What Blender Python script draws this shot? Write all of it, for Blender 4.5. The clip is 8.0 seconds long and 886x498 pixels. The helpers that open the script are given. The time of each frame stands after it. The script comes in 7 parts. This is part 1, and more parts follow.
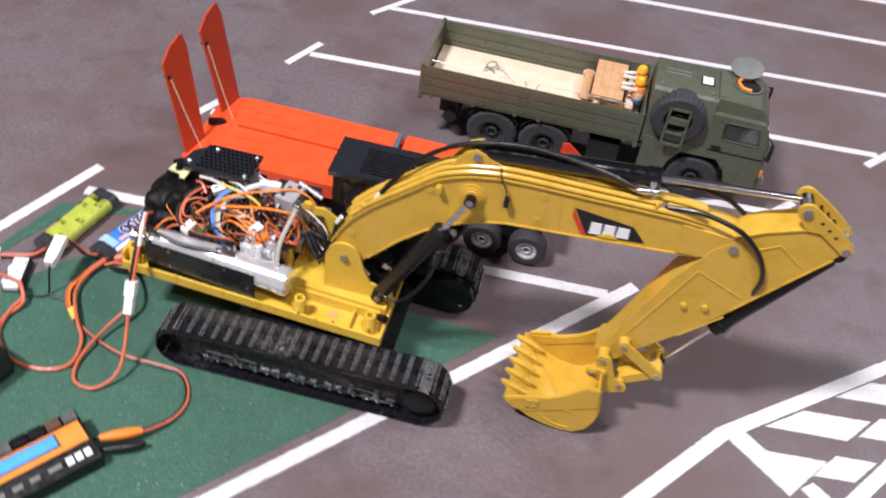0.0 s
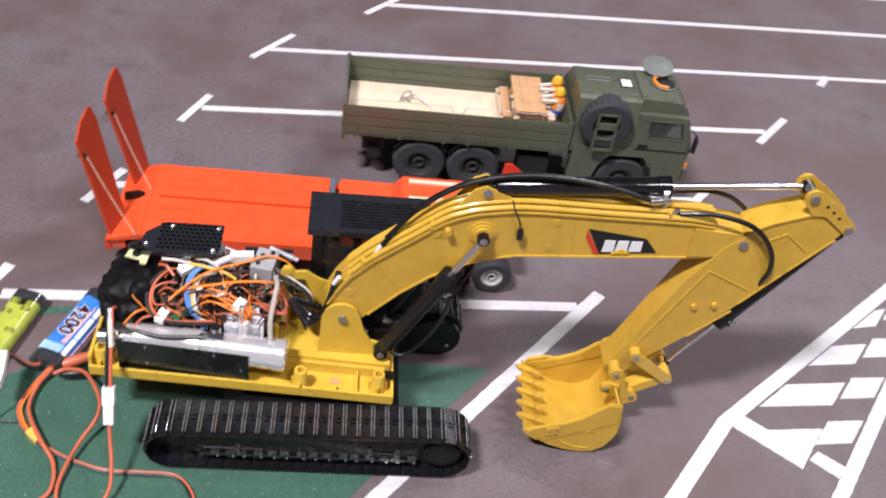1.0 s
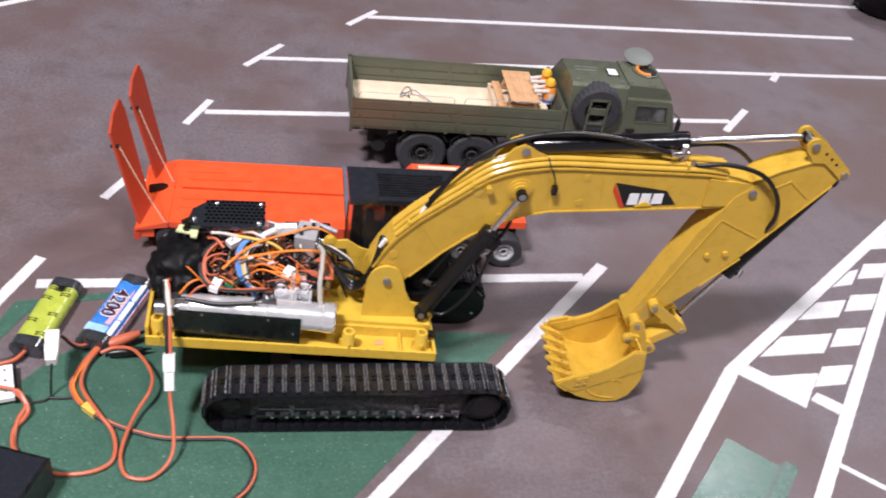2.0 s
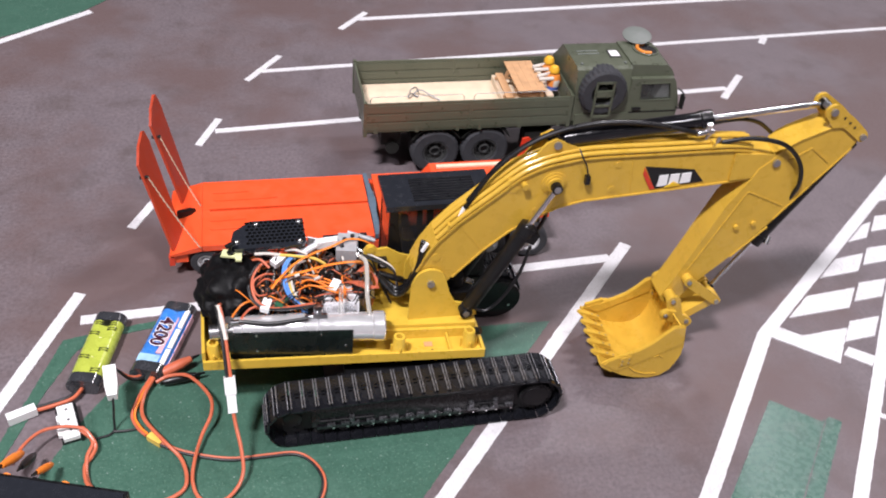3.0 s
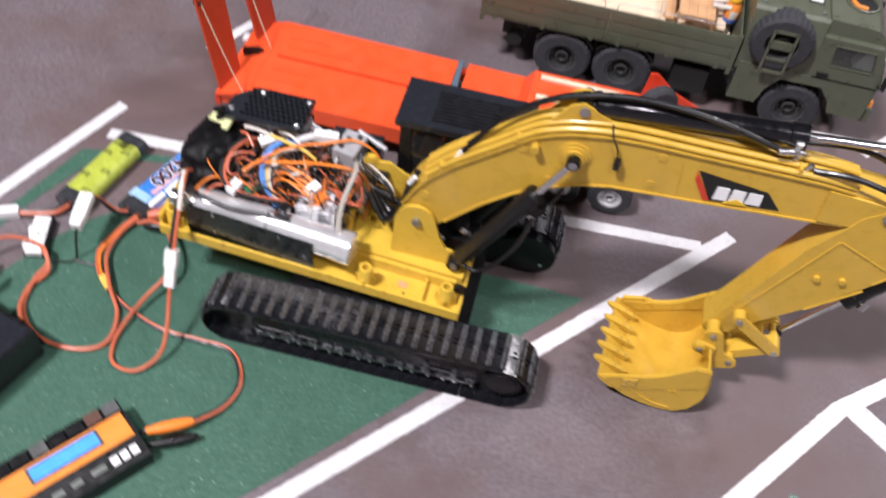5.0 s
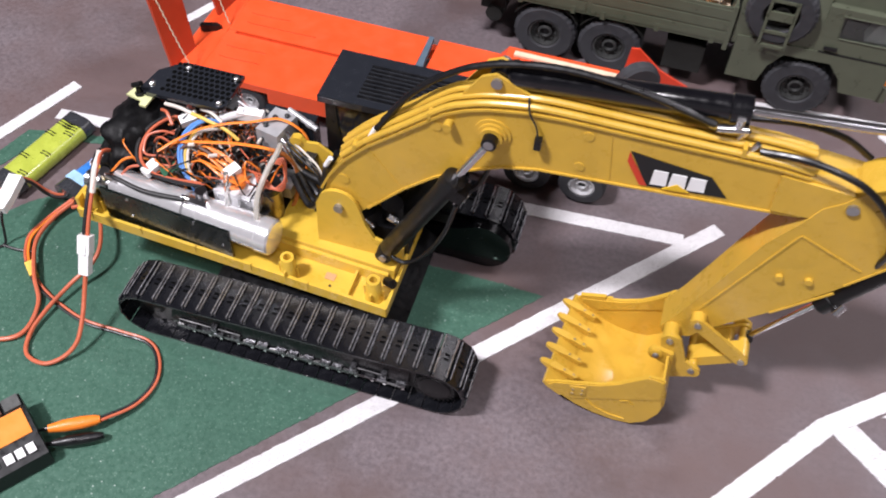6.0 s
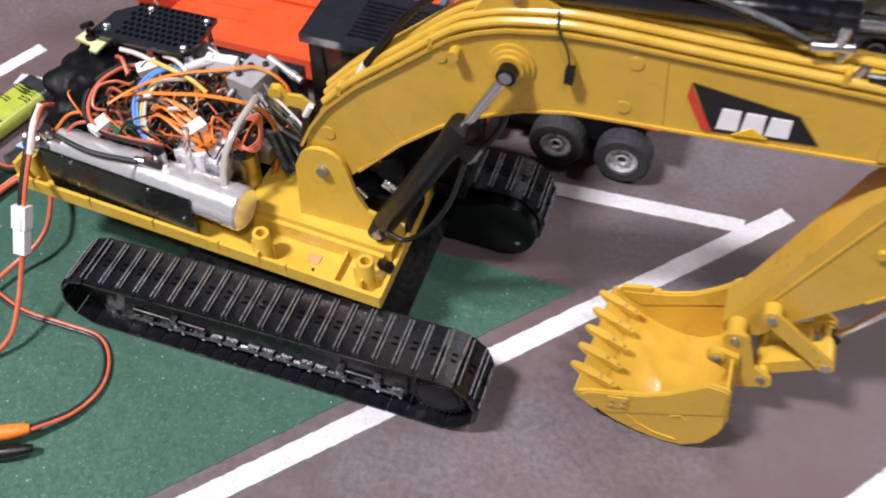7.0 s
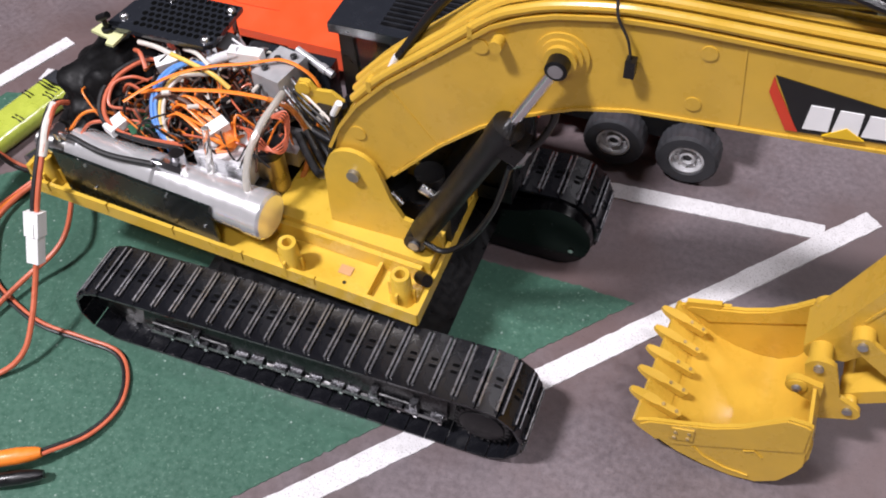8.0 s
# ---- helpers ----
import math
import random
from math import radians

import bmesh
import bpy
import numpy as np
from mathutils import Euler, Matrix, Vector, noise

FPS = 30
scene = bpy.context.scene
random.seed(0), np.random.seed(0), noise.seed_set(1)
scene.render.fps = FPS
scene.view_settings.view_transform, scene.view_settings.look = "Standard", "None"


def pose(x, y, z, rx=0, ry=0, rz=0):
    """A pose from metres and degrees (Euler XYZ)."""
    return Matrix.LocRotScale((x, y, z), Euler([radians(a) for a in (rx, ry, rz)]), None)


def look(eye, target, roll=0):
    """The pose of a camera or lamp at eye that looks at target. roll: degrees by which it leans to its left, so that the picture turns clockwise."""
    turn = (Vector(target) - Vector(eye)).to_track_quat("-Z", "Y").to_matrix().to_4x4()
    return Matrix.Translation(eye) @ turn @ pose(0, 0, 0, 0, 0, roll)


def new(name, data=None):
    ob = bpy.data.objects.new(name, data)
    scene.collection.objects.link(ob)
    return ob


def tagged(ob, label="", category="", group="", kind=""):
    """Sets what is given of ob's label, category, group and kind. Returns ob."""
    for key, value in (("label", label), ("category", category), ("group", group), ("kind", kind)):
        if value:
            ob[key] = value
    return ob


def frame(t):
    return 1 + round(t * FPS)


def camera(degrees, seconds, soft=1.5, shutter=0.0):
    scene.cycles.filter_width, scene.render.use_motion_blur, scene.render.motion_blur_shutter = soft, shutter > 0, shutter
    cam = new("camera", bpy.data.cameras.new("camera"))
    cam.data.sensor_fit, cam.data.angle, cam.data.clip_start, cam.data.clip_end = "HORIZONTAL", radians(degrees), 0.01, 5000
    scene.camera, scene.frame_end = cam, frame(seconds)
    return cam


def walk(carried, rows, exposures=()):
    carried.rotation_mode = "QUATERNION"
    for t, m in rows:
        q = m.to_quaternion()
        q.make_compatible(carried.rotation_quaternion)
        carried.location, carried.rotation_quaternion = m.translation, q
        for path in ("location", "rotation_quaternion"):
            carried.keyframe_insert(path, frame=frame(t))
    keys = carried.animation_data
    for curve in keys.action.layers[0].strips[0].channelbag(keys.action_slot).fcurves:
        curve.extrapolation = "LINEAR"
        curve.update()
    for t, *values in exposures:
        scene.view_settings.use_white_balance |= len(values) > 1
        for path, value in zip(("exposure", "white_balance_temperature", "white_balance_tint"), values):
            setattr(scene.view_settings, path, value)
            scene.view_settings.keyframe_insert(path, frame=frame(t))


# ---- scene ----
cam = camera(50.0, 8.0, soft=1.9, shutter=0.6)
PATH = [
    (0, (0.1310, -0.0350, 1.0332), (0.0555, 0.6731, 0.3311), 7.93),
    (0.5, (-0.0200, 0.0054, 1.0293), (0.0035, 0.7114, 0.3215), 8.24),
    (1, (-0.1106, 0.0027, 0.9983), (0.0181, 0.7369, 0.3317), 9.35),
    (1.5, (-0.2021, -0.0829, 0.9577), (-0.0153, 0.6649, 0.3206), 8.70),
    (2, (-0.2574, -0.1090, 0.9566), (-0.0520, 0.6470, 0.3350), 10.15),
    (2.2, (-0.2801, -0.1060, 0.9719), (-0.0837, 0.6498, 0.3473), 9.08),
    (3.3, (-0.3443, -0.0967, 0.9931), (-0.1097, 0.6338, 0.3516), 4.77),
    (3.5, (-0.3452, -0.0605, 1.0112), (-0.0987, 0.6462, 0.3480), 6.08),
    (4, (-0.2471, -0.0028, 0.9964), (-0.1079, 0.7235, 0.3232), 6.42),
    (4.5, (-0.1094, 0.0510, 0.9844), (-0.0397, 0.7565, 0.2791), 8.93),
    (5, (0.0161, 0.1174, 0.9645), (-0.0425, 0.7414, 0.1853), 7.83),
    (5.2, (0.0680, 0.1478, 0.9589), (-0.0003, 0.7502, 0.1636), 8.45),
    (6.3, (0.1712, 0.2277, 0.8478), (0.0111, 0.8347, 0.0694), 1.04),
    (6.5, (0.1590, 0.2404, 0.8107), (0.0186, 0.8654, 0.0428), 3.17),
    (7, (0.1680, 0.2964, 0.7225), (-0.0139, 0.9068, -0.0484), 0.43),
    (7.5, (0.1630, 0.3495, 0.6761), (-0.0620, 0.9374, -0.1008), -2.56),
    (8, (0.1583, 0.3590, 0.6735), (-0.0764, 0.9428, -0.1037), -3.54),
]
walk(cam, [(t, look(eye, target, roll)) for t, eye, target, roll in PATH], exposures=[(0.0, 0.0), (6.3, 0.0), (7.0, -0.04), (8.0, -0.06)])

# ---- light: one key lamp set by the shadows, three added fills, all unseen ----
world = bpy.data.worlds.new("hall_air")
scene.world = world
world.use_nodes = True
world.node_tree.nodes["Background"].inputs[0].default_value = (0.92, 0.95, 1.0, 1)
world.node_tree.nodes["Background"].inputs[1].default_value = 0.145
scene.view_settings.exposure = 0.0


def key_fill_lamp(x, y, z, sx, sy, watts, colour=(0.980, 0.936, 0.998)):
    data = bpy.data.lights.new("ceiling_lamp_light", "AREA")
    data.shape, data.size, data.size_y, data.energy, data.color = "RECTANGLE", sx, sy, watts, colour
    ob = new("ceiling_lamp_light", data)
    ob.matrix_world = pose(x, y, z)
    return ob


HALL_TOP = 9.0
# Only the first follows the shadows; the other three are added fill.
LAMPS = [(-3.7, -2.5, 1770), (2.5, -4.5, 430), (6.0, 2.5, 340), (5.0, 7.0, 400)]
for lx, ly, lw in LAMPS:
    key_fill_lamp(lx, ly, HALL_TOP - 0.12, 1.5, 0.8, lw)


# ---- materials ----
def mat(name, colour, rough=0.5, metal=0.0, vary=0.12, grain=60.0, bump=0.0, bump_scale=200.0, spec=0.5, stain=0.0, stain_scale=9.0,
        stain_colour=None, coat=0.0, per_piece=0.0, emit=0.0, rough_vary=0.12, patch=0.0, patch_scale=3.0, patch_colour=(0.1, 0.08, 0.08), fleck=0.0, fleck_scale=700.0, fleck_colour=(0.5, 0.5, 0.5), fleck_at=0.63, speck=0.0, speck_scale=170.0, speck_colour=(0.6, 0.6, 0.6)):
    """A surface with colour variation at two scales, uneven gloss and fine relief; scales are per metre."""
    m = bpy.data.materials.new(name)
    m.use_nodes = True
    n, l = m.node_tree.nodes, m.node_tree.links
    b = n["Principled BSDF"]
    at = n.new("ShaderNodeTexCoord").outputs["Object"]

    def noise_node(scale, detail=4.0, rough_=0.6):
        t = n.new("ShaderNodeTexNoise")
        t.inputs["Scale"].default_value, t.inputs["Detail"].default_value, t.inputs["Roughness"].default_value = scale, detail, rough_
        l.new(at, t.inputs["Vector"])
        return t.outputs["Fac"]

    def mix(kind, fac, a, c):
        x = n.new("ShaderNodeMix")
        x.data_type, x.blend_type = "RGBA", kind
        for value, socket in ((fac, x.inputs["Factor"]), (a, x.inputs["A"]), (c, x.inputs["B"])):
            if isinstance(value, bpy.types.NodeSocket):
                l.new(value, socket)
            else:
                socket.default_value = value
        return x.outputs["Result"]

    def span(value, lo, hi, a=0.3, c=0.7):
        r = n.new("ShaderNodeMapRange")
        r.inputs["From Min"].default_value, r.inputs["From Max"].default_value = a, c
        r.inputs["To Min"].default_value, r.inputs["To Max"].default_value = lo, hi
        l.new(value, r.inputs["Value"])
        return r.outputs["Result"]

    base = (*colour, 1)
    fine, broad = noise_node(grain), noise_node(grain / 9.0, 3.0)
    col = mix("MIX", span(fine, 0, 1), tuple(c * (1 - vary) for c in colour) + (1,), tuple(min(1, c * (1 + vary)) for c in colour) + (1,))
    col = mix("MULTIPLY", span(broad, 0, vary * 2.0), col, (0.72, 0.72, 0.74, 1))
    if stain:
        s = noise_node(stain_scale, 6.0, 0.65)
        col = mix("MIX", span(s, 0, stain, 0.52, 0.68), col, (*(stain_colour or tuple(c * 0.45 for c in colour)), 1))
    if patch:
        col = mix("MIX", span(noise_node(patch_scale, 5.0, 0.55), 0, patch, 0.44, 0.60), col, (*patch_colour, 1))
    if fleck:
        col = mix("MIX", span(noise_node(fleck_scale, 2.0, 0.5), 0, fleck, fleck_at, fleck_at + 0.07), col, (*fleck_colour, 1))
    if speck:
        v = n.new("ShaderNodeTexVoronoi")
        v.inputs["Scale"].default_value = speck_scale
        l.new(at, v.inputs["Vector"])
        near = span(v.outputs["Distance"], speck, 0, 0.10, 0.17)
        few = n.new("ShaderNodeMath")
        few.operation = "MULTIPLY"
        l.new(near, few.inputs[0])
        l.new(span(v.outputs["Color"], 0, 1, 0.70, 0.76), few.inputs[1])
        col = mix("MIX", few.outputs[0], col, (*speck_colour, 1))
    if per_piece:
        info = n.new("ShaderNodeObjectInfo")
        col = mix("MULTIPLY", span(info.outputs["Random"], 0, per_piece, 0, 1), col, (0.45, 0.45, 0.45, 1))
    l.new(col, b.inputs["Base Color"])
    l.new(span(fine, max(0.02, rough - rough_vary), min(1, rough + rough_vary)), b.inputs["Roughness"])
    b.inputs["Metallic"].default_value, b.inputs["Specular IOR Level"].default_value = metal, spec
    b.inputs["Coat Weight"].default_value = coat
    b.inputs["Coat Roughness"].default_value = 0.12
    if bump:
        bn = n.new("ShaderNodeBump")
        bn.inputs["Strength"].default_value, bn.inputs["Distance"].default_value = bump, 0.0006
        l.new(noise_node(bump_scale, 3.0), bn.inputs["Height"])
        l.new(bn.outputs["Normal"], b.inputs["Normal"])
    if emit:
        b.inputs["Emission Color"].default_value, b.inputs["Emission Strength"].default_value = base, emit
    return m


def clear(name, colour, rough=0.05, weight=1.0, ior=1.45):
    m = mat(name, colour, rough, vary=0.02, rough_vary=0.02)
    b = m.node_tree.nodes["Principled BSDF"]
    b.inputs["Transmission Weight"].default_value, b.inputs["IOR"].default_value = weight, ior
    return m


FLOOR = mat("hall_floor", (0.142, 0.116, 0.124), 0.54, vary=0.22, grain=170, bump=0.4, bump_scale=700, stain=0.65, stain_scale=11.0,
            stain_colour=(0.088, 0.067, 0.066), fleck=0.30, fleck_scale=420, fleck_colour=(0.055, 0.042, 0.042), fleck_at=0.62, patch=0.85, patch_scale=3.4, patch_colour=(0.112, 0.074, 0.071))
TAPE = mat("white_floor_tape", (0.64, 0.63, 0.64), 0.55, vary=0.06, grain=90, bump=0.5, bump_scale=320, stain=0.30, stain_scale=70, stain_colour=(0.44, 0.42, 0.42), fleck=0.75, fleck_scale=760, fleck_colour=(0.22, 0.20, 0.20), fleck_at=0.585)
GREEN = mat("green_floor_paint", (0.046, 0.112, 0.079), 0.40, vary=0.14, grain=210, bump=0.4, bump_scale=330, speck=0.55, speck_scale=150, speck_colour=(0.42, 0.50, 0.46), stain=0.4, stain_scale=26,
            stain_colour=(0.058, 0.138, 0.098), fleck=0.7, fleck_scale=430, fleck_colour=(0.13, 0.22, 0.17))
GREEN_CHIP = mat("shiny_green_sheet", (0.058, 0.130, 0.100), 0.28, vary=0.12, grain=120, bump=0.35, bump_scale=200, stain=0.55, stain_scale=16,
                 stain_colour=(0.095, 0.140, 0.120), fleck=0.6, fleck_scale=210, fleck_colour=(0.22, 0.30, 0.26))
YELLOW = mat("machine_yellow", (0.608, 0.374, 0.046), 0.31, vary=0.06, grain=40, bump=0.08, bump_scale=700, spec=0.38, coat=0.22, stain=0.10, stain_scale=22)
YELLOW_DECK = mat("deck_yellow", (0.66, 0.430, 0.050), 0.33, vary=0.06, grain=50, coat=0.2, stain=0.12, stain_scale=40)
BLACK_METAL = mat("track_steel", (0.007, 0.007, 0.008), 0.38, metal=0.35, vary=0.3, grain=150, stain=0.35, stain_scale=60, stain_colour=(0.012, 0.012, 0.013))
SHOE = mat("track_shoe_steel", (0.0080, 0.0085, 0.0110), 0.27, metal=0.0, spec=0.45, vary=0.2, grain=60, per_piece=0.3)
BLACK = mat("black_plastic", (0.005, 0.005, 0.006), 0.36, vary=0.2, grain=120)
CYLINDER = mat("cylinder_black", (0.006, 0.006, 0.007), 0.44, vary=0.15, grain=90, spec=0.4)
DRIVE_BLACK = mat("drive_cover_black", (0.0015, 0.0015, 0.002), 0.17, vary=0.15, grain=90, spec=0.3)
BLACK_GLOSS = mat("black_gloss_paint", (0.005, 0.005, 0.0065), 0.15, vary=0.15, grain=80, coat=0.4)
CAB_BLACK = mat("cab_roof_black", (0.016, 0.018, 0.023), 0.20, vary=0.06, grain=120, coat=0.2)
RUBBER = mat("tyre_rubber", (0.032, 0.033, 0.038), 0.7, vary=0.25, grain=160, stain=0.3, stain_scale=70, stain_colour=(0.05, 0.047, 0.044))
CLOTH = mat("black_foil", (0.003, 0.003, 0.0035), 0.55, vary=0.3, grain=200, spec=0.22, bump=0.5, bump_scale=110, rough_vary=0.1)
CHROME = mat("chrome", (0.78, 0.78, 0.80), 0.16, metal=1.0, vary=0.03, grain=60, rough_vary=0.03)
ALUMINIUM = mat("turned_aluminium", (0.74, 0.74, 0.75), 0.26, metal=1.0, vary=0.04, grain=60, rough_vary=0.04)
GREY_METAL = mat("grey_metal", (0.42, 0.42, 0.43), 0.34, metal=0.85, vary=0.10, grain=120, rough_vary=0.05)
DARK_PLATE = mat("dark_green_plate", (0.004, 0.007, 0.006), 0.28, vary=0.15, grain=60, coat=0.15)
ORANGE_RED = mat("trailer_orange_red", (0.78, 0.085, 0.022), 0.40, vary=0.05, grain=45, coat=0.2, stain=0.10, stain_scale=14)
# Darker copy of the trailer red; on the deck slot it paints shade.
TRAILER_RED_DARK = mat("trailer_red_dark", (0.43, 0.046, 0.014), 0.45, vary=0.07, grain=45, stain=0.12, stain_scale=20)
BLUE_GREY = mat("blue_grey_paint", (0.085, 0.125, 0.165), 0.5, vary=0.1, grain=80)
OLIVE = mat("olive_drab", (0.089, 0.100, 0.067), 0.36, spec=0.65, vary=0.09, grain=60, stain=0.12, stain_scale=30)
OLIVE_LIGHT = mat("olive_grey_hatch", (0.150, 0.166, 0.150), 0.5, vary=0.1, grain=60)
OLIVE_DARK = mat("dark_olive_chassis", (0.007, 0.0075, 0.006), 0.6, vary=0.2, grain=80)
PLY = mat("pale_plywood", (0.72, 0.58, 0.42), 0.55, vary=0.08, grain=60, stain=0.2, stain_scale=18, stain_colour=(0.62, 0.45, 0.29))
WOOD = mat("brown_table_wood", (0.56, 0.32, 0.16), 0.5, vary=0.12, grain=80, stain=0.3, stain_scale=50)
WHITE = mat("white_plastic", (0.78, 0.78, 0.77), 0.4, vary=0.05, grain=100)
WIRE_ORANGE = mat("orange_wire", (0.82, 0.22, 0.025), 0.4, vary=0.08, grain=200)
WIRE_AMBER = mat("amber_wire", (0.50, 0.16, 0.03), 0.3, vary=0.12, grain=160)
WIRE_RED = mat("salmon_red_wire", (0.53, 0.128, 0.062), 0.4, vary=0.08, grain=200)
WIRE_BLACK = mat("black_wire", (0.016, 0.016, 0.017), 0.42, vary=0.15, grain=200)
WIRE_BLUE = mat("blue_wire", (0.10, 0.26, 0.62), 0.4, vary=0.08, grain=200)
WIRE_YELLOW = mat("yellow_wire", (0.75, 0.50, 0.10), 0.4, vary=0.08, grain=200)
WIRE_PALE = mat("pale_wire", (0.62, 0.58, 0.52), 0.4, vary=0.08, grain=200)
WIRE_BROWN = mat("brown_wire", (0.10, 0.05, 0.035), 0.45, vary=0.1, grain=200)
TUBE_CLEAR = clear("clear_hose", (0.94, 0.93, 0.90), 0.07, 0.88)
GLASS = clear("smoked_cab_glass", (0.26, 0.26, 0.28), 0.03, 0.94)
TRUCK_GLASS = clear("truck_window", (0.62, 0.66, 0.64), 0.03, 0.96)
WORN = mat("worn_grouser_steel", (0.30, 0.30, 0.32), 0.28, metal=0.6, vary=0.2, grain=100)
RIM_SILVER = mat("silver_wheel_rim", (0.62, 0.62, 0.63), 0.36, metal=0.35, vary=0.1, grain=120)
ROLLER_STEEL = mat("bare_roller_steel", (0.16, 0.16, 0.17), 0.26, metal=0.8, vary=0.4, grain=220, stain=0.8, stain_scale=160, stain_colour=(0.03, 0.03, 0.03))
MILLED = mat("milled_light_metal", (0.46, 0.46, 0.47), 0.42, metal=0.35, vary=0.08, grain=120)
RIM_GREY = mat("grey_wheel_rim", (0.085, 0.088, 0.085), 0.5, vary=0.2, grain=150)
TANK = mat("bright_oil_tank_metal", (0.93, 0.93, 0.94), 0.22, metal=0.70, vary=0.03, grain=90, rough_vary=0.05, bump=0.10, bump_scale=60, coat=0.2)
SCUFF = mat("scuffed_black_frame", (0.008, 0.008, 0.009), 0.24, vary=0.3, grain=150, stain=0.6, stain_scale=120, stain_colour=(0.05, 0.05, 0.052), bump=0.25, bump_scale=200)
LIME = mat("lime_battery_wrap", (0.40, 0.46, 0.065), 0.28, vary=0.1, grain=60, coat=0.5)
BATTERY_BLUE = mat("blue_battery_wrap", (0.045, 0.21, 0.62), 0.28, vary=0.12, grain=60, coat=0.5)
INK_WHITE = mat("white_ink", (0.85, 0.85, 0.85), 0.4, vary=0.03)
PALE_BLUE = mat("pale_blue_print", (0.34, 0.55, 0.74), 0.35, vary=0.12, grain=90)
INK_BLACK = mat("black_ink", (0.006, 0.006, 0.007), 0.4, vary=0.05)
INK_RED = mat("red_ink", (0.62, 0.05, 0.02), 0.4, vary=0.05)
INK_YELLOW = mat("yellow_ink", (0.80, 0.50, 0.02), 0.4, vary=0.05)
CHARGER_ORANGE = mat("charger_orange", (0.78, 0.26, 0.045), 0.4, vary=0.06, grain=80)
LCD = mat("lit_blue_display", (0.07, 0.30, 0.95), 0.25, vary=0.1, emit=0.40)
CARD = mat("pale_green_card", (0.62, 0.64, 0.33), 0.6, vary=0.06)
PCB = mat("green_circuit_board", (0.02, 0.10, 0.05), 0.35, vary=0.3, grain=300)
ROPE = mat("beige_rope", (0.50, 0.40, 0.28), 0.8, vary=0.2, grain=500)
BRASS = mat("brass", (0.40, 0.33, 0.22), 0.36, metal=1.0, vary=0.08)
DOLL_YELLOW = mat("toy_figure_yellow", (0.78, 0.42, 0.03), 0.45, vary=0.05)
DOLL_BLUE = mat("toy_figure_blue", (0.04, 0.12, 0.50), 0.45, vary=0.05)
WALL = mat("unseen_hall_grey", (0.20, 0.20, 0.20), 0.8, vary=0.06, grain=6)
BAND_PINK = mat("pale_pink_print", (0.72, 0.42, 0.46), 0.35, vary=0.08, grain=70, coat=0.4)
INK_WINE = mat("wine_red_ink", (0.05, 0.008, 0.022), 0.4, vary=0.05)
CAP_GREY = mat("dark_grey_wrapped_cap", (0.035, 0.037, 0.042), 0.22, vary=0.2, grain=50, coat=0.6)
PUMP_WHITE = mat("pale_anodised_metal", (0.72, 0.72, 0.74), 0.30, metal=0.15, vary=0.06, grain=90)
WEAR_YELLOW = mat("rubbed_yellow", (0.42, 0.31, 0.14), 0.35, metal=0.2, vary=0.25, grain=300)
HOLE = mat("deep_hole", (0.002, 0.002, 0.002), 0.95, vary=0.05, spec=0.05)
TUBE_MILKY = clear("milky_hose", (0.70, 0.67, 0.61), 0.14, 0.5)
RIM_DARK = mat("dark_wheel_rim", (0.034, 0.035, 0.034), 0.5, vary=0.2, grain=150)


# ---- mesh tools ----
def grown(bm, faces_before, bevel, segments=2):
    """Rounds the edges of what was added since faces_before."""
    if bevel > 0:
        fresh = [f for f in bm.faces if f not in faces_before]
        edges = list({e for f in fresh for e in f.edges if e.is_manifold and e.calc_face_angle(0) > 0.5})
        bmesh.ops.bevel(bm, geom=edges, offset=bevel, segments=segments, affect="EDGES", profile=0.5, clamp_overlap=True)


def box(bm, lo, hi, bevel=0.0, m=None):
    old = set(bm.faces) if bevel else ()
    vs = [bm.verts.new((x, y, z)) for x in (lo[0], hi[0]) for y in (lo[1], hi[1]) for z in (lo[2], hi[2])]
    if m:
        for w in vs:
            w.co = m @ w.co
    for f in ((0, 1, 3, 2), (4, 6, 7, 5), (0, 4, 5, 1), (2, 3, 7, 6), (0, 2, 6, 4), (1, 5, 7, 3)):
        bm.faces.new([vs[i] for i in f])
    grown(bm, old, bevel)


def prism(bm, outline, lo, hi, axis="y", bevel=0.0, m=None):
    """An outline of (a, b) points pushed from lo to hi along axis; a, b are the two other axes in order."""
    old = set(bm.faces) if bevel else ()

    def at(a, b, c):
        p = Vector({"x": (c, a, b), "y": (a, c, b), "z": (a, b, c)}[axis])
        return m @ p if m else p

    one, two = [[bm.verts.new(at(a, b, c)) for a, b in outline] for c in (lo, hi)]
    k = len(outline)
    f1 = bm.faces.new(one)
    bm.faces.new(two[::-1])
    for i in range(k):
        bm.faces.new((one[i], two[i], two[(i + 1) % k], one[(i + 1) % k])[::-1])
    if bevel:
        grown(bm, old, bevel)
    return f1


def ring_points(centre, u, w, r, n):
    return [centre + (u * math.cos(2 * math.pi * i / n) + w * math.sin(2 * math.pi * i / n)) * r for i in range(n)]


def rod(bm, a, b, r, n=16, r2=None, caps=True, bevel=0.0):
    a, b = Vector(a), Vector(b)
    old = set(bm.faces) if bevel else ()
    d = (b - a).normalized()
    u = d.orthogonal().normalized()
    w = d.cross(u)
    one = [bm.verts.new(p) for p in ring_points(a, u, w, r, n)]
    two = [bm.verts.new(p) for p in ring_points(b, u, w, r if r2 is None else r2, n)]
    for i in range(n):
        bm.faces.new((one[i], one[(i + 1) % n], two[(i + 1) % n], two[i]))
    if caps:
        bm.faces.new(one[::-1])
        bm.faces.new(two)
    grown(bm, old, bevel)


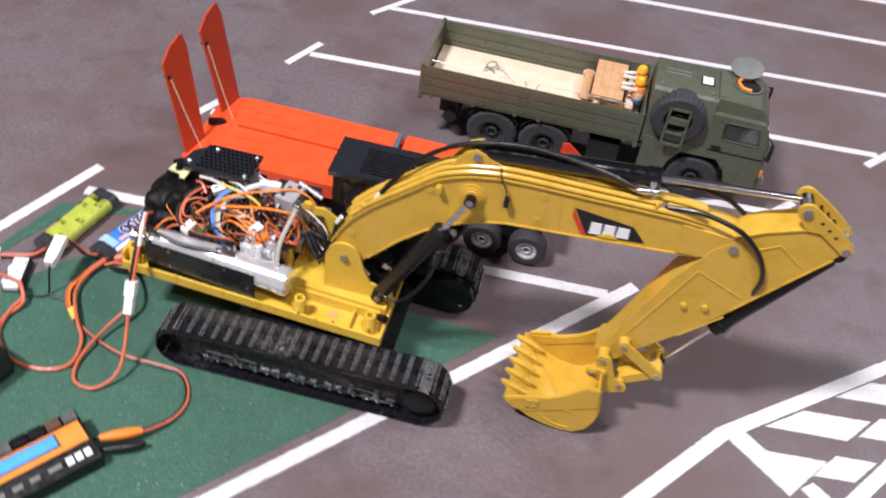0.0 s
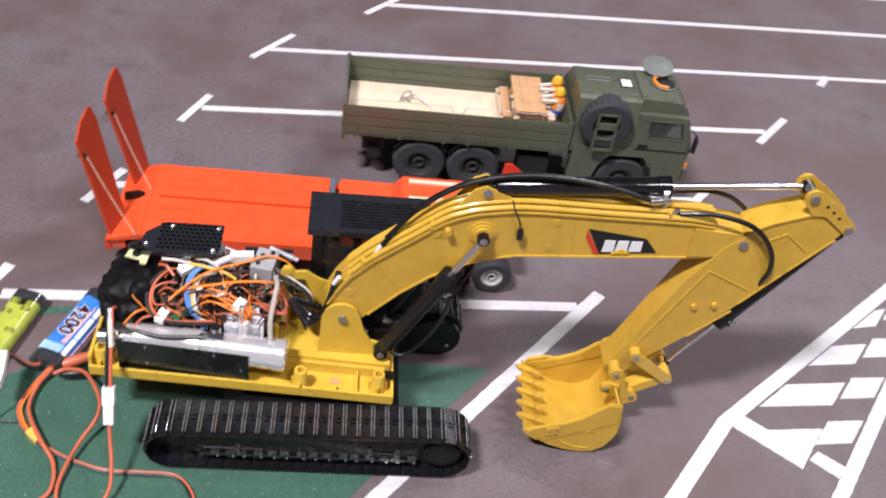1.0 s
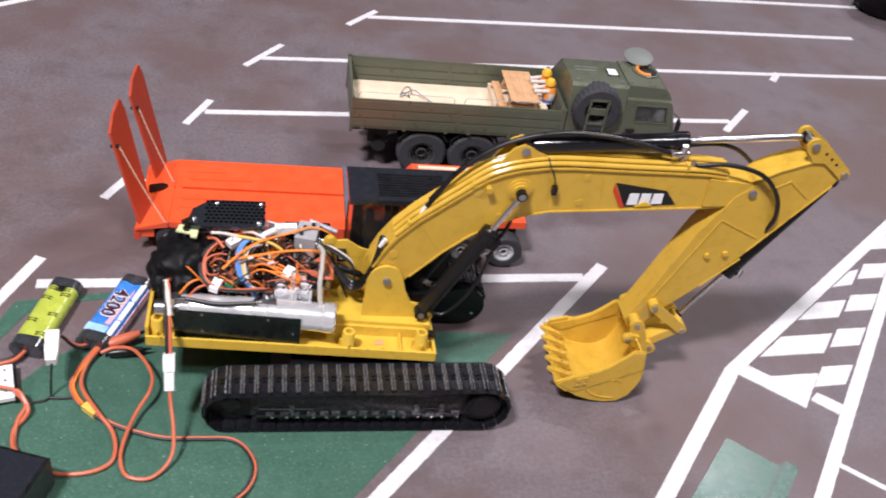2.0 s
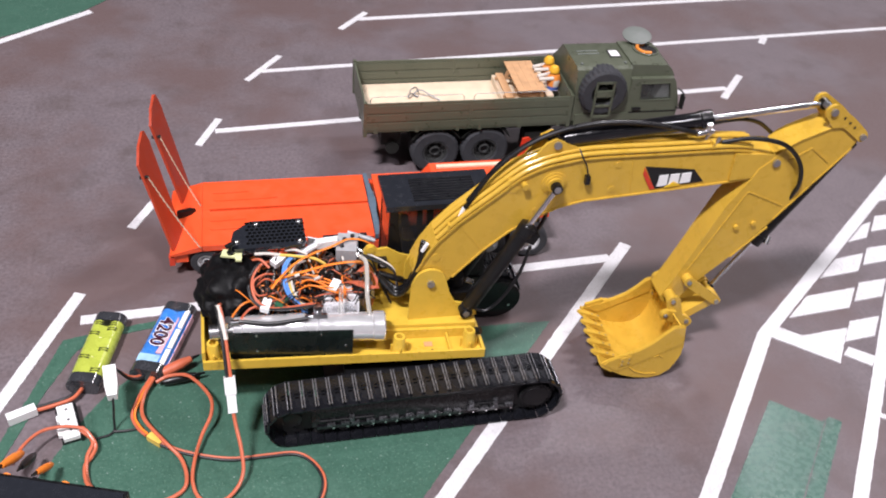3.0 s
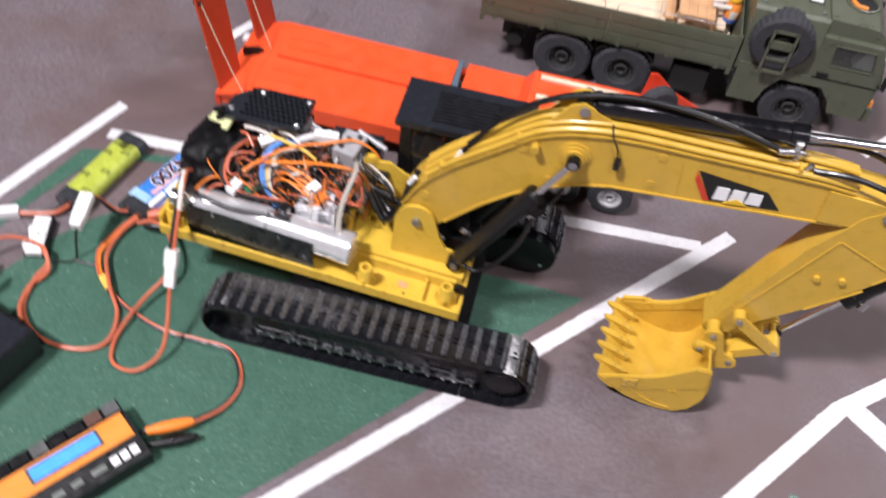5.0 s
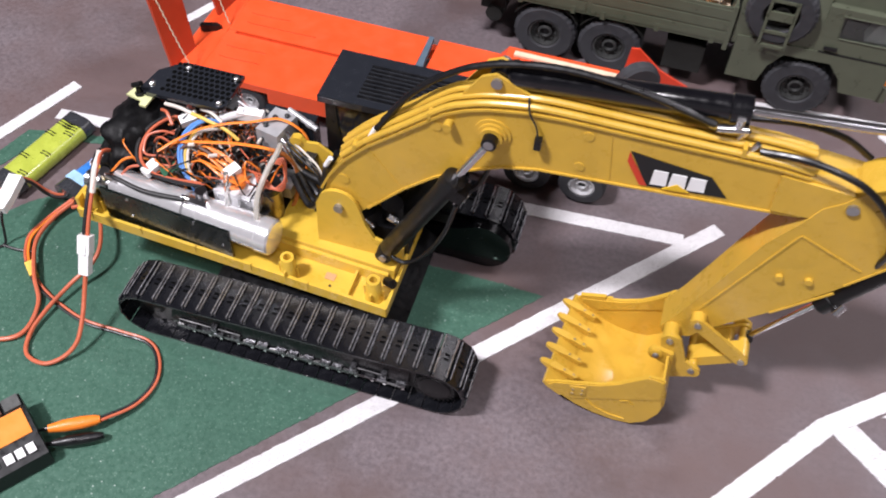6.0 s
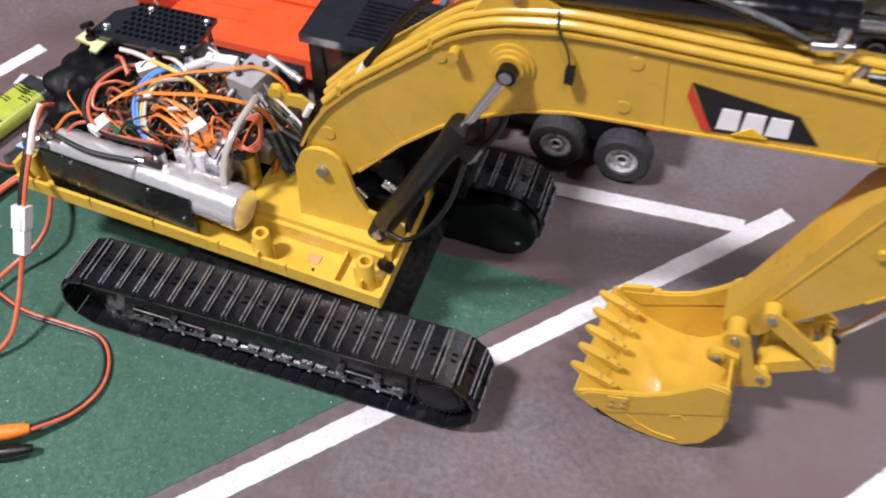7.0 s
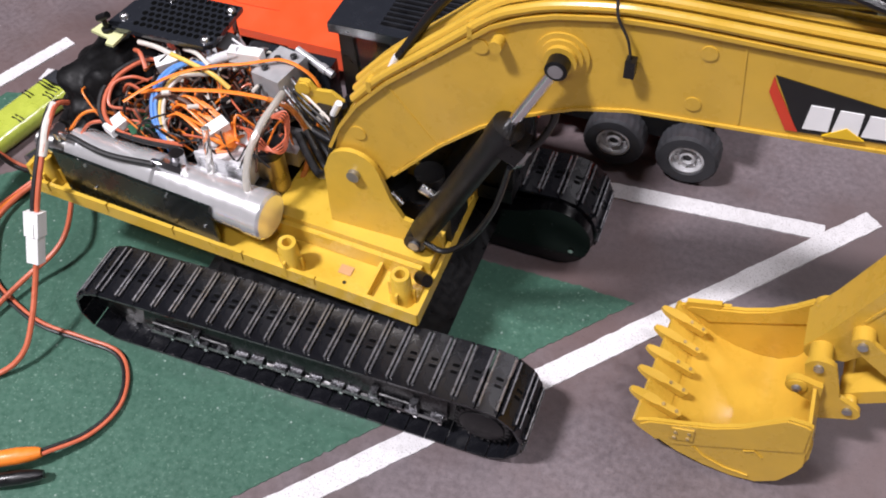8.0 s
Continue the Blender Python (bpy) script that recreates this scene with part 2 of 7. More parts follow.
def lathe(bm, origin, axis, profile, n=24, caps=True):
    """Turns (radius, along) points about an axis."""
    o, d = Vector(origin), Vector(axis).normalized()
    u = d.orthogonal().normalized()
    w = d.cross(u)
    rings = [[bm.verts.new(p) for p in ring_points(o + d * h, u, w, max(r, 1e-5), n)] for r, h in profile]
    for one, two in zip(rings, rings[1:]):
        for i in range(n):
            bm.faces.new((one[i], one[(i + 1) % n], two[(i + 1) % n], two[i]))
    if caps:
        bm.faces.new(rings[0][::-1])
        bm.faces.new(rings[-1])


def curve_through(points, steps=6):
    """Points on a smooth line through the given ones."""
    p = [Vector(q) for q in points]
    p = [p[0] * 2 - p[1], *p, p[-1] * 2 - p[-2]]
    out = []
    for i in range(1, len(p) - 2):
        a, b, c, d = p[i - 1 : i + 3]
        for k in range(steps):
            t = k / steps
            out.append(0.5 * (2 * b + (c - a) * t + (2 * a - 5 * b + 4 * c - d) * t * t + (3 * b - a - 3 * c + d) * t**3))
    return out + [p[-2]]


def hose(bm, points, r, n=8, steps=6, flat=None):
    """A round line (or, with flat, a ribbon that wide) along a smooth path."""
    pts = curve_through(points, steps) if steps else [Vector(q) for q in points]
    last, rings = Vector((0, 0, 1)), []
    for i, q in enumerate(pts):
        d = (pts[min(i + 1, len(pts) - 1)] - pts[max(i - 1, 0)]).normalized()
        w = d.cross(last)
        if w.length < 1e-4:
            w = d.orthogonal()
        w.normalize()
        u = w.cross(d).normalized()
        last = u
        if flat:
            rings.append([bm.verts.new(q + w * (flat / 2 * math.cos(2 * math.pi * (k + 0.5) / n)) + u * (r * math.sin(2 * math.pi * (k + 0.5) / n))) for k in range(n)])
        else:
            rings.append([bm.verts.new(v) for v in ring_points(q, w, u, r, n)])
    for one, two in zip(rings, rings[1:]):
        for k in range(n):
            bm.faces.new((one[k], one[(k + 1) % n], two[(k + 1) % n], two[k]))
    bm.faces.new(rings[0][::-1])
    bm.faces.new(rings[-1])


def mesh_of(name, bm, material, sharp=35):
    bmesh.ops.recalc_face_normals(bm, faces=bm.faces)
    me = bpy.data.meshes.new(name)
    bm.to_mesh(me)
    bm.free()
    me.materials.append(material)
    me.shade_smooth()
    me.set_sharp_from_angle(angle=radians(sharp))
    return me


def part(name, bm, material, parent=None, label="", sharp=35):
    ob = new(name, mesh_of(name, bm, material, sharp))
    ob.parent = parent
    return tagged(ob, label)


def thing(name, m, label, category, group=""):
    ob = new(name)
    ob.empty_display_size = 0.02
    ob.matrix_world = m
    return tagged(ob, label, category, group)


def writing(name, text, size, m, material, parent, depth=0.0003, bold=0.0):
    c = bpy.data.curves.new(name, "FONT")
    c.body, c.size, c.extrude, c.align_x, c.align_y, c.offset = text, size, depth, "CENTER", "CENTER", bold
    c.materials.append(material)
    tmp = bpy.data.objects.new(name + "_outline", c)
    scene.collection.objects.link(tmp)
    me = bpy.data.meshes.new_from_object(tmp.evaluated_get(bpy.context.evaluated_depsgraph_get()))
    bpy.data.objects.remove(tmp)
    bpy.data.curves.remove(c)
    me.materials.clear()
    me.materials.append(material)
    ob = new(name, me)
    ob.parent = parent
    ob.matrix_local = m
    return ob


def strip(bm, points, y0, y1, thick, dx=0.0):
    """A bent plate of that thickness along (x, z) points, from y0 to y1."""
    side = []
    for i, (x, z) in enumerate(points):
        (xa, za), (xb, zb) = points[max(i - 1, 0)], points[min(i + 1, len(points) - 1)]
        n = Vector((-(zb - za), xb - xa)).normalized() * thick / 2
        side.append(((x + dx + n.x, z + n.y), (x + dx - n.x, z - n.y)))
    rows = [[bm.verts.new((a[0], y, a[1])) for y in (y0, y1)] + [bm.verts.new((b[0], y, b[1])) for y in (y1, y0)] for a, b in side]
    for one, two in zip(rows, rows[1:]):
        for k in range(4):
            bm.faces.new((one[k], one[(k + 1) % 4], two[(k + 1) % 4], two[k]))
    bm.faces.new(rows[0][::-1])
    bm.faces.new(rows[-1])


def line_quad(a, b, width):
    a, b = Vector(a), Vector(b)
    s = (b - a).normalized().orthogonal() * width / 2
    return [tuple(q) for q in (a + s, a - s, b - s, b + s)]


def bm_new():
    return bmesh.new()


# ---- the hall floor, its tape lines and green fields ----
bm = bm_new()
prism(bm, [(-14, -11), (14, -11), (14, 14), (-14, 14)], -0.05, 0.0, "z")
tagged(part("floor", bm, FLOOR), "matt brown-grey hall floor with faint stains", "floor", kind="structure")


RAG = random.Random(31)


def ragged(outline, step, amount):
    """The outline with its edges cut short and slightly uneven, as worn tape and paint are."""
    out = []
    for i, a in enumerate(outline):
        a, c = Vector(a), Vector(outline[(i + 1) % len(outline)])
        n = max(1, min(320, int((c - a).length / step)))
        across = (c - a).orthogonal().normalized()
        for k in range(n):
            p = a.lerp(c, k / n)
            if k:
                p = p + across * (RAG.gauss(0, 0.6) * amount + 0.4 * amount * noise.noise(Vector((p.x * 60, p.y * 60, 3.0))))
            out.append((p.x, p.y))
    return out


def flat_piece(name, outline, z, material, label, category="floor marking", thick=0.0006):
    b = bm_new()
    prism(b, ragged(outline, 0.0032, 0.00045 if material is TAPE else 0.0007), -0.001, z, "z")
    ob = part(name, b, material)
    return tagged(ob, label, category, kind="structure")


flat_piece("green_field", [(0.133, 0.857), (0.080, 0.861), (-0.378, 0.872), (-0.425, 0.862), (-0.470, 0.846), (-0.503, 0.818), (-0.527, 0.788), (-0.550, 0.748), (-0.580, 0.695),
                           (-0.640, 0.560), (-0.800, 0.200), (-0.900, -0.020), (-0.686, -0.020)], 0.0008, GREEN, "dark green painted field on the hall floor", "floor paint")
flat_piece("green_border", [(-0.700, 0.580), (-0.602, 0.833), (-0.566, 0.930), (-0.440, 0.950), (-0.440, 0.936), (-0.530, 0.924), (-0.550, 0.900), (-0.584, 0.832), (-0.684, 0.580)], 0.0008, GREEN,
           "thin dark green painted border line", "floor paint")
flat_piece("green_patch", [(0.3935, 0.6520), (0.4492, 0.6020), (0.4560, 0.6060), (0.3500, 0.4860), (0.2430, 0.4900)], 0.0008, GREEN_CHIP,
           "worn shiny green sheet stuck on the floor", "floor paint")
flat_piece("green_patch", [(0.4580, 0.6060), (0.4630, 0.6090), (0.4768, 0.5970), (0.3660, 0.4690), (0.3520, 0.4850)], 0.0008, GREEN_CHIP,
           "narrow worn shiny green strip on the floor", "floor paint")
flat_piece("green_field", [(-0.614, 1.940), (-0.70, 1.885), (-1.6, 1.40), (-1.8, 2.6), (-0.2, 2.4)], 0.0008, GREEN, "dark green painted field at the far lines", "floor paint")

LINES = [  # start, end, width
    ((-0.545, 0.9670), (0.279, 0.9850), 0.0185), ((0.3200, 1.0145), (-0.70, -0.055), 0.0200), ((-0.5480, 1.0250), (-0.92, 0.190), 0.0180),
    ((-0.438, 1.2180), (0.535, 1.2590), 0.0150), ((-0.4310, 1.2580), (-0.4770, 1.1730), 0.0150), ((0.5780, 1.2980), (0.5160, 1.2320), 0.0150),
    ((-0.330, 1.4460), (0.745, 1.4870), 0.0145), ((-0.3210, 1.4880), (-0.3620, 1.4020), 0.0140), ((0.8020, 1.5360), (0.7200, 1.4480), 0.0150),
    ((-0.226, 1.6620), (1.75, 1.7360), 0.0130), ((-0.1820, 1.7240), (-0.2580, 1.6270), 0.0135), ((0.9600, 1.7120), (0.9300, 1.6740), 0.0160),
    ((0.012, 1.8790), (1.268, 1.9210), 0.0150), ((0.0350, 1.9110), (-0.0360, 1.8340), 0.0140), ((0.15, 2.0720), (1.75, 2.1300), 0.0150),
    ((-0.570, 1.9670), (-1.70, 1.1500), 0.0170),
]
for k, (a, b, w) in enumerate(LINES):
    flat_piece("tape_line", line_quad(a, b, w), 0.0012 + 0.0002 * (k % 3), TAPE, "slightly scuffed white tape line on the hall floor")

# the hatched island: two border lines that meet, stripes either side of a seam
flat_piece("tape_line", line_quad((0.4515, 0.7740), (-0.027, 0.208), 0.0215), 0.0012, TAPE, "slightly scuffed white tape line on the hall floor")
flat_piece("tape_line", line_quad((0.4480, 0.7720), (0.948, 1.1560), 0.0205), 0.0014, TAPE, "slightly scuffed white tape line on the hall floor")
flat_piece("tape_line", line_quad((0.958, 1.1330), (0.128, 0.103), 0.0195), 0.0016, TAPE, "slightly scuffed white tape line on the hall floor")
flat_piece("tape_line", line_quad((0.538, 0.6000), (1.20, 0.036), 0.0085), 0.0014, TAPE, "narrow white tape line on the hall floor")


def seam_x(y):
    return 0.592 + (y - 0.767) * 0.840


def border_left(y):
    return 0.483 + (y - 0.784) * 1.290


def border_right(y):
    return 0.628 + (y - 0.743) * 0.828


flat_piece("tape_stripe", [(0.4600, 0.7680), (0.5380, 0.7000), (0.5915, 0.7670), (0.5100, 0.7630), (0.4830, 0.7860)], 0.0018, TAPE,
           "white wedge of floor tape in the hatched island")
flat_piece("tape_stripe", [(0.5530, 0.7150), (0.5840, 0.6860), (0.6000, 0.7040), (0.5700, 0.7290)], 0.0018, TAPE, "short white tape stripe in the hatched island")
for k in range(5):
    y0, y1 = 0.8050 + 0.0795 * k, 0.8480 + 0.0785 * k
    if seam_x(y0) - border_left(y0) > 0.02:
        flat_piece("tape_stripe", [(border_left(y0), y0 - 0.002), (seam_x(y0) - 0.002, y0 + 0.004), (seam_x(y1) - 0.002, y1 + 0.003), (border_left(y1), y1 - 0.003)], 0.0018, TAPE,
                   "broad white tape stripe in the hatched island")
    y0, y1 = 0.7400 + 0.0810 * k, 0.7800 + 0.0808 * k
    flat_piece("tape_stripe", [(seam_x(y0) + 0.001, y0), (border_right(y0), y0 + 0.004), (border_right(y1), y1 + 0.003), (seam_x(y1) + 0.001, y1)], 0.0018, TAPE,
               "broad white tape stripe in the hatched island")

# unseen walls and ceiling added to close the hall; their grey sets bounce light
bm = bm_new()
prism(bm, [(-14, -11), (14, -11), (14, 14), (-14, 14)], HALL_TOP, HALL_TOP + 0.1, "z")
tagged(part("ceiling", bm, WALL), "plain grey unseen hall ceiling", "ceiling", kind="structure")
for name, lo, hi in (("wall_north", (-14, 14, 0), (14, 14.2, HALL_TOP)), ("wall_south", (-14, -11.2, 0), (14, -11, HALL_TOP)),
                     ("wall_east", (14, -11.2, 0), (14.2, 14.2, HALL_TOP)), ("wall_west", (-14.2, -11.2, 0), (-14, 14.2, HALL_TOP))):
    bm = bm_new()
    box(bm, lo, hi)
    tagged(part(name, bm, WALL), "plain grey unseen hall wall", "wall", kind="structure")


# ---- the excavator model ----
EX = thing("excavator", pose(-0.11, 0.8175, 0, 0, 0, -1.5), "yellow model tracked excavator with covers off and wiring exposed", "model excavator")
X0 = 0.11  # shift between the boom outlines below and the machine's own origin


def outline(points):
    return [(x + X0, z) for x, z in points]


def arc(cx, cz, r, a0, a1, n=8):
    return [(cx + r * math.cos(radians(a0 + (a1 - a0) * i / n)), cz + r * math.sin(radians(a0 + (a1 - a0) * i / n))) for i in range(n + 1)]


# tracks
T_REAR, T_FRONT, T_R, T_H = -0.158, 0.160, 0.0350, 0.0385  # idler and sprocket centres, their radius and height


R_REAR, H_REAR = 0.0315, 0.0350  # the rear idler is a little smaller


def track_path(count):
    """Points and directions round the track loop, evenly spaced."""
    top_f, top_r = T_H + T_R, H_REAR + R_REAR
    straight = T_FRONT - T_REAR
    total, out = 2 * straight + math.pi * (T_R + R_REAR), []
    for i in range(count):
        s = total * i / count
        if s < straight:
            out.append((T_FRONT - s, T_H - T_R, 180.0))
        elif s < straight + math.pi * R_REAR:
            a = (s - straight) / R_REAR
            out.append((T_REAR - R_REAR * math.sin(a), H_REAR - R_REAR * math.cos(a), 180 - math.degrees(a)))
        elif s < 2 * straight + math.pi * R_REAR:
            u = (s - straight - math.pi * R_REAR) / straight
            out.append((T_REAR + u * straight, top_r + (top_f - top_r) * u + 0.0012 * math.sin(math.pi * u), 1.2))
        else:
            a = (s - 2 * straight - math.pi * R_REAR) / T_R
            out.append((T_FRONT + T_R * math.sin(a), T_H + T_R * math.cos(a), -math.degrees(a)))
    return out


SHOES = 50
SHOE_W = 0.053
pitch = (2 * (T_FRONT - T_REAR) + math.pi * (T_R + R_REAR)) / SHOES
bm = bm_new()
box(bm, (-pitch * 0.47, -SHOE_W / 2, -0.0010), (pitch * 0.47, SHOE_W / 2, 0.0012))
for gx in (-0.40, 0.40):
    prism(bm, [(pitch * gx - 0.0009, 0.0012), (pitch * gx + 0.0009, 0.0012), (pitch * gx + 0.0008, 0.0034), (pitch * gx, 0.0041), (pitch * gx - 0.0008, 0.0034)], -SHOE_W / 2 + 0.0035, SHOE_W / 2 - 0.0035, "y")
box(bm, (-pitch * 0.30, -0.009, -0.0075), (pitch * 0.30, -0.004, -0.0010))
box(bm, (-pitch * 0.30, 0.004, -0.0075), (pitch * 0.30, 0.009, -0.0010))
shoe_mesh = mesh_of("track_shoe", bm, SHOE)
shoe_mesh.materials.append(WORN)
for f in shoe_mesh.polygons:
    f.material_index = 1 if f.center.z > 0.0036 else 0
bm = bm_new()
box(bm, (-0.0026, -0.0012, 0.0008), (0.0026, 0.0012, 0.0015), 0.0004)
bolt_mesh = mesh_of("shoe_hole", bm, HOLE)


def track(side):
    yc = 0.1030 if side > 0 else -0.1095
    base = bm_new()
    prism(base, [(T_REAR + 0.01, 0.016), (T_FRONT - 0.012, 0.016), (T_FRONT - 0.018, 0.052), (T_FRONT - 0.06, 0.058), (T_REAR + 0.05, 0.058), (T_REAR + 0.014, 0.050)],
          yc - 0.011, yc + 0.008, "y", 0.002)
    frame_part = part("track_frame", base, BLACK_METAL, EX, "black steel track frame with scuffed edges")
    outer = yc + side * 0.0165
    base = bm_new()
    section = [(yc, 0.0560), (yc + side * 0.0095, 0.0535), (yc + side * 0.0103, 0.0520), (outer, 0.0345), (outer, 0.0235), (yc, 0.0235)]
    prism(base, section if side > 0 else section[::-1], T_REAR + 0.024, T_FRONT - 0.026, "x", 0.0007)
    part("casing", base, SCUFF, frame_part, "sloping black casing with scuffed paint")
    for k in range(8):
        x = T_REAR + 0.035 + k * 0.031
        b = bm_new()
        lathe(b, (x, yc + side * 0.0085, 0.015), (0, side, 0), [(0.0085, -0.001), (0.0085, 0.0040), (0.0076, 0.0046), (0.0032, 0.0046), (0.0030, 0.0064), (0, 0.0064)], 16)
        part("track_roller", b, BLACK_METAL, frame_part)
    b = bm_new()
    box(b, (T_REAR + 0.030, outer - 0.0005, 0.0215), (T_FRONT - 0.030, outer + side * 0.0030, 0.0262), 0.0006)
    part("rail", b, BLACK_GLOSS, frame_part, "shiny black rail")
    for k in range(15):
        bx = T_REAR + 0.048 + k * 0.0168 + 0.002 * math.sin(k * 2.3)
        b = bm_new()
        box(b, (bx - 0.0052, outer, 0.0266), (bx + 0.0052, outer + side * 0.0048, 0.0300 + 0.0012 * (k % 2)), 0.0008)
        part("roller_clamp", b, ROLLER_STEEL, frame_part, "bare steel roller clamp")
        b = bm_new()
        rod(b, (bx + 0.003, outer + side * 0.002, 0.0238), (bx + 0.003, outer + side * 0.0052, 0.0238), 0.0017, 8)
        part("bolt", b, ALUMINIUM, frame_part)
    for bx in (T_REAR + 0.075, T_FRONT - 0.085, T_FRONT - 0.052):
        b = bm_new()
        box(b, (bx - 0.0030, outer - side * 0.003, 0.030), (bx + 0.0030, outer + side * 0.0042, 0.0400), 0.0010)
        rod(b, (bx, outer + side * 0.004, 0.0365), (bx, outer + side * 0.0056, 0.0365), 0.0018, 8)
        part("bracket", b, ROLLER_STEEL, frame_part)
    for x0, x1 in ((T_REAR + 0.034, T_REAR + 0.073), (T_REAR + 0.079, T_REAR + 0.104), (T_FRONT - 0.082, T_FRONT - 0.055)):
        b = bm_new()
        rod(b, (x0, outer + side * 0.0015, 0.0352), (x1, outer + side * 0.0015, 0.0345), 0.0014, 8)
        part("grease_pipe", b, CYLINDER, frame_part, "thin black pipe along the track frame")
    b = bm_new()
    rod(b, (T_REAR, yc - 0.009, H_REAR), (T_REAR, yc + 0.009, H_REAR), 0.0265, 28, bevel=0.0015)
    lathe(b, (T_REAR, yc + side * 0.008, H_REAR), (0, side, 0), [(0.012, 0), (0.012, 0.003), (0.009, 0.004), (0, 0.004)], 20)
    part("idler_wheel", b, BLACK, EX)
    b = bm_new()
    rod(b, (T_FRONT, yc - 0.012, T_H), (T_FRONT, yc + 0.012, T_H), 0.030, 28, bevel=0.0015)
    wheel = part("sprocket", b, BLACK_METAL, EX)
    b = bm_new()
    lathe(b, (T_FRONT + 0.003, yc + side * 0.010, T_H), (0, side, 0), [(0.0225, 0), (0.0225, 0.0070), (0.0205, 0.0088), (0.0180, 0.0088), (0.0175, 0.0100), (0.0120, 0.0112), (0.0, 0.0112)], 32)
    part("hub_cover", b, BLACK_GLOSS if side > 0 else BLACK_METAL, wheel, "round black hub cover")
    b = bm_new()
    for k in range(24):
        box(b, (-0.0011, 0, 0.0190), (0.0011, 0.0020, 0.0222), 0, pose(T_FRONT + 0.003, yc + side * 0.0185 - 0.0010, T_H) @ pose(0, 0, 0, 0, 15 * k, 0))
    part("hub_teeth", b, BLACK_METAL, wheel, "ring of small ribs round the hub")
    loop = new("track")
    loop.parent = EX
    tagged(loop, "black steel crawler track of ribbed shoes")
    for x, z, a in track_path(SHOES):
        s = new("track_shoe", shoe_mesh)
        s.parent = loop
        s.matrix_local = pose(x, yc, z, 0, -a, 0)
        for off in (-0.0030, 0.0030):
            q = new("shoe_hole", bolt_mesh)
            q.parent = loop
            q.matrix_local = pose(x, yc, z, 0, -a, 0) @ pose(0.0012, off, 0)


track(-1)
track(1)
bm = bm_new()
prism(bm, arc(T_FRONT + 0.001, T_H, 0.0335, 118, -90, 16) + [(T_FRONT - 0.085, 0.010), (T_FRONT - 0.085, 0.0575), (T_FRONT - 0.042, 0.0580), (T_FRONT - 0.028, 0.0615)], 0.0640, 0.0790, "y", 0.0032)
cover = part("final_drive_cover", bm, DRIVE_BLACK, EX, "glossy black final drive cover")
bm = bm_new()
rod(bm, (T_FRONT + 0.018, 0.0645, 0.026), (T_FRONT + 0.018, 0.0628, 0.026), 0.0024, 10)
part("bolt", bm, ALUMINIUM, cover)
bm = bm_new()
box(bm, (-0.085, -0.085, 0.030), (0.085, 0.085, 0.062), 0.006)
prism(bm, [(-0.11, 0.035), (0.11, 0.035), (0.08, 0.06), (-0.08, 0.06)], -0.10, 0.10, "y", 0.003)
part("car_body", bm, BLACK_METAL, EX, "black steel centre section between the tracks")
bm = bm_new()
lathe(bm, (0, 0, 0.060), (0, 0, 1), [(0.062, 0), (0.062, 0.008), (0.055, 0.010), (0.055, 0.0204), (0, 0.0204)], 40)
part("slewing_ring", bm, BLACK_METAL, EX)

# the yellow deck with its rim, bosses and raised middle
D_R, D_F, D_N, D_B = -0.262, 0.0970, -0.0820, 0.086
bm = bm_new()
prism(bm, [(D_R + 0.006, D_N), (D_F - 0.008, D_N), (D_F, D_N + 0.008), (D_F, D_B - 0.008), (D_F - 0.008, D_B), (D_R + 0.006, D_B), (D_R, D_B - 0.006), (D_R, D_N + 0.006)],
      0.0806, 0.0855, "z", 0.0012)
deck = part("deck", bm, YELLOW_DECK, EX, "bright yellow machine deck tray")


def deck_piece(name, lo, hi, bevel=0.001, material=YELLOW_DECK, label=""):
    b = bm_new()
    box(b, lo, hi, bevel)
    return part(name, b, material, deck, label)


deck_piece("rim", (D_R - 0.0008, D_N - 0.0012, 0.0805), (D_F + 0.0004, D_N + 0.0022, 0.0945), 0.0012)
deck_piece("rim", (D_F - 0.0024, D_N - 0.0004, 0.0809), (D_F + 0.0012, D_B - 0.004, 0.0942))
deck_piece("rim", (D_R - 0.0012, D_N + 0.002, 0.0805), (D_R + 0.0028, D_B - 0.004, 0.1080))
deck_piece("rim", (D_R + 0.004, D_B - 0.0022, 0.0805), (D_F - 0.004, D_B + 0.0012, 0.0945))
deck_piece("raised_middle", (-0.045, -0.0420, 0.0850), (D_F - 0.004, 0.0450, 0.1050), 0.0015)
deck_piece("raised_middle", (-0.050, -0.0470, 0.0850), (D_F - 0.010, -0.0425, 0.1000), 0.001)
deck_piece("rib", (0.052, D_N + 0.003, 0.0850), (0.0545, -0.047, 0.0930), 0.0006)
deck_piece("rib", (D_R + 0.018, D_N + 0.003, 0.0850), (D_R + 0.020, -0.030, 0.0940), 0.0006)
for bx, by in ((-0.0145, -0.0725), (0.0790, -0.0665), (-0.2490, -0.0690)):
    b = bm_new()
    lathe(b, (bx, by, 0.0852), (0, 0, 1), [(0.0105, 0), (0.0088, 0.004), (0.0076, 0.0290), (0.0071, 0.0300), (0.0041, 0.0300), (0.0039, 0.020), (0.0, 0.020)], 24)
    for a in (0, 90, 180, 270):
        c, s = math.cos(radians(a)), math.sin(radians(a))
        box(b, (-0.0008, 0, 0), (0.0008, 0.0112, 0.016), 0, pose(bx, by, 0.0852, 0, 0, a))
    part("screw_boss", b, YELLOW_DECK, deck, "hollow yellow screw boss")
b = bm_new()
box(b, (0.0215, -0.0640, 0.0853), (0.0325, -0.0555, 0.0860))
part("sticker", b, WOOD, deck, "small brown rectangle on the deck")
b = bm_new()
rod(b, (0.0305, -0.0710, 0.0850), (0.0305, -0.0710, 0.0858), 0.0016, 10)
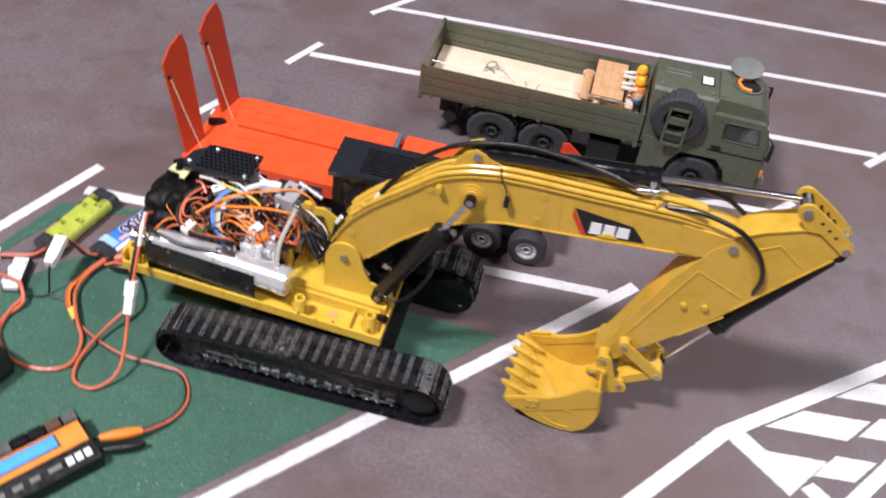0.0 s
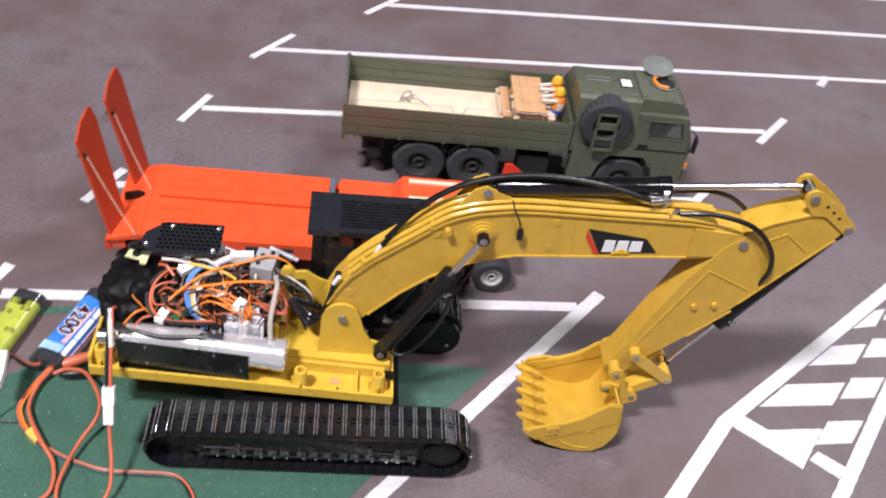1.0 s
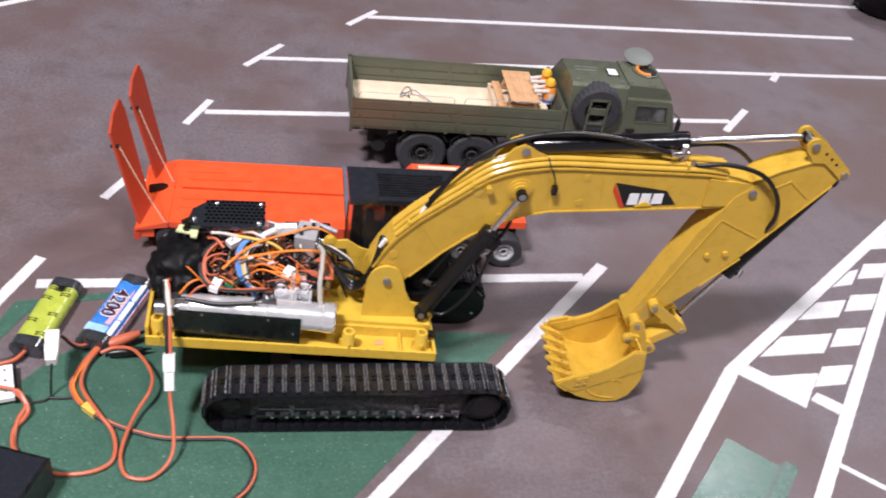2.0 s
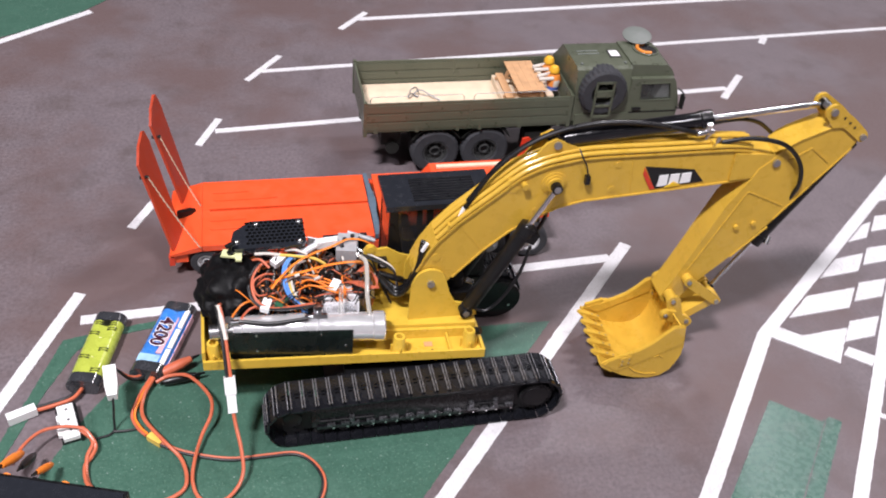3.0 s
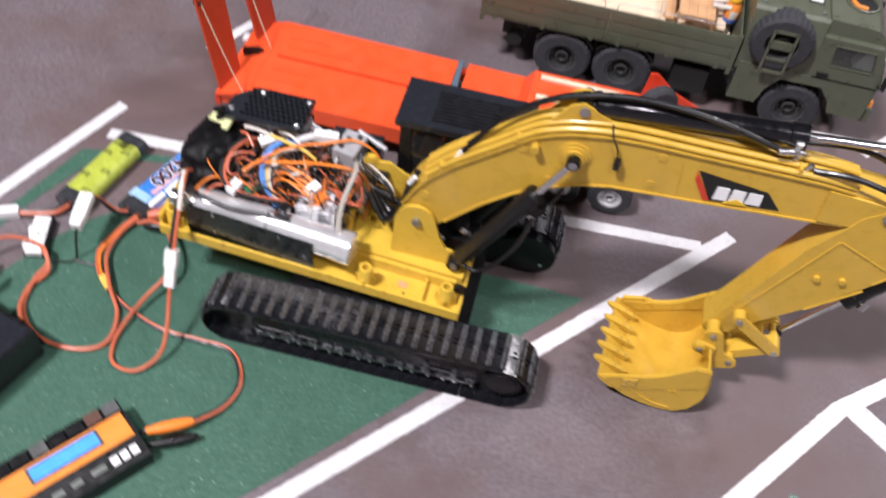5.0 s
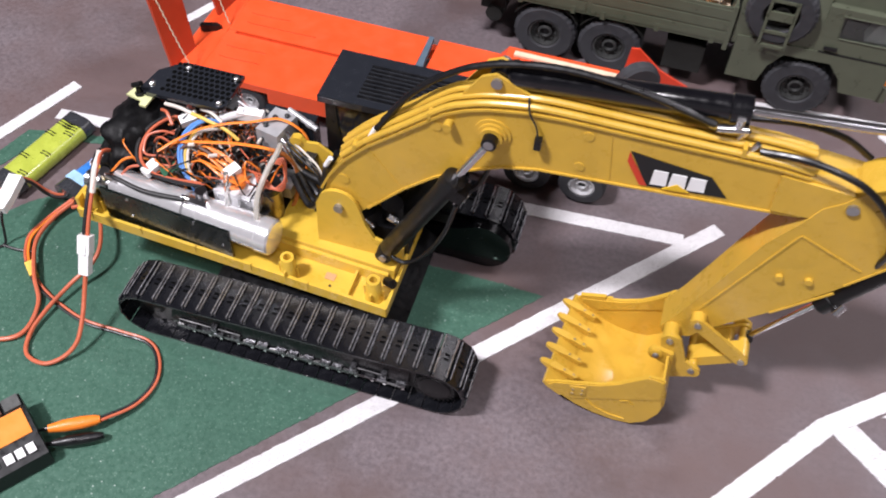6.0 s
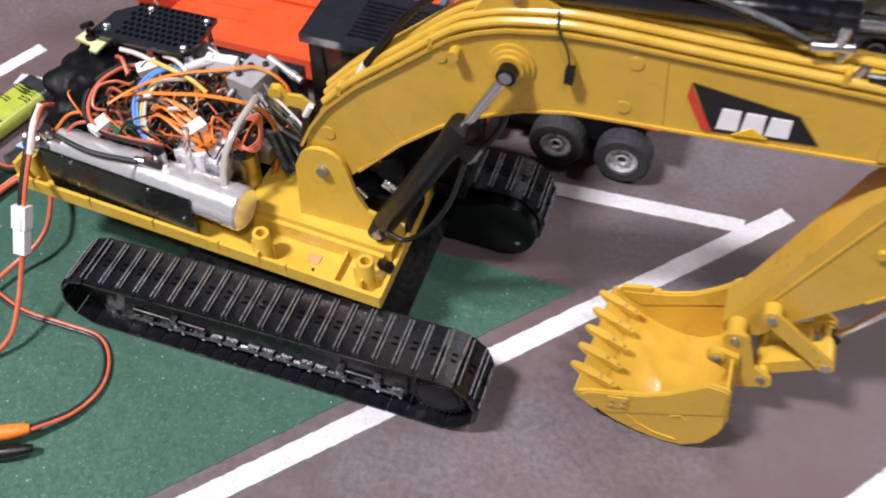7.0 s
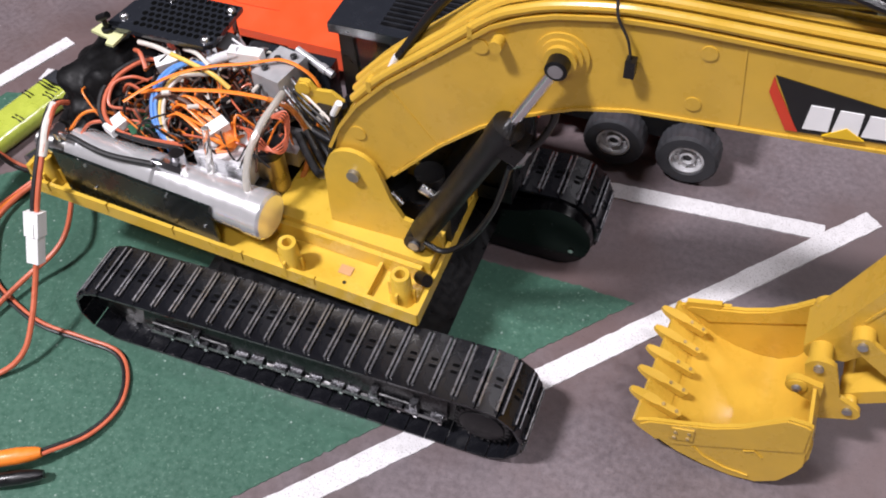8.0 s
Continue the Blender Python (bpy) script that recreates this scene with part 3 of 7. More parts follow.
part("hole", b, INK_BLACK, deck, "small dark hole")
b = bm_new()
box(b, (0.0540, -0.0440, 0.0853), (0.0700, -0.0370, 0.0885), 0.0008)
clamp = part("deck_clamp", b, GREY_METAL, deck, "small steel clamp on the deck")
for sx, sy in ((0.0580, -0.0405), (0.0665, -0.0405)):
    b = bm_new()
    lathe(b, (sx, sy, 0.0883), (0, 0, 1), [(0.0022, 0), (0.0020, 0.0012), (0.0008, 0.0018), (0, 0.0018)], 10)
    part("screw", b, ALUMINIUM, clamp)
b = bm_new()
rod(b, (0.0880, -0.0520, 0.0985), (0.0970, -0.0570, 0.1040), 0.0052, 12, bevel=0.0012)
part("knob", b, BLACK, deck, "black plastic knob at the deck corner")
for lx, ly in ((-0.245, -0.0840), (-0.185, -0.0840), (-0.12, -0.0840), (-0.055, -0.0840), (0.01, -0.0840)):
    b = bm_new()
    box(b, (lx - 0.0012, ly, 0.088), (lx + 0.0012, ly + 0.003, 0.0962), 0.0004)
    part("clip", b, YELLOW_DECK, deck)

# the upper works are slewed a little, so the near edge of the tray runs askew
for ob in (deck, *deck.children_recursive):
    for v in ob.data.vertices:
        if v.co.y < -0.040:
            u = (D_F - v.co.x) / (D_F - D_R)
            v.co.y += -0.0040 + 0.0210 * u
            v.co.z += 0.0050 * u

# boom
B_N, B_F = -0.0245, 0.0130
BOOM = [(-0.100, 0.1760), (-0.095, 0.1943), (-0.081, 0.2210), (-0.060, 0.2480), (-0.035, 0.2712), (-0.007, 0.2945), (0.025, 0.3223), (0.044, 0.3321), (0.063, 0.3387), (0.096, 0.3448), (0.130, 0.3465),
        (0.200, 0.3459), (0.260, 0.3459), (0.300, 0.3455), (0.330, 0.3419), (0.352, 0.3385)] + arc(0.3670, 0.3240, 0.0115, 95, -75, 10) + \
       [(0.3540, 0.3070), (0.3370, 0.3000), (0.300, 0.2963), (0.190, 0.2880), (0.112, 0.2825), (0.080, 0.2750), (0.048, 0.2600), (0.018, 0.2409), (-0.013, 0.2133), (-0.040, 0.1849), (-0.056, 0.1640)] + \
       arc(-0.079, 0.168, 0.021, -20, -200, 8)
bm = bm_new()
prism(bm, outline(BOOM), B_N, B_F, "y")
boom = part("boom", bm, YELLOW, EX, "curved yellow boom of the excavator", 25)


def boom_piece(name, bm_, material=YELLOW, label="", parent=None):
    return part(name, bm_, material, parent or boom, label)


# top flange and near-side plate edges
FLANGE = [(-0.098, 0.1861), (-0.088, 0.2086), (-0.072, 0.2334), (-0.048, 0.2596), (-0.007, 0.2950), (0.025, 0.3228), (0.044, 0.3326), (0.063, 0.3392), (0.096, 0.3453), (0.130, 0.3470), (0.200, 0.3464),
          (0.260, 0.3464), (0.300, 0.3460), (0.328, 0.3430)]
b = bm_new()
strip(b, FLANGE, B_N - 0.0024, B_F + 0.0024, 0.0026, X0)
boom_piece("top_plate", b)
LOWER = [(-0.050, 0.1713), (-0.013, 0.2123), (0.018, 0.2399), (0.048, 0.2590), (0.080, 0.2740), (0.112, 0.2815), (0.190, 0.2870), (0.300, 0.2953), (0.334, 0.2985)]
b = bm_new()
strip(b, LOWER, B_N - 0.0016, B_F + 0.0016, 0.0020, X0)
boom_piece("bottom_plate", b)
# oil pipes that follow the boom's back
for dy, dz in ((B_N + 0.0010, 0.0055), (B_N + 0.0085, 0.0085), (B_N + 0.0165, 0.0110), (B_N + 0.0250, 0.0085)):
    b = bm_new()
    hose(b, [(x + X0 - 0.35 * dz * (1 if x < 0.02 else 0), dy, z + dz * (0.75 if x < 0.02 else 1)) for x, z in FLANGE[2:]], 0.0034, 10, 4)
    boom_piece("oil_pipe", b, YELLOW, "yellow oil pipe along the boom")
for x, z in ((-0.060, 0.250), (0.012, 0.312), (0.272, 0.351)):
    b = bm_new()
    box(b, (x + X0 - 0.0016, B_N - 0.0024, z - 0.001), (x + X0 + 0.0016, B_N + 0.008, z + 0.0085), 0.0006)
    boom_piece("pipe_clamp", b)
# pin plates, seams, studs on the near face
b = bm_new()
lathe(b, (0.0690 + X0, B_N, 0.3120), (0, -1, 0), [(0.0165, -0.001), (0.0165, 0.0014), (0.0130, 0.0016), (0.0130, 0.0034), (0.0100, 0.0036), (0.0100, 0.0066), (0, 0.0066)], 32)
boom_piece("pin_boss", b)
for x, z, r in ((-0.074, 0.206, 0.0062), (0.018, 0.3060, 0.0055), (0.150, 0.3340, 0.0048), (0.147, 0.2965, 0.0048), (0.050, 0.272, 0.004)):
    b = bm_new()
    rod(b, (x + X0, B_N + 0.001, z), (x + X0, B_N - 0.0008, z), r, 18)
    boom_piece("plate_disc", b)
b = bm_new()
rod(b, (0.030 + X0, B_N, 0.3140), (0.030 + X0, B_N - 0.0085, 0.3140), 0.0042, 16, bevel=0.0012)
boom_piece("stud", b)
for (xa, za), (xb, zb) in (((-0.046, 0.255), (-0.015, 0.213)), ((0.168, 0.345), (0.174, 0.289))):
    b = bm_new()
    d = Vector((xb - xa, 0, zb - za))
    box(b, (0, B_N - 0.0006, -0.0007), (d.length, B_N + 0.001, 0.0007), 0, pose(xa + X0, 0, za, 0, -math.degrees(math.atan2(d.z, d.x)), 0))
    boom_piece("weld_seam", b)
# clevis cheeks at the boom's tip
for yy in (B_N - 0.003, B_F):
    b = bm_new()
    prism(b, outline([(0.306, 0.3410), (0.340, 0.3385)] + arc(0.3670, 0.3240, 0.0120, 80, -80, 10) + [(0.3540, 0.3075), (0.3370, 0.3010), (0.308, 0.2995)]), yy, yy + 0.003, "y", 0.0006)
    boom_piece("clevis_cheek", b)
b = bm_new()
rod(b, (0.3670 + X0, B_N - 0.007, 0.3240), (0.3670 + X0, B_F + 0.007, 0.3240), 0.0052, 18, bevel=0.001)
boom_piece("pin", b, GREY_METAL, "steel pin head")
# decal: black wedge with a red edge, white blocks and a yellow triangle
b = bm_new()
prism(b, outline([(0.1866, 0.3287), (0.2555, 0.3195), (0.2720, 0.3000), (0.2060, 0.2930)]), B_N - 0.0009, B_N - 0.0002, "y")
decal = boom_piece("decal", b, INK_BLACK, "black wedge decal with white blocks and a yellow triangle")
b = bm_new()
prism(b, outline([(0.1860, 0.3280), (0.1888, 0.3220), (0.2062, 0.2932), (0.1995, 0.2927), (0.1855, 0.3170)]), B_N - 0.0012, B_N - 0.0003, "y")
part("decal_edge", b, INK_RED, decal, "red edge of the decal")
for xa, xb, top in ((0.2080, 0.2215, 0.3145), (0.2232, 0.2370, 0.3150), (0.2386, 0.2530, 0.3155)):
    b = bm_new()
    prism(b, outline([(xa, 0.2960 + (xa - 0.2) * 0.09), (xb, 0.2960 + (xb - 0.2) * 0.09), (xb - 0.0008, top), (xa + 0.0008, top - 0.0006)]), B_N - 0.0016, B_N - 0.0008, "y", 0.0003)
    part("white_block", b, INK_WHITE, decal, "plain white block")
b = bm_new()
prism(b, outline([(0.2190, 0.2948), (0.2410, 0.2970), (0.2302, 0.3035)]), B_N - 0.0022, B_N - 0.0010, "y")
part("triangle", b, INK_YELLOW, decal, "small yellow triangle")

# foot brackets on the deck
for yy in (B_N - 0.0060, B_F + 0.0020):
    b = bm_new()
    prism(b, outline([(-0.1060, 0.1045), (-0.1040, 0.1660)] + arc(-0.0800, 0.1690, 0.0215, 170, 20, 8) + [(-0.0520, 0.1480), (-0.0430, 0.1300), (-0.0140, 0.1215), (-0.0120, 0.1045)]), yy, yy + 0.004, "y", 0.0008)
    part("foot_bracket", b, YELLOW_DECK, EX, "yellow boom foot bracket")
b = bm_new()
rod(b, (-0.079 + X0, B_N - 0.0100, 0.168), (-0.079 + X0, B_F + 0.010, 0.168), 0.0050, 14, bevel=0.001)
part("foot_pin", b, GREY_METAL, EX, "steel foot pin")


# Black block added to darken the hollow between the foot brackets.
b = bm_new()
box(b, (0.018, -0.012, 0.0870), (0.098, 0.026, 0.1300), 0.003)
rod(b, (0.040, 0.006, 0.128), (0.040, 0.006, 0.158), 0.0150, 24, bevel=0.002)
rod(b, (0.074, 0.008, 0.128), (0.074, 0.008, 0.146), 0.0120, 20, bevel=0.002)
motor = part("swivel_block", b, BLACK, EX, "black block added to darken the gap between the boom foot brackets")
for p0, p1 in (((0.052, -0.016, 0.140), (0.062, -0.018, 0.133)), ((0.030, -0.014, 0.150), (0.040, -0.018, 0.146))):
    b = bm_new()
    rod(b, p0, p1, 0.0032, 12, bevel=0.0006)
    part("hose_fitting", b, ALUMINIUM, motor, "bright hose end fitting")


# hydraulic cylinders
def ram(name, a, b_, split, r_body, r_rod, y, label, body=BLACK_GLOSS):
    a, c = Vector((a[0] + X0, y, a[1])), Vector((b_[0] + X0, y, b_[1]))
    mid = a.lerp(c, split)
    d = (c - a).normalized()
    g = bm_new()
    lathe(g, a + d * r_body * 0.6, d, [(r_body * 0.7, 0), (r_body, r_body * 0.5), (r_body, (mid - a).length - r_body * 2.2), (r_body * 1.12, (mid - a).length - r_body * 2.1),
                                     (r_body * 1.12, (mid - a).length - r_body * 0.7), (r_body * 0.8, (mid - a).length - r_body * 0.6)], 20)
    lathe(g, a - Vector((0, r_body * 0.7, 0)), (0, 1, 0), [(r_body * 0.85, 0), (r_body * 0.85, r_body * 1.4)], 16)
    body_part = part(name, g, body, EX, label)
    g = bm_new()
    rod(g, mid - d * 0.003, c, r_rod, 14)
    rod_part = part("piston_rod", g, CHROME, body_part, "polished steel piston rod")
    g = bm_new()
    lathe(g, c - Vector((0, r_body * 0.45, 0)), (0, 1, 0), [(r_rod * 1.5, 0), (r_rod * 1.75, 0.0006), (r_rod * 1.75, r_body * 0.85), (r_rod * 1.5, r_body * 0.9)], 16)
    part("rod_eye", g, BLACK_METAL, body_part)
    return body_part


for yy in (B_N - 0.0112, B_F + 0.0112):
    c = ram("boom_cylinder", (-0.030, 0.1200), (0.0690, 0.3120), 0.72, 0.0102, 0.0040, yy, "black boom cylinder with a polished rod", CYLINDER)
    b = bm_new()
    rod(b, (0.0690 + X0, yy - 0.0050, 0.312), (0.0690 + X0, yy + 0.009, 0.312), 0.0046, 14, bevel=0.001)
    part("pin", b, GREY_METAL, c, "steel pin head")
    b = bm_new()
    rod(b, (-0.030 + X0, yy - 0.009, 0.119), (-0.030 + X0, yy + 0.009, 0.119), 0.0042, 12, bevel=0.001)
    part("pin", b, GREY_METAL, c, "steel pin head")
# bright hose ends and a clevis at the near boom cylinder
near_y = B_N - 0.0112
for p0, p1, r_, m_ in (((0.0800, near_y + 0.0130, 0.1625), (0.0900, near_y + 0.0130, 0.1570), 0.0034, ALUMINIUM), ((0.1480, near_y + 0.0130, 0.2085), (0.1560, near_y + 0.0130, 0.2150), 0.0036, ALUMINIUM),
                       ((0.1540, near_y + 0.0120, 0.2170), (0.1600, near_y + 0.0120, 0.2290), 0.0042, GREY_METAL)):
    b = bm_new()
    rod(b, p0, p1, r_, 14, bevel=0.0008)
    part("hose_fitting", b, m_, EX, "bright hose end fitting")
b = bm_new()
hose(b, [(0.1590, near_y + 0.012, 0.2270), (0.1680, near_y + 0.013, 0.2380), (0.1755, near_y + 0.014, 0.2560), (0.1780, near_y + 0.015, 0.2740)], 0.0026, 10)
part("hydraulic_hose", b, BLACK, EX, "black hydraulic hose")
b = bm_new()
box(b, (-0.0075, -0.0090, -0.0110), (0.0075, 0.0090, 0.0040), 0.0012, pose(0.1560, near_y, 0.2440, 0, 27, 0))
rod(b, (0.1530, near_y - 0.0120, 0.2545), (0.1530, near_y + 0.0120, 0.2545), 0.0030, 12, bevel=0.0006)
part("cylinder_head", b, BLACK_METAL, EX, "black cylinder head block")
for yy in (-0.0160, 0.0050):
    b = bm_new()
    prism(b, outline([(0.025, 0.322), (0.054, 0.3660), (0.066, 0.3715), (0.078, 0.3660), (0.120, 0.345)]), yy - 0.0015, yy + 0.0015, "y", 0.0005)
    boom_piece("cylinder_lug", b)
c = ram("stick_cylinder", (0.0677, 0.3635), (0.4226, 0.3960), 0.57, 0.0108, 0.0042, -0.0060, "long black stick cylinder on top of the boom with a polished rod")
b = bm_new()
rod(b, (0.0677 + X0, -0.0205, 0.3635), (0.0677 + X0, 0.012, 0.3635), 0.0050, 14, bevel=0.001)
part("pin", b, GREY_METAL, c, "steel pin head")
b = bm_new()
rod(b, (0.262 + X0, -0.0185, 0.3735), (0.262 + X0, -0.0200, 0.3840), 0.0035, 12)
rod(b, (0.270 + X0, -0.0175, 0.3715), (0.246 + X0, -0.0215, 0.3705), 0.0035, 12)
part("fitting", b, ALUMINIUM, c, "bright hose fitting")

# stick
S_N, S_F = -0.0285, 0.0060
STICK = [(0.336, 0.294), (0.346, 0.316), (0.3600, 0.3280), (0.3680, 0.3400), (0.3766, 0.3486), (0.3905, 0.3574), (0.408, 0.3630), (0.428, 0.3730), (0.4430, 0.3756), (0.4570, 0.3660), (0.4690, 0.3560),
         (0.4750, 0.3510), (0.4670, 0.3365), (0.430, 0.2810), (0.388, 0.2220), (0.342, 0.1640), (0.308, 0.1280), (0.2860, 0.0990)] + arc(0.270, 0.1044, 0.0130, -30, -180, 6) + \
        [(0.2700, 0.1330), (0.2850, 0.1735), (0.3005, 0.2170), (0.3160, 0.2590)]
b = bm_new()
prism(b, outline(STICK), S_N, S_F, "y")
stick = part("stick", b, YELLOW, EX, "yellow dipper stick", 25)
for yy in (S_N - 0.0026, S_F - 0.0080):
    b = bm_new()
    prism(b, outline(arc(0.4222, 0.3978, 0.0106, 235, 50, 12) + [(0.4575, 0.3865), (0.4810, 0.3665)] + arc(0.4775, 0.3580, 0.0076, 45, -115, 8) + [(0.4690, 0.3560), (0.4440, 0.3745), (0.4290, 0.3740)]), yy, yy + 0.0040, "y", 0.0008)
    part("ear", b, YELLOW, stick, "clevis plate at the tip of the stick")
TOP = [(0.3680, 0.3405), (0.3766, 0.3490), (0.3905, 0.3578), (0.408, 0.3650), (0.428, 0.3734), (0.4420, 0.3760)]
b = bm_new()
strip(b, TOP, S_N - 0.0018, S_F + 0.0018, 0.0018, X0)
part("top_plate", b, YELLOW, stick)
for pts in (((0.384, 0.326), (0.412, 0.344)), ((0.412, 0.344), (0.4430, 0.3200)), ((0.3410, 0.2800), (0.3980, 0.2530)), ((0.3400, 0.2790), (0.2860, 0.1480)),
            ((0.470, 0.3400), (0.432, 0.287)), ((0.428, 0.281), (0.392, 0.230)), ((0.388, 0.217), (0.346, 0.168))):
    (xa, za), (xb, zb) = pts
    d = Vector((xb - xa, 0, zb - za))
    b = bm_new()
    box(b, (0, S_N - 0.0010, -0.0009), (d.length, S_N + 0.001, 0.0009), 0, pose(xa + X0, 0, za, 0, -math.degrees(math.atan2(d.z, d.x)), 0))
    part("plate_edge", b, YELLOW, stick)
for x, z in ((0.3391, 0.2222), (0.3635, 0.2264)):
    b = bm_new()
    rod(b, (x + X0, S_N, z), (x + X0, S_N - 0.0038, z), 0.0036, 14, bevel=0.001)
    part("stud", b, YELLOW, stick)
for x, z, r in ((0.4222, 0.3985, 0.0050), (0.4775, 0.3585, 0.0046), (0.4410, 0.3885, 0.0019), (0.4510, 0.3810, 0.0019), (0.4605, 0.3735, 0.0019)):
    b = bm_new()
    rod(b, (x + X0, S_N - 0.0055 if r > 0.004 else S_N - 0.0030, z), (x + X0, S_F + 0.004, z), r, 16, bevel=0.0008)
    part("pin", b, GREY_METAL if r > 0.004 else INK_BLACK, stick, "steel pin head" if r > 0.004 else "dark bolt hole")
# bucket cylinder under the stick
c = ram("bucket_cylinder", (0.4780, 0.3360), (0.3440, 0.0950), 0.67, 0.0108, 0.0032, -0.0080, "black bucket cylinder below the stick", BLACK)
b = bm_new()
rod(b, (0.4060 + X0, -0.0170, 0.1890), (0.4010 + X0, -0.0215, 0.1800), 0.0040, 12)
part("fitting", b, ALUMINIUM, c, "bright hose fitting")
# links: two thin arms from the stick, one broad link to the bucket, yellow bosses and small steel pin heads
LINK_A, LINK_B, LINK_C, LINK_F = (0.2886, 0.1365), (0.3405, 0.0950), (0.2985, 0.0670), (0.2685, 0.1085)
for yy in (-0.0400, 0.0040):
    b = bm_new()
    d = Vector((LINK_B[0] - LINK_A[0], 0, LINK_B[1] - LINK_A[1]))
    prism(b, arc(0, 0, 0.0072, 90, 270, 8) + arc(d.length, 0, 0.0066, -90, 90, 8), 0, 0.004, "y", 0.0006, pose(LINK_A[0] + X0, yy, LINK_A[1], 0, -math.degrees(math.atan2(d.z, d.x)), 0))
    part("bucket_link", b, YELLOW, EX, "yellow bucket link")
b = bm_new()
d = Vector((LINK_C[0] - LINK_B[0], 0, LINK_C[1] - LINK_B[1]))
m = pose(LINK_B[0] + X0, 0, LINK_B[1], 0, -math.degrees(math.atan2(d.z, d.x)), 0)
prism(b, arc(0, 0, 0.0068, 90, 270, 8) + arc(d.length, 0, 0.0068, -90, 90, 8), -0.0355, -0.0180, "y", 0.0008, m)
prism(b, arc(0, 0, 0.0068, 90, 270, 8) + arc(d.length, 0, 0.0068, -90, 90, 8), 0.0000, 0.0036, "y", 0.0006, m)
box(b, (0.012, -0.0300, -0.0052), (d.length - 0.004, 0.0020, 0.0052), 0.0008, m)
part("bucket_link", b, YELLOW, EX, "broad yellow bucket link")
for (x, z), r, y0, y1 in ((LINK_A, 0.0076, -0.0398, S_N + 0.001), (LINK_F, 0.0080, -0.0462, S_N + 0.001), (LINK_A, 0.0080, S_F - 0.001, 0.0042), (LINK_F, 0.0092, S_F - 0.001, 0.0085), (LINK_B, 0.0050, -0.0398, 0.0045), (LINK_C, 0.0060, -0.0450, 0.0085)):
    b = bm_new()
    rod(b, (x + X0, y0, z), (x + X0, y1, z), r, 18, bevel=0.0008)
    part("pin_boss", b, YELLOW, EX)
for (x, z), y0, y1 in ((LINK_A, -0.0422, 0.0100), (LINK_B, -0.0422, 0.0100), (LINK_F, -0.0484, 0.0140), (LINK_C, -0.0480, 0.0140)):
    b = bm_new()
    rod(b, (x + X0, y0, z), (x + X0, y1, z), 0.0034, 14, bevel=0.0008)
    part("link_pin", b, GREY_METAL, EX, "steel link pin")
# bucket: bent shell, two side plates, lip, five teeth, ears
K_N, K_F = -0.0870, 0.0270
SHELL = [(0.1630, 0.0360), (0.1770, 0.0245), (0.1945, 0.0130), (0.2140, 0.0050), (0.2360, 0.0012), (0.2540, 0.0030), (0.2690, 0.0140), (0.2775, 0.0340), (0.2800, 0.0560), (0.2780, 0.0760), (0.2725, 0.0920)]
b = bm_new()
inner = []
for i, (x, z) in enumerate(SHELL):
    xa, za = SHELL[max(i - 1, 0)]
    xb, zb = SHELL[min(i + 1, len(SHELL) - 1)]
    n = Vector((-(zb - za), xb - xa)).normalized()
    inner.append((x + n.x * 0.0024, z + n.y * 0.0024))
prism(b, outline(SHELL + inner[::-1]), K_N + 0.001, K_F - 0.001, "y")
for v in b.verts:
    if v.co.z > 0.085 and v.co.y > 0:
        v.co.z -= 0.0060
bucket = part("bucket", b, YELLOW, EX, "yellow digging bucket with five teeth, resting on the floor", 40)
BELLY = [(0.1610, 0.0380), (0.1755, 0.0270), (0.1930, 0.0155), (0.2140, 0.0075), (0.2360, 0.0037), (0.2535, 0.0056), (0.2670, 0.0160), (0.2755, 0.0350), (0.2785, 0.0470), (0.2765, 0.0600), (0.2760, 0.0760)]
RIM_FAR = [(0.2715, 0.0910), (0.2620, 0.0885), (0.2500, 0.0770), (0.2340, 0.0650), (0.2140, 0.0565), (0.1920, 0.0510), (0.1700, 0.0462), (0.1600, 0.0422)]
RIM_NEAR = [(0.2730, 0.0985), (0.2690, 0.1005), (0.2570, 0.1010), (0.2440, 0.0885), (0.2310, 0.0755), (0.2140, 0.0645), (0.1920, 0.0560), (0.1700, 0.0485), (0.1600, 0.0430)]
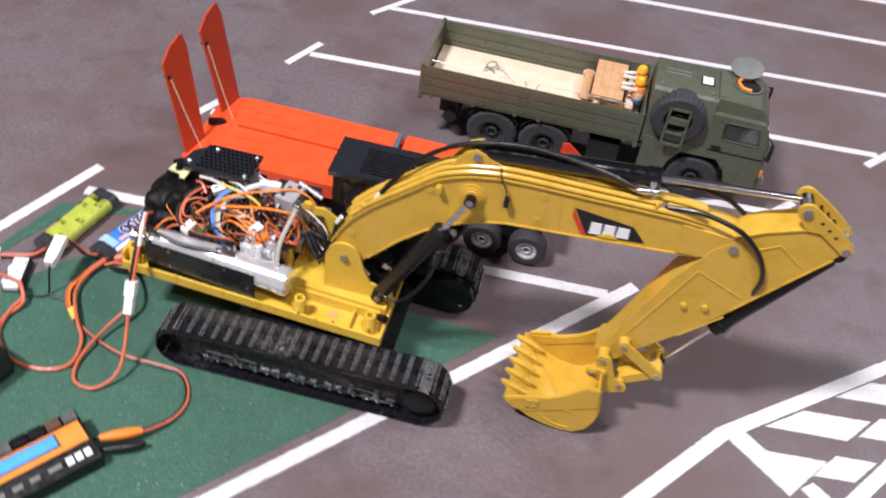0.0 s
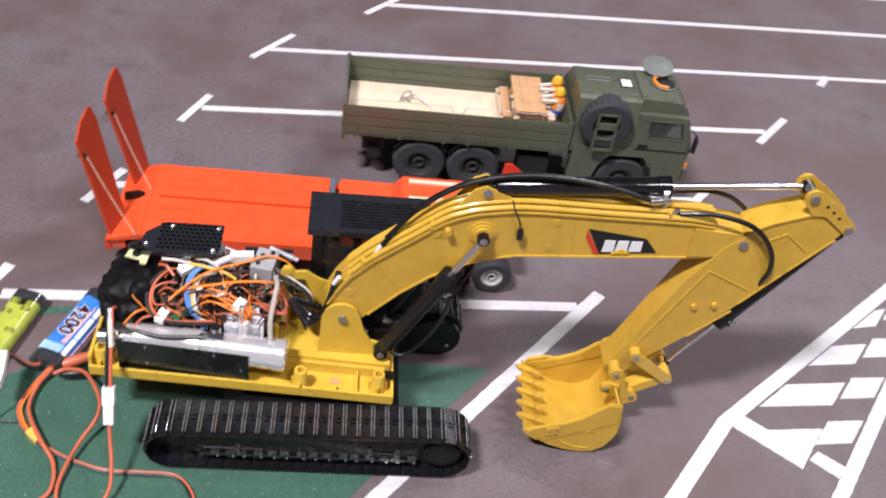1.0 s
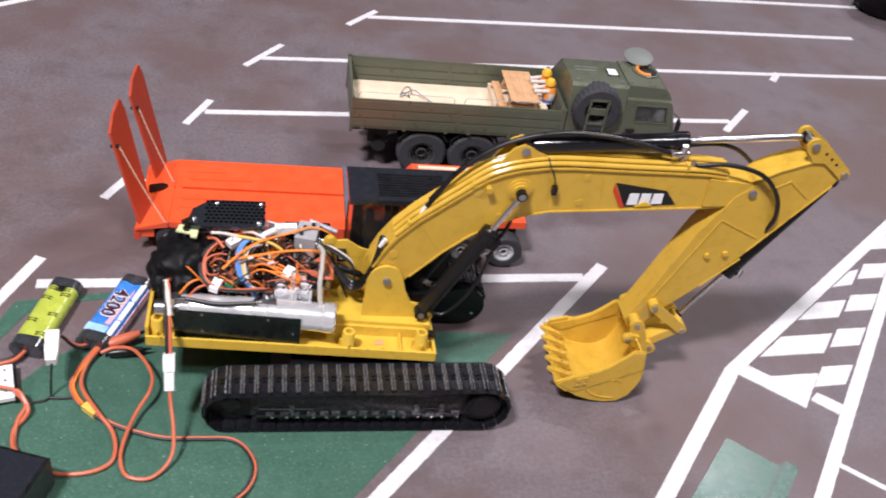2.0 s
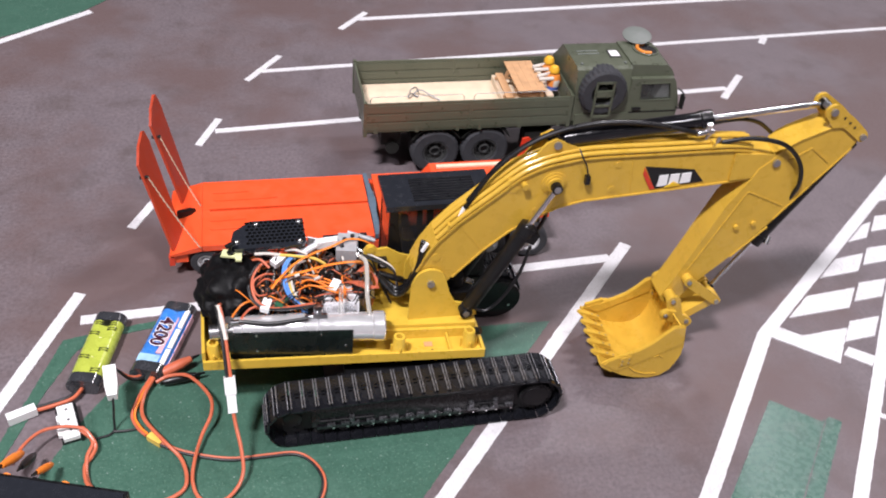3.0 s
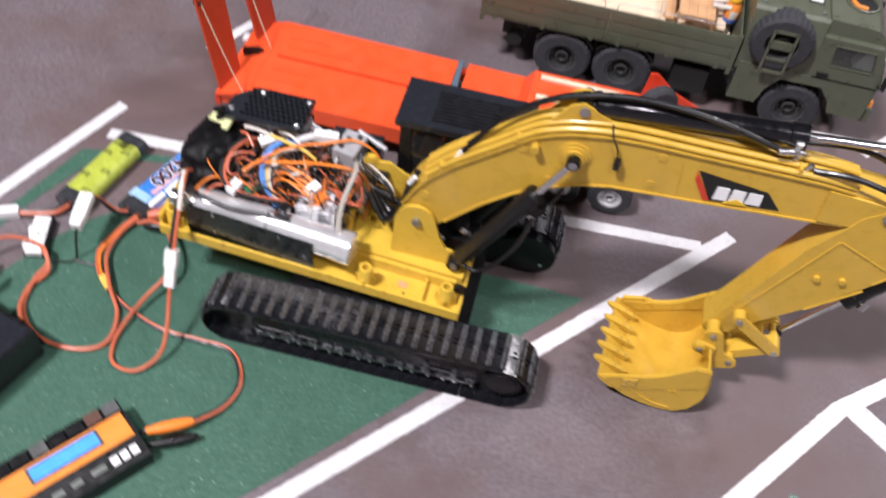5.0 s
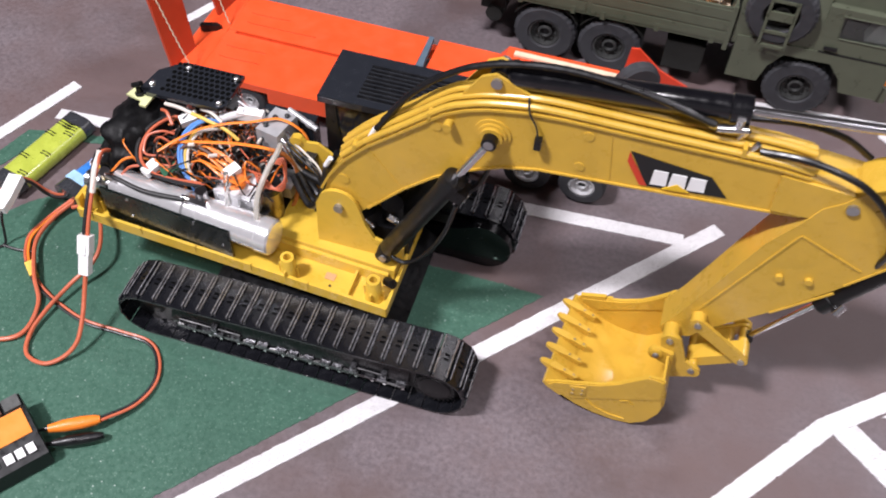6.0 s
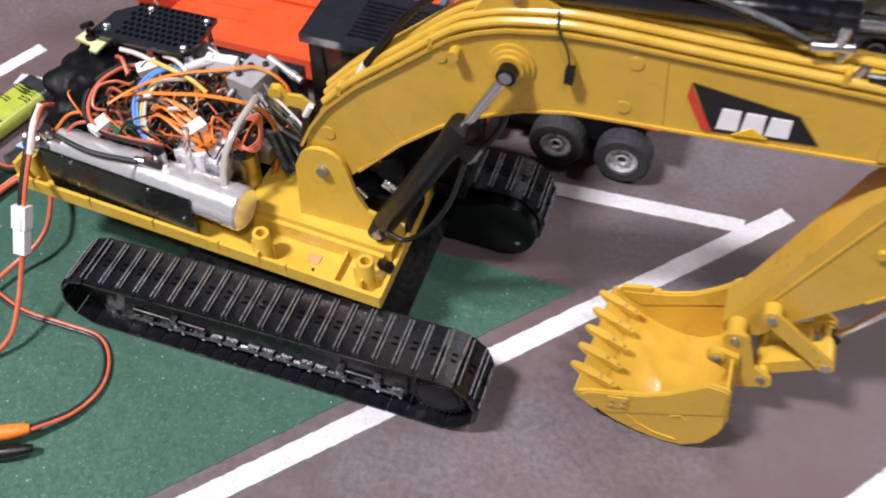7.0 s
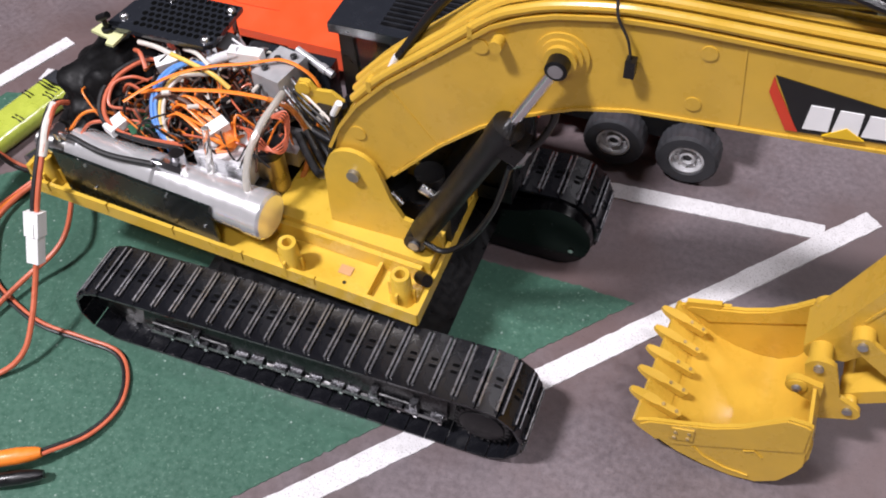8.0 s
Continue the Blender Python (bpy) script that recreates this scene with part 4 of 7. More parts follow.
for yy, rim_ in ((K_N - 0.0012, RIM_NEAR), (K_F - 0.0012, RIM_FAR)):
    b = bm_new()
    prism(b, outline(BELLY + rim_), yy, yy + 0.0028, "y", 0.0006)
    part("side_plate", b, YELLOW, bucket)
    o = yy - 0.0012 if yy < 0 else yy + 0.0026
    b = bm_new()
    prism(b, outline([(0.1625, 0.0400), (0.1755, 0.0310), (0.1873, 0.0250), (0.2740, 0.0665)] + [(x - 0.0012, z - 0.0018) for x, z in rim_[:-1]]), o, o + 0.0015, "y", 0.0005)
    part("cheek_plate", b, YELLOW, bucket)
    b = bm_new()
    prism(b, outline([(0.1850, 0.0345), (0.2020, 0.0390), (0.2010, 0.0540), (0.1850, 0.0500)]), o - 0.0012, o + 0.0020, "y", 0.0005)
    wear = part("wear_plate", b, YELLOW, bucket)
    for wx, wz in ((0.1885, 0.0395), (0.1980, 0.0420), (0.1885, 0.0465), (0.1980, 0.0490)):
        b = bm_new()
        rod(b, (wx + X0, o - 0.0024, wz), (wx + X0, o + 0.0032, wz), 0.0014, 8)
        part("bolt", b, WEAR_YELLOW, wear)
    b = bm_new()
    strip(b, [(0.2374, 0.0448), (0.2440, 0.0490), (0.2510, 0.0420)], o, o + 0.0014, 0.0014, X0)
    part("hook", b, YELLOW, bucket)
    b = bm_new()
    strip(b, [(0.2030, 0.0300), (0.2120, 0.0205), (0.2290, 0.0132), (0.2470, 0.0115)], o, o + 0.0014, 0.0016, X0)
    part("wear_strip", b, YELLOW, bucket)
b = bm_new()
prism(b, outline([(0.1660, 0.0410), (0.1873, 0.0320), (0.2700, 0.0640)] + [(x - 0.0012, z - 0.0018) for x, z in RIM_FAR[:-1]]), K_F - 0.0028, K_F - 0.0010, "y", 0.0005)
part("cheek_plate", b, YELLOW, bucket)
b = bm_new()
prism(b, outline([(0.1640, 0.0410), (0.1930, 0.0470), (0.1930, 0.0565), (0.1640, 0.0490)]), K_F - 0.0020, K_F + 0.0022, "y", 0.0006)
part("wear_plate", b, YELLOW, bucket)
b = bm_new()
prism(b, outline([(0.1560, 0.0415), (0.1610, 0.0350), (0.1760, 0.0240), (0.1790, 0.0270), (0.1650, 0.0385), (0.1580, 0.0445)]), K_N - 0.0015, K_F + 0.0015, "y", 0.0006)
part("lip", b, YELLOW, bucket)
TOOTH_M = pose(0.1620 + X0, 0, 0.0395, 0, 26, 0)
for k in range(5):
    yc = K_N + 0.0200 + k * 0.0200
    b = bm_new()
    m = pose(0, yc, 0) @ TOOTH_M
    blade = [(-0.0185, 0.0010), (-0.0170, 0.0027), (-0.0130, 0.0038), (-0.0060, 0.0046), (0.0030, 0.0046), (0.0065, 0.0034), (0.0250, 0.0030), (0.0265, 0.0016)]
    prism(b, [(x, y * 0.82) for x, y in blade] + [(x, -y * 0.82) for x, y in blade[::-1]], -0.0026, 0.0056, "z", 0.0007)
    for w in b.verts:
        u = min(1.0, max(0.0, (-0.002 - w.co.x) / 0.0165))
        w.co.z = w.co.z * (1 - 0.72 * u) + 0.0020 * u
        if w.co.x > 0.004 and w.co.z < 0.0:
            w.co.z *= 0.3
    b.transform(m)
    tooth = part("tooth", b, YELLOW, bucket, "worn yellow bucket tooth")
    b = bm_new()
    prism(b, [(-0.0186, 0.0007), (-0.0172, 0.0022), (-0.0135, 0.0027), (-0.0120, 0.0), (-0.0135, -0.0027), (-0.0172, -0.0022), (-0.0186, -0.0007)], 0.0026, 0.0035, "z", 0.0002, m)
    part("worn_tip", b, WEAR_YELLOW, tooth, "rubbed pale tooth tip")
    for dx in (0.010, 0.022):
        b = bm_new()
        rod(b, m @ Vector((dx, 0, 0.004)), m @ Vector((dx, 0, 0.0066)), 0.0014, 8)
        part("bolt", b, WEAR_YELLOW, tooth)
for yy in (-0.0460, 0.0080):
    b = bm_new()
    prism(b, outline([(0.2640, 0.0800), (0.2620, 0.0960)] + arc(0.2700, 0.1044, 0.0120, 160, 40, 6) + [(0.2900, 0.0790)] + arc(0.3000, 0.0640, 0.0080, 60, -90, 5) + [(0.2780, 0.0450), (0.2740, 0.0760)]), yy, yy + 0.0045, "y", 0.0007)
    part("ear", b, YELLOW, bucket)
b = bm_new()
rod(b, (0.2710 + X0, -0.0460, 0.0935), (0.2710 + X0, K_F, 0.0890), 0.0042, 14)
part("back_tube", b, YELLOW, bucket)
b = bm_new()
prism(b, outline(arc(0.2590, 0.0880, 0.0082, 70, 270, 8) + [(0.2780, 0.0700), (0.2760, 0.0920)]), -0.0510, -0.0462, "y", 0.0007)
lathe(b, (0.2590 + X0, -0.0508, 0.0880), (0, -1, 0), [(0.0072, 0), (0.0072, 0.0014), (0.0056, 0.0020), (0, 0.0020)], 20)
flange = part("hinge_flange", b, YELLOW, bucket, "round yellow hinge flange inside the bucket")
b = bm_new()
lathe(b, (0.2590 + X0, -0.0526, 0.0880), (0, -1, 0), [(0.0036, 0), (0.0034, 0.0016), (0.0020, 0.0028), (0, 0.0030)], 14)
part("hinge_pin", b, GREY_METAL, flange, "steel hinge pin")

# the bucket hangs a little askew: its far teeth stand further forward
for ob in (bucket, *bucket.children_recursive):
    for v in ob.data.vertices:
        u = min(1.0, max(0.0, (0.380 - v.co.x) / 0.125))
        v.co.x += u * (0.0070 + 0.085 * (v.co.y + 0.020))

# boom hoses
for pts, r in (([(-0.144, 0.004, 0.158), (-0.132, -0.006, 0.146), (-0.120, -0.014, 0.138), (-0.109, -0.018, 0.149), (-0.098, -0.022, 0.182), (-0.091, -0.024, 0.218)], 0.0035),
               ([(-0.142, 0.012, 0.154), (-0.130, 0.004, 0.142), (-0.118, -0.004, 0.134), (-0.106, -0.008, 0.146), (-0.095, -0.012, 0.178), (-0.089, -0.015, 0.219)], 0.0035),
               ([(-0.138, 0.018, 0.146), (-0.126, 0.012, 0.136), (-0.114, 0.004, 0.132), (-0.102, 0.000, 0.146), (-0.092, -0.003, 0.180), (-0.087, -0.006, 0.219)], 0.0038),
               ([(-0.040, -0.018, 0.278), (-0.006, -0.012, 0.328), (0.045, -0.012, 0.370), (0.110, -0.014, 0.389), (0.180, -0.016, 0.386), (0.245, -0.020, 0.3725)], 0.0030),
               ([(-0.036, -0.012, 0.284), (0.000, -0.008, 0.333), (0.040, -0.002, 0.360), (0.080, 0.008, 0.368)], 0.0028),
               ([(0.284, -0.022, 0.357), (0.322, -0.030, 0.365), (0.366, -0.036, 0.356), (0.396, -0.037, 0.326), (0.408, -0.034, 0.292), (0.408, -0.026, 0.262)], 0.0030),
               ([(0.262, -0.010, 0.377), (0.310, -0.004, 0.378), (0.345, 0.004, 0.366), (0.372, 0.010, 0.346)], 0.0028),
               ([(-0.020, -0.046, 0.130), (-0.004, -0.047, 0.127), (0.016, -0.047, 0.148), (0.034, -0.046, 0.186), (0.044, -0.043, 0.228)], 0.0022)):
    b = bm_new()
    hose(b, [(x + X0, y, z) for x, y, z in pts], r, 10)
    part("hydraulic_hose", b, BLACK, EX, "black hydraulic hose")
for x, z, dy in ((-0.0890, 0.224, -0.0240), (-0.044, 0.272, -0.018), (0.278, 0.3570, -0.0210), (0.268, 0.3620, -0.0140)):
    b = bm_new()
    rod(b, (x + X0 - 0.003, dy, z - 0.006), (x + X0 + 0.003, dy, z + 0.006), 0.0026, 10, bevel=0.0006)
    part("hose_fitting", b, WHITE if x < 0 else ALUMINIUM, EX, "pale hose end fitting")
# small sensor on the near face with its lead
b = bm_new()
box(b, (0.1065 + X0, B_N - 0.0085, 0.3120), (0.1125 + X0, B_N - 0.0020, 0.3235), 0.0014)
sensor = part("sensor", b, BLACK, EX, "small black sensor hanging on the boom")
b = bm_new()
hose(b, [(0.1090 + X0, B_N - 0.005, 0.3230), (0.1060 + X0, B_N - 0.006, 0.3370), (0.0990 + X0, B_N - 0.005, 0.3500), (0.0960 + X0, B_N + 0.004, 0.3580)], 0.0009, 6)
part("lead", b, WIRE_BLACK, sensor)

# cab on the far side
C0, C1, C2, C3 = -0.012, 0.128, 0.050, 0.116
bm = bm_new()
box(bm, (C0 - 0.005, C2 - 0.004, 0.2290), (C1 + 0.005, C3 + 0.004, 0.2370), 0.002)
cab_roof = part("cab_roof", bm, CAB_BLACK, EX, "matt black ribbed cab roof")
for k in range(9):
    b = bm_new()
    box(b, (C0 + 0.034, C2 + 0.006 + k * 0.0058, 0.2365), (C1 - 0.018, C2 + 0.0085 + k * 0.0058, 0.2385), 0.0006)
    part("roof_rib", b, BLACK, cab_roof)
b = bm_new()
for px, py in ((C0 + 0.052, C2), (C0 + 0.052, C3 - 0.006), (C1 - 0.008, C2), (C1 - 0.008, C3 - 0.006)):
    box(b, (px, py, 0.100), (px + 0.008, py + 0.006, 0.230), 0.0015)
for py in (C2, C3 - 0.006):
    prism(b, [(C0 - 0.001, 0.100), (C0 + 0.024, 0.100), (C0 + 0.020, 0.150), (C0 + 0.014, 0.190), (C0 + 0.012, 0.230), (C0 + 0.001, 0.230)], py, py + 0.006, "y", 0.0012)
box(b, (C0 + 0.004, C2 + 0.0006, 0.086), (C1, C2 + 0.005, 0.152), 0.001)
box(b, (C0 + 0.004, C3 - 0.005, 0.086), (C1, C3 - 0.0006, 0.152), 0.001)
box(b, (C0 + 0.0008, C2 + 0.002, 0.101), (C0 + 0.004, C3 - 0.002, 0.165), 0.001)
part("cab_frame", b, BLACK, EX, "black cab frame")
b = bm_new()
box(b, (C0 + 0.006, C2 + 0.0015, 0.112), (C1 - 0.004, C2 + 0.0025, 0.229))
box(b, (C0 + 0.006, C3 - 0.0025, 0.112), (C1 - 0.004, C3 - 0.0015, 0.229))
box(b, (C0 + 0.0010, C2 + 0.006, 0.165), (C0 + 0.0020, C3 - 0.006, 0.229))
box(b, (C1 - 0.0020, C2 + 0.006, 0.112), (C1 - 0.0010, C3 - 0.006, 0.229))
part("cab_glass", b, GLASS, EX, "smoked cab windows")
b = bm_new()
box(b, (C0 + 0.025, C2 + 0.018, 0.102), (C0 + 0.060, C3 - 0.018, 0.135), 0.004)
box(b, (C0 + 0.022, C2 + 0.018, 0.130), (C0 + 0.034, C3 - 0.018, 0.185), 0.004)
part("driver_seat", b, BLACK, EX)
b = bm_new()
box(b, (C0 - 0.002, C2 - 0.002, 0.0853), (C1, C3 + 0.002, 0.1005), 0.001)
part("cab_floor", b, BLACK, EX)

# black wall at the back and the bent yellow side bracket beside the cab
b = bm_new()
prism(b, [(-0.046, 0.1045), (0.030, 0.1045), (0.030, 0.1600), (0.018, 0.1622), (0.002, 0.1674), (-0.008, 0.1740), (-0.016, 0.1800), (-0.029, 0.1785), (-0.034, 0.1850), (-0.043, 0.1855), (-0.0475, 0.1780)], 0.0330, 0.0365, "y", 0.0008)
part("side_bracket", b, YELLOW_DECK, EX, "bent yellow bracket beside the cab")
b = bm_new()
rod(b, (-0.0385, 0.0310, 0.1795), (-0.0385, 0.0385, 0.1795), 0.0052, 16, bevel=0.001)
part("bracket_boss", b, YELLOW_DECK, EX)
b = bm_new()
box(b, (-0.0290, 0.0260, 0.1500), (-0.0170, 0.0328, 0.1665), 0.0015)
knob = part("bracket_switch", b, BLACK, EX, "small black switch on the yellow bracket")
b = bm_new()
rod(b, (-0.0230, 0.0262, 0.1600), (-0.0230, 0.0225, 0.1600), 0.0034, 14, bevel=0.0008)
part("switch_cap", b, WIRE_PALE, knob)
b = bm_new()
rod(b, (-0.0300, 0.0180, 0.1500), (0.0080, 0.0160, 0.1340), 0.0046, 14, bevel=0.001)
part("hose_stub", b, BLACK, EX, "straight black hose end beside the bracket")

# silver oil tank, its dark side plate, pump parts
b = bm_new()
lathe(b, (-0.2230, -0.0400, 0.1285), (1, -0.095, -0.008), [(0.012, 0), (0.0150, 0.002), (0.0150, 0.012), (0.0172, 0.014), (0.0172, 0.066), (0.0185, 0.068), (0.0185, 0.090), (0.0160, 0.092), (0.0160, 0.106),
                                               (0.0185, 0.108), (0.0185, 0.176), (0.0195, 0.177), (0.0195, 0.190), (0.0175, 0.192), (0, 0.192)], 32)
tank = part("oil_tank", b, TANK, EX, "bright turned aluminium oil tank lying along the deck")
b = bm_new()
tray = pose(-0.1500, -0.0655, 0.0035, 0, 0, -5.4)
box(b, (-0.0790, -0.0016, 0.0862), (0.0750, 0.0012, 0.1345), 0.0006, tray)
plate = part("side_plate", b, DARK_PLATE, EX, "glossy dark green side plate of the pump tray")
for x, z in ((-0.045, 0.1315), (0.035, 0.1315), (0.066, 0.110), (-0.045, 0.105)):
    b = bm_new()
    rod(b, tray @ Vector((x, -0.0014, z)), tray @ Vector((x, -0.0030, z)), 0.0015, 10)
    part("plate_screw", b, ALUMINIUM, plate, "small bright screw head")
b = bm_new()
rod(b, (-0.0875, -0.046, 0.140), (-0.0860, -0.038, 0.186), 0.0030, 14, bevel=0.001)
part("pump_fitting", b, TUBE_CLEAR, tank, "clear plastic pump fitting")
b = bm_new()
rod(b, (-0.126, -0.0520, 0.148), (-0.106, -0.0530, 0.147), 0.0050, 6, bevel=0.0006)
rod(b, (-0.1160, -0.0440, 0.142), (-0.1160, -0.0440, 0.156), 0.0062, 16, bevel=0.0010)
rod(b, (-0.134, -0.0535, 0.149), (-0.124, -0.0530, 0.1485), 0.0034, 12, bevel=0.0005)
part("pump_nut", b, CHROME, tank, "bright nut on the oil tank")
b = bm_new()
rod(b, (-0.2290, -0.0440, 0.139), (-0.2270, -0.0460, 0.150), 0.0060, 16, bevel=0.0010)
rod(b, (-0.2270, -0.0470, 0.1455), (-0.2140, -0.0500, 0.1480), 0.0036, 12, bevel=0.0006)
part("end_fitting", b, CHROME, tank, "bright elbow at the tank's rear end")
b = bm_new()
box(b, (-0.108, -0.034, 0.086), (-0.062, -0.002, 0.150), 0.002)
pump = part("pump_body", b, PUMP_WHITE, EX, "square pale aluminium pump body")
b = bm_new()
box(b, (-0.104, -0.0352, 0.128), (-0.090, -0.0338, 0.146), 0.0005)
box(b, (-0.080, -0.0352, 0.128), (-0.066, -0.0338, 0.146), 0.0005)
part("pump_cover", b, ALUMINIUM, pump)
b = bm_new()
rod(b, (-0.056, -0.010, 0.086), (-0.056, -0.010, 0.144), 0.0125, 24, bevel=0.0015)
motor = part("pump_motor", b, BRASS, EX, "round brass-coloured pump motor")
b = bm_new()
rod(b, (-0.056, -0.010, 0.144), (-0.056, -0.010, 0.152), 0.0129, 24, bevel=0.001)
part("motor_cap", b, BLACK, motor, "black motor cap")
b = bm_new()
hose(b, [(-0.0500, -0.054, 0.138), (-0.0520, -0.051, 0.150), (-0.0530, -0.038, 0.168), (-0.0505, -0.018, 0.181), (-0.0490, 0.004, 0.184), (-0.0530, 0.022, 0.178)], 0.0030, 10)
part("clear_hose", b, TUBE_MILKY, EX, "clear plastic oil hose")
b = bm_new()
hose(b, [(-0.226, -0.046, 0.144), (-0.212, -0.050, 0.149), (-0.176, -0.056, 0.147), (-0.130, -0.056, 0.150)], 0.0024, 10)
part("tank_hose", b, WIRE_BLACK, EX, "black hose over the oil tank")
# valve block with rods
b = bm_new()
BLK = pose(-0.0675, 0.0470, 0, 0, 0, -12)
box(b, (-0.0135, -0.0185, 0.1500), (0.0135, 0.0185, 0.1840), 0.0015, BLK)
block = part("valve_block", b, MILLED, EX, "grey milled valve block with hose ends")
for k, (y, z) in enumerate(((-0.0120, 0.1740), (-0.0020, 0.1760), (-0.0120, 0.1640), (-0.0020, 0.1655), (-0.0070, 0.1565))):
    b = bm_new()
    p0, p1 = BLK @ Vector((0.0130, y, z)), BLK @ Vector((0.0270, y - 0.0040, z - 0.0070))
    rod(b, p0, p1, 0.0030, 12, bevel=0.0006)
    part("valve_fitting", b, CHROME, block, "bright hose fitting")
    b = bm_new()
    hose(b, [p1, p1 + Vector((0.006, -0.002, -0.006)), (-0.030 + 0.002 * k, 0.026 - 0.002 * k, 0.142 - 0.004 * k), (-0.021 + 0.002 * k, 0.016 - 0.003 * k, 0.118 - 0.003 * k)], 0.0012, 8)
    part("valve_hose", b, WIRE_PALE if k == 2 else WIRE_BLACK, block)
b = bm_new()
for x, y in ((-0.006, -0.010), (-0.004, 0.004), (0.006, 0.012)):
    lathe(b, BLK @ Vector((x, y, 0.1838)), (0, 0, 1), [(0.0028, 0), (0.0028, 0.0030), (0.0016, 0.0036), (0, 0.0026)], 12)
part("valve_screw", b, BLACK, block)
b = bm_new()
rod(b, (-0.0640, 0.0720, 0.1800), (-0.0280, 0.0610, 0.1715), 0.0032, 14, bevel=0.0008)
rod(b, (-0.0400, 0.0647, 0.1743), (-0.0340, 0.0628, 0.1729), 0.0040, 14, bevel=0.0005)
part("tube_fitting", b, MILLED, EX, "long bright tube fitting beside the valve block")
b = bm_new()
box(b, (-0.104, 0.050, 0.182), (-0.076, 0.060, 0.192), 0.002, pose(0, 0, 0, 0, 0, 6))
part("white_plug", b, WHITE, EX, "white wire plug")
for p0, p1, r_ in (((-0.128, 0.040, 0.177), (-0.100, 0.044, 0.190), 0.0045),):
    b = bm_new()
    rod(b, p0, p1, r_, 14, bevel=0.0008)
    part("tube_fitting", b, PUMP_WHITE, EX, "pale tube fitting among the wires")
# perforated black plate on posts
G0, G1, G2, G3, GZ = -0.214, -0.122, 0.036, 0.092, 0.190
bm = bm_new()
prism(bm, [(G0 + 0.022, G3), (G0, G3 - 0.020), (G0 - 0.006, G2 + 0.004), (G0 + 0.002, G2), (G1 - 0.006, G2), (G1, G2 + 0.006), (G1, G3)], GZ, GZ + 0.0045, "z", 0.0008)
grille = part("perforated_plate", bm, CAB_BLACK, EX, "black perforated plate held by bright screws")
hole = bm_new()
rod(hole, (0, 0, GZ + 0.0042), (0, 0, GZ + 0.0048), 0.0026, 8)
hole_mesh = mesh_of("hole", hole, HOLE)
for i in range(12):
    for j in range(7):
        o = new("hole", hole_mesh)
        o.parent = grille
        o.location = (G0 + 0.018 + i * 0.0063 + (j % 2) * 0.0030, G2 + 0.010 + j * 0.0070, 0)
for x, y in ((G1 - 0.008, G2 + 0.008), (G1 - 0.006, G3 - 0.008), (G0 + 0.004, G2 + 0.014), (G0 + 0.030, G3 - 0.008)):
    b = bm_new()
    lathe(b, (x, y, GZ + 0.004), (0, 0, 1), [(0.0040, 0), (0.0038, 0.0018), (0.0026, 0.0034), (0.0010, 0.0040), (0, 0.0040)], 14)
    rod(b, (x, y, 0.100), (x, y, GZ), 0.0024, 8)
    part("plate_screw", b, ALUMINIUM, grille, "bright screw on a post")
b = bm_new()
prism(b, [(-0.014, -0.007), (0.004, -0.007), (0.006, -0.013), (0.013, -0.012), (0.012, 0.006), (-0.012, 0.007)], -0.0012, 0.0012, "z", 0.0005, pose(-0.217, 0.036, 0.1875, 0, 6, -8))
part("paper_tag", b, CARD, EX, "pale yellow-green paper tag")
b = bm_new()
lathe(b, (-0.219, 0.036, 0.1885), (0, 0, 1), [(0.0046, 0), (0.0046, 0.0030), (0.0024, 0.0034), (0.0022, 0.0155), (0, 0.0155)], 14)
rod(b, (-0.224, 0.036, 0.200), (-0.213, 0.036, 0.206), 0.0030, 10, bevel=0.0008)
part("wing_bolt", b, BLACK_METAL, EX, "dark wing bolt through the paper tag")
b = bm_new()
box(b, (-0.096, 0.0665, 0.086), (-0.036, 0.0845, 0.168), 0.0015)
cover = part("rear_cover", b, CAB_BLACK, EX, "dark blue-black cover beside the cab")
b = bm_new()
box(b, (-0.078, 0.0730, 0.1678), (-0.064, 0.0800, 0.1695), 0.0006, pose(0, 0, 0))
part("sticker", b, WIRE_PALE, cover, "small pale sticker")
# black rear housing and cloth
bm = bm_new()
box(bm, (-0.255, 0.000, 0.0856), (-0.055, 0.082, 0.128), 0.005)
part("rear_housing", bm, BLACK, EX, "black rear housing")
bm = bm_new()
bmesh.ops.create_icosphere(bm, subdivisions=5, radius=1.0)
for w in bm.verts:
    p = w.co.copy()
    k = 1 + 0.30 * noise.noise(p * 1.7 + Vector((3, 1, 7))) + 0.18 * noise.noise(p * 3.6) + 0.05 * noise.noise(p * 8.0)
    w.co = Vector((-0.218 + p.x * 0.046 * k, 0.030 + p.y * 0.064 * k, 0.130 + p.z * 0.046 * k))
    w.co.z = max(w.co.z, 0.0862)
part("black_bag", bm, CLOTH, EX, "crumpled shiny black bag over the rear corner", 60)
# rear corner post with its leads and white plug
b = bm_new()
box(b, (-0.250, -0.044, 0.0858), (-0.232, -0.024, 0.1120), 0.0015)
rod(b, (-0.252, -0.0440, 0.1290), (-0.222, -0.0435, 0.1290), 0.0100, 18, bevel=0.0015)
rod(b, (-0.243, -0.0340, 0.1110), (-0.243, -0.0340, 0.1250), 0.0040, 12)
part("filler_neck", b, ALUMINIUM, EX, "small grey filler neck in the deck corner")

# the tangle of wires
rng = random.Random(7)
LIFT = 0.014


def wire(points, r, material, name="wire", label="", flat=None):
    b_ = bm_new()
    hose(b_, points, r, 8, 6, flat)
    return part(name, b_, material, EX, label)


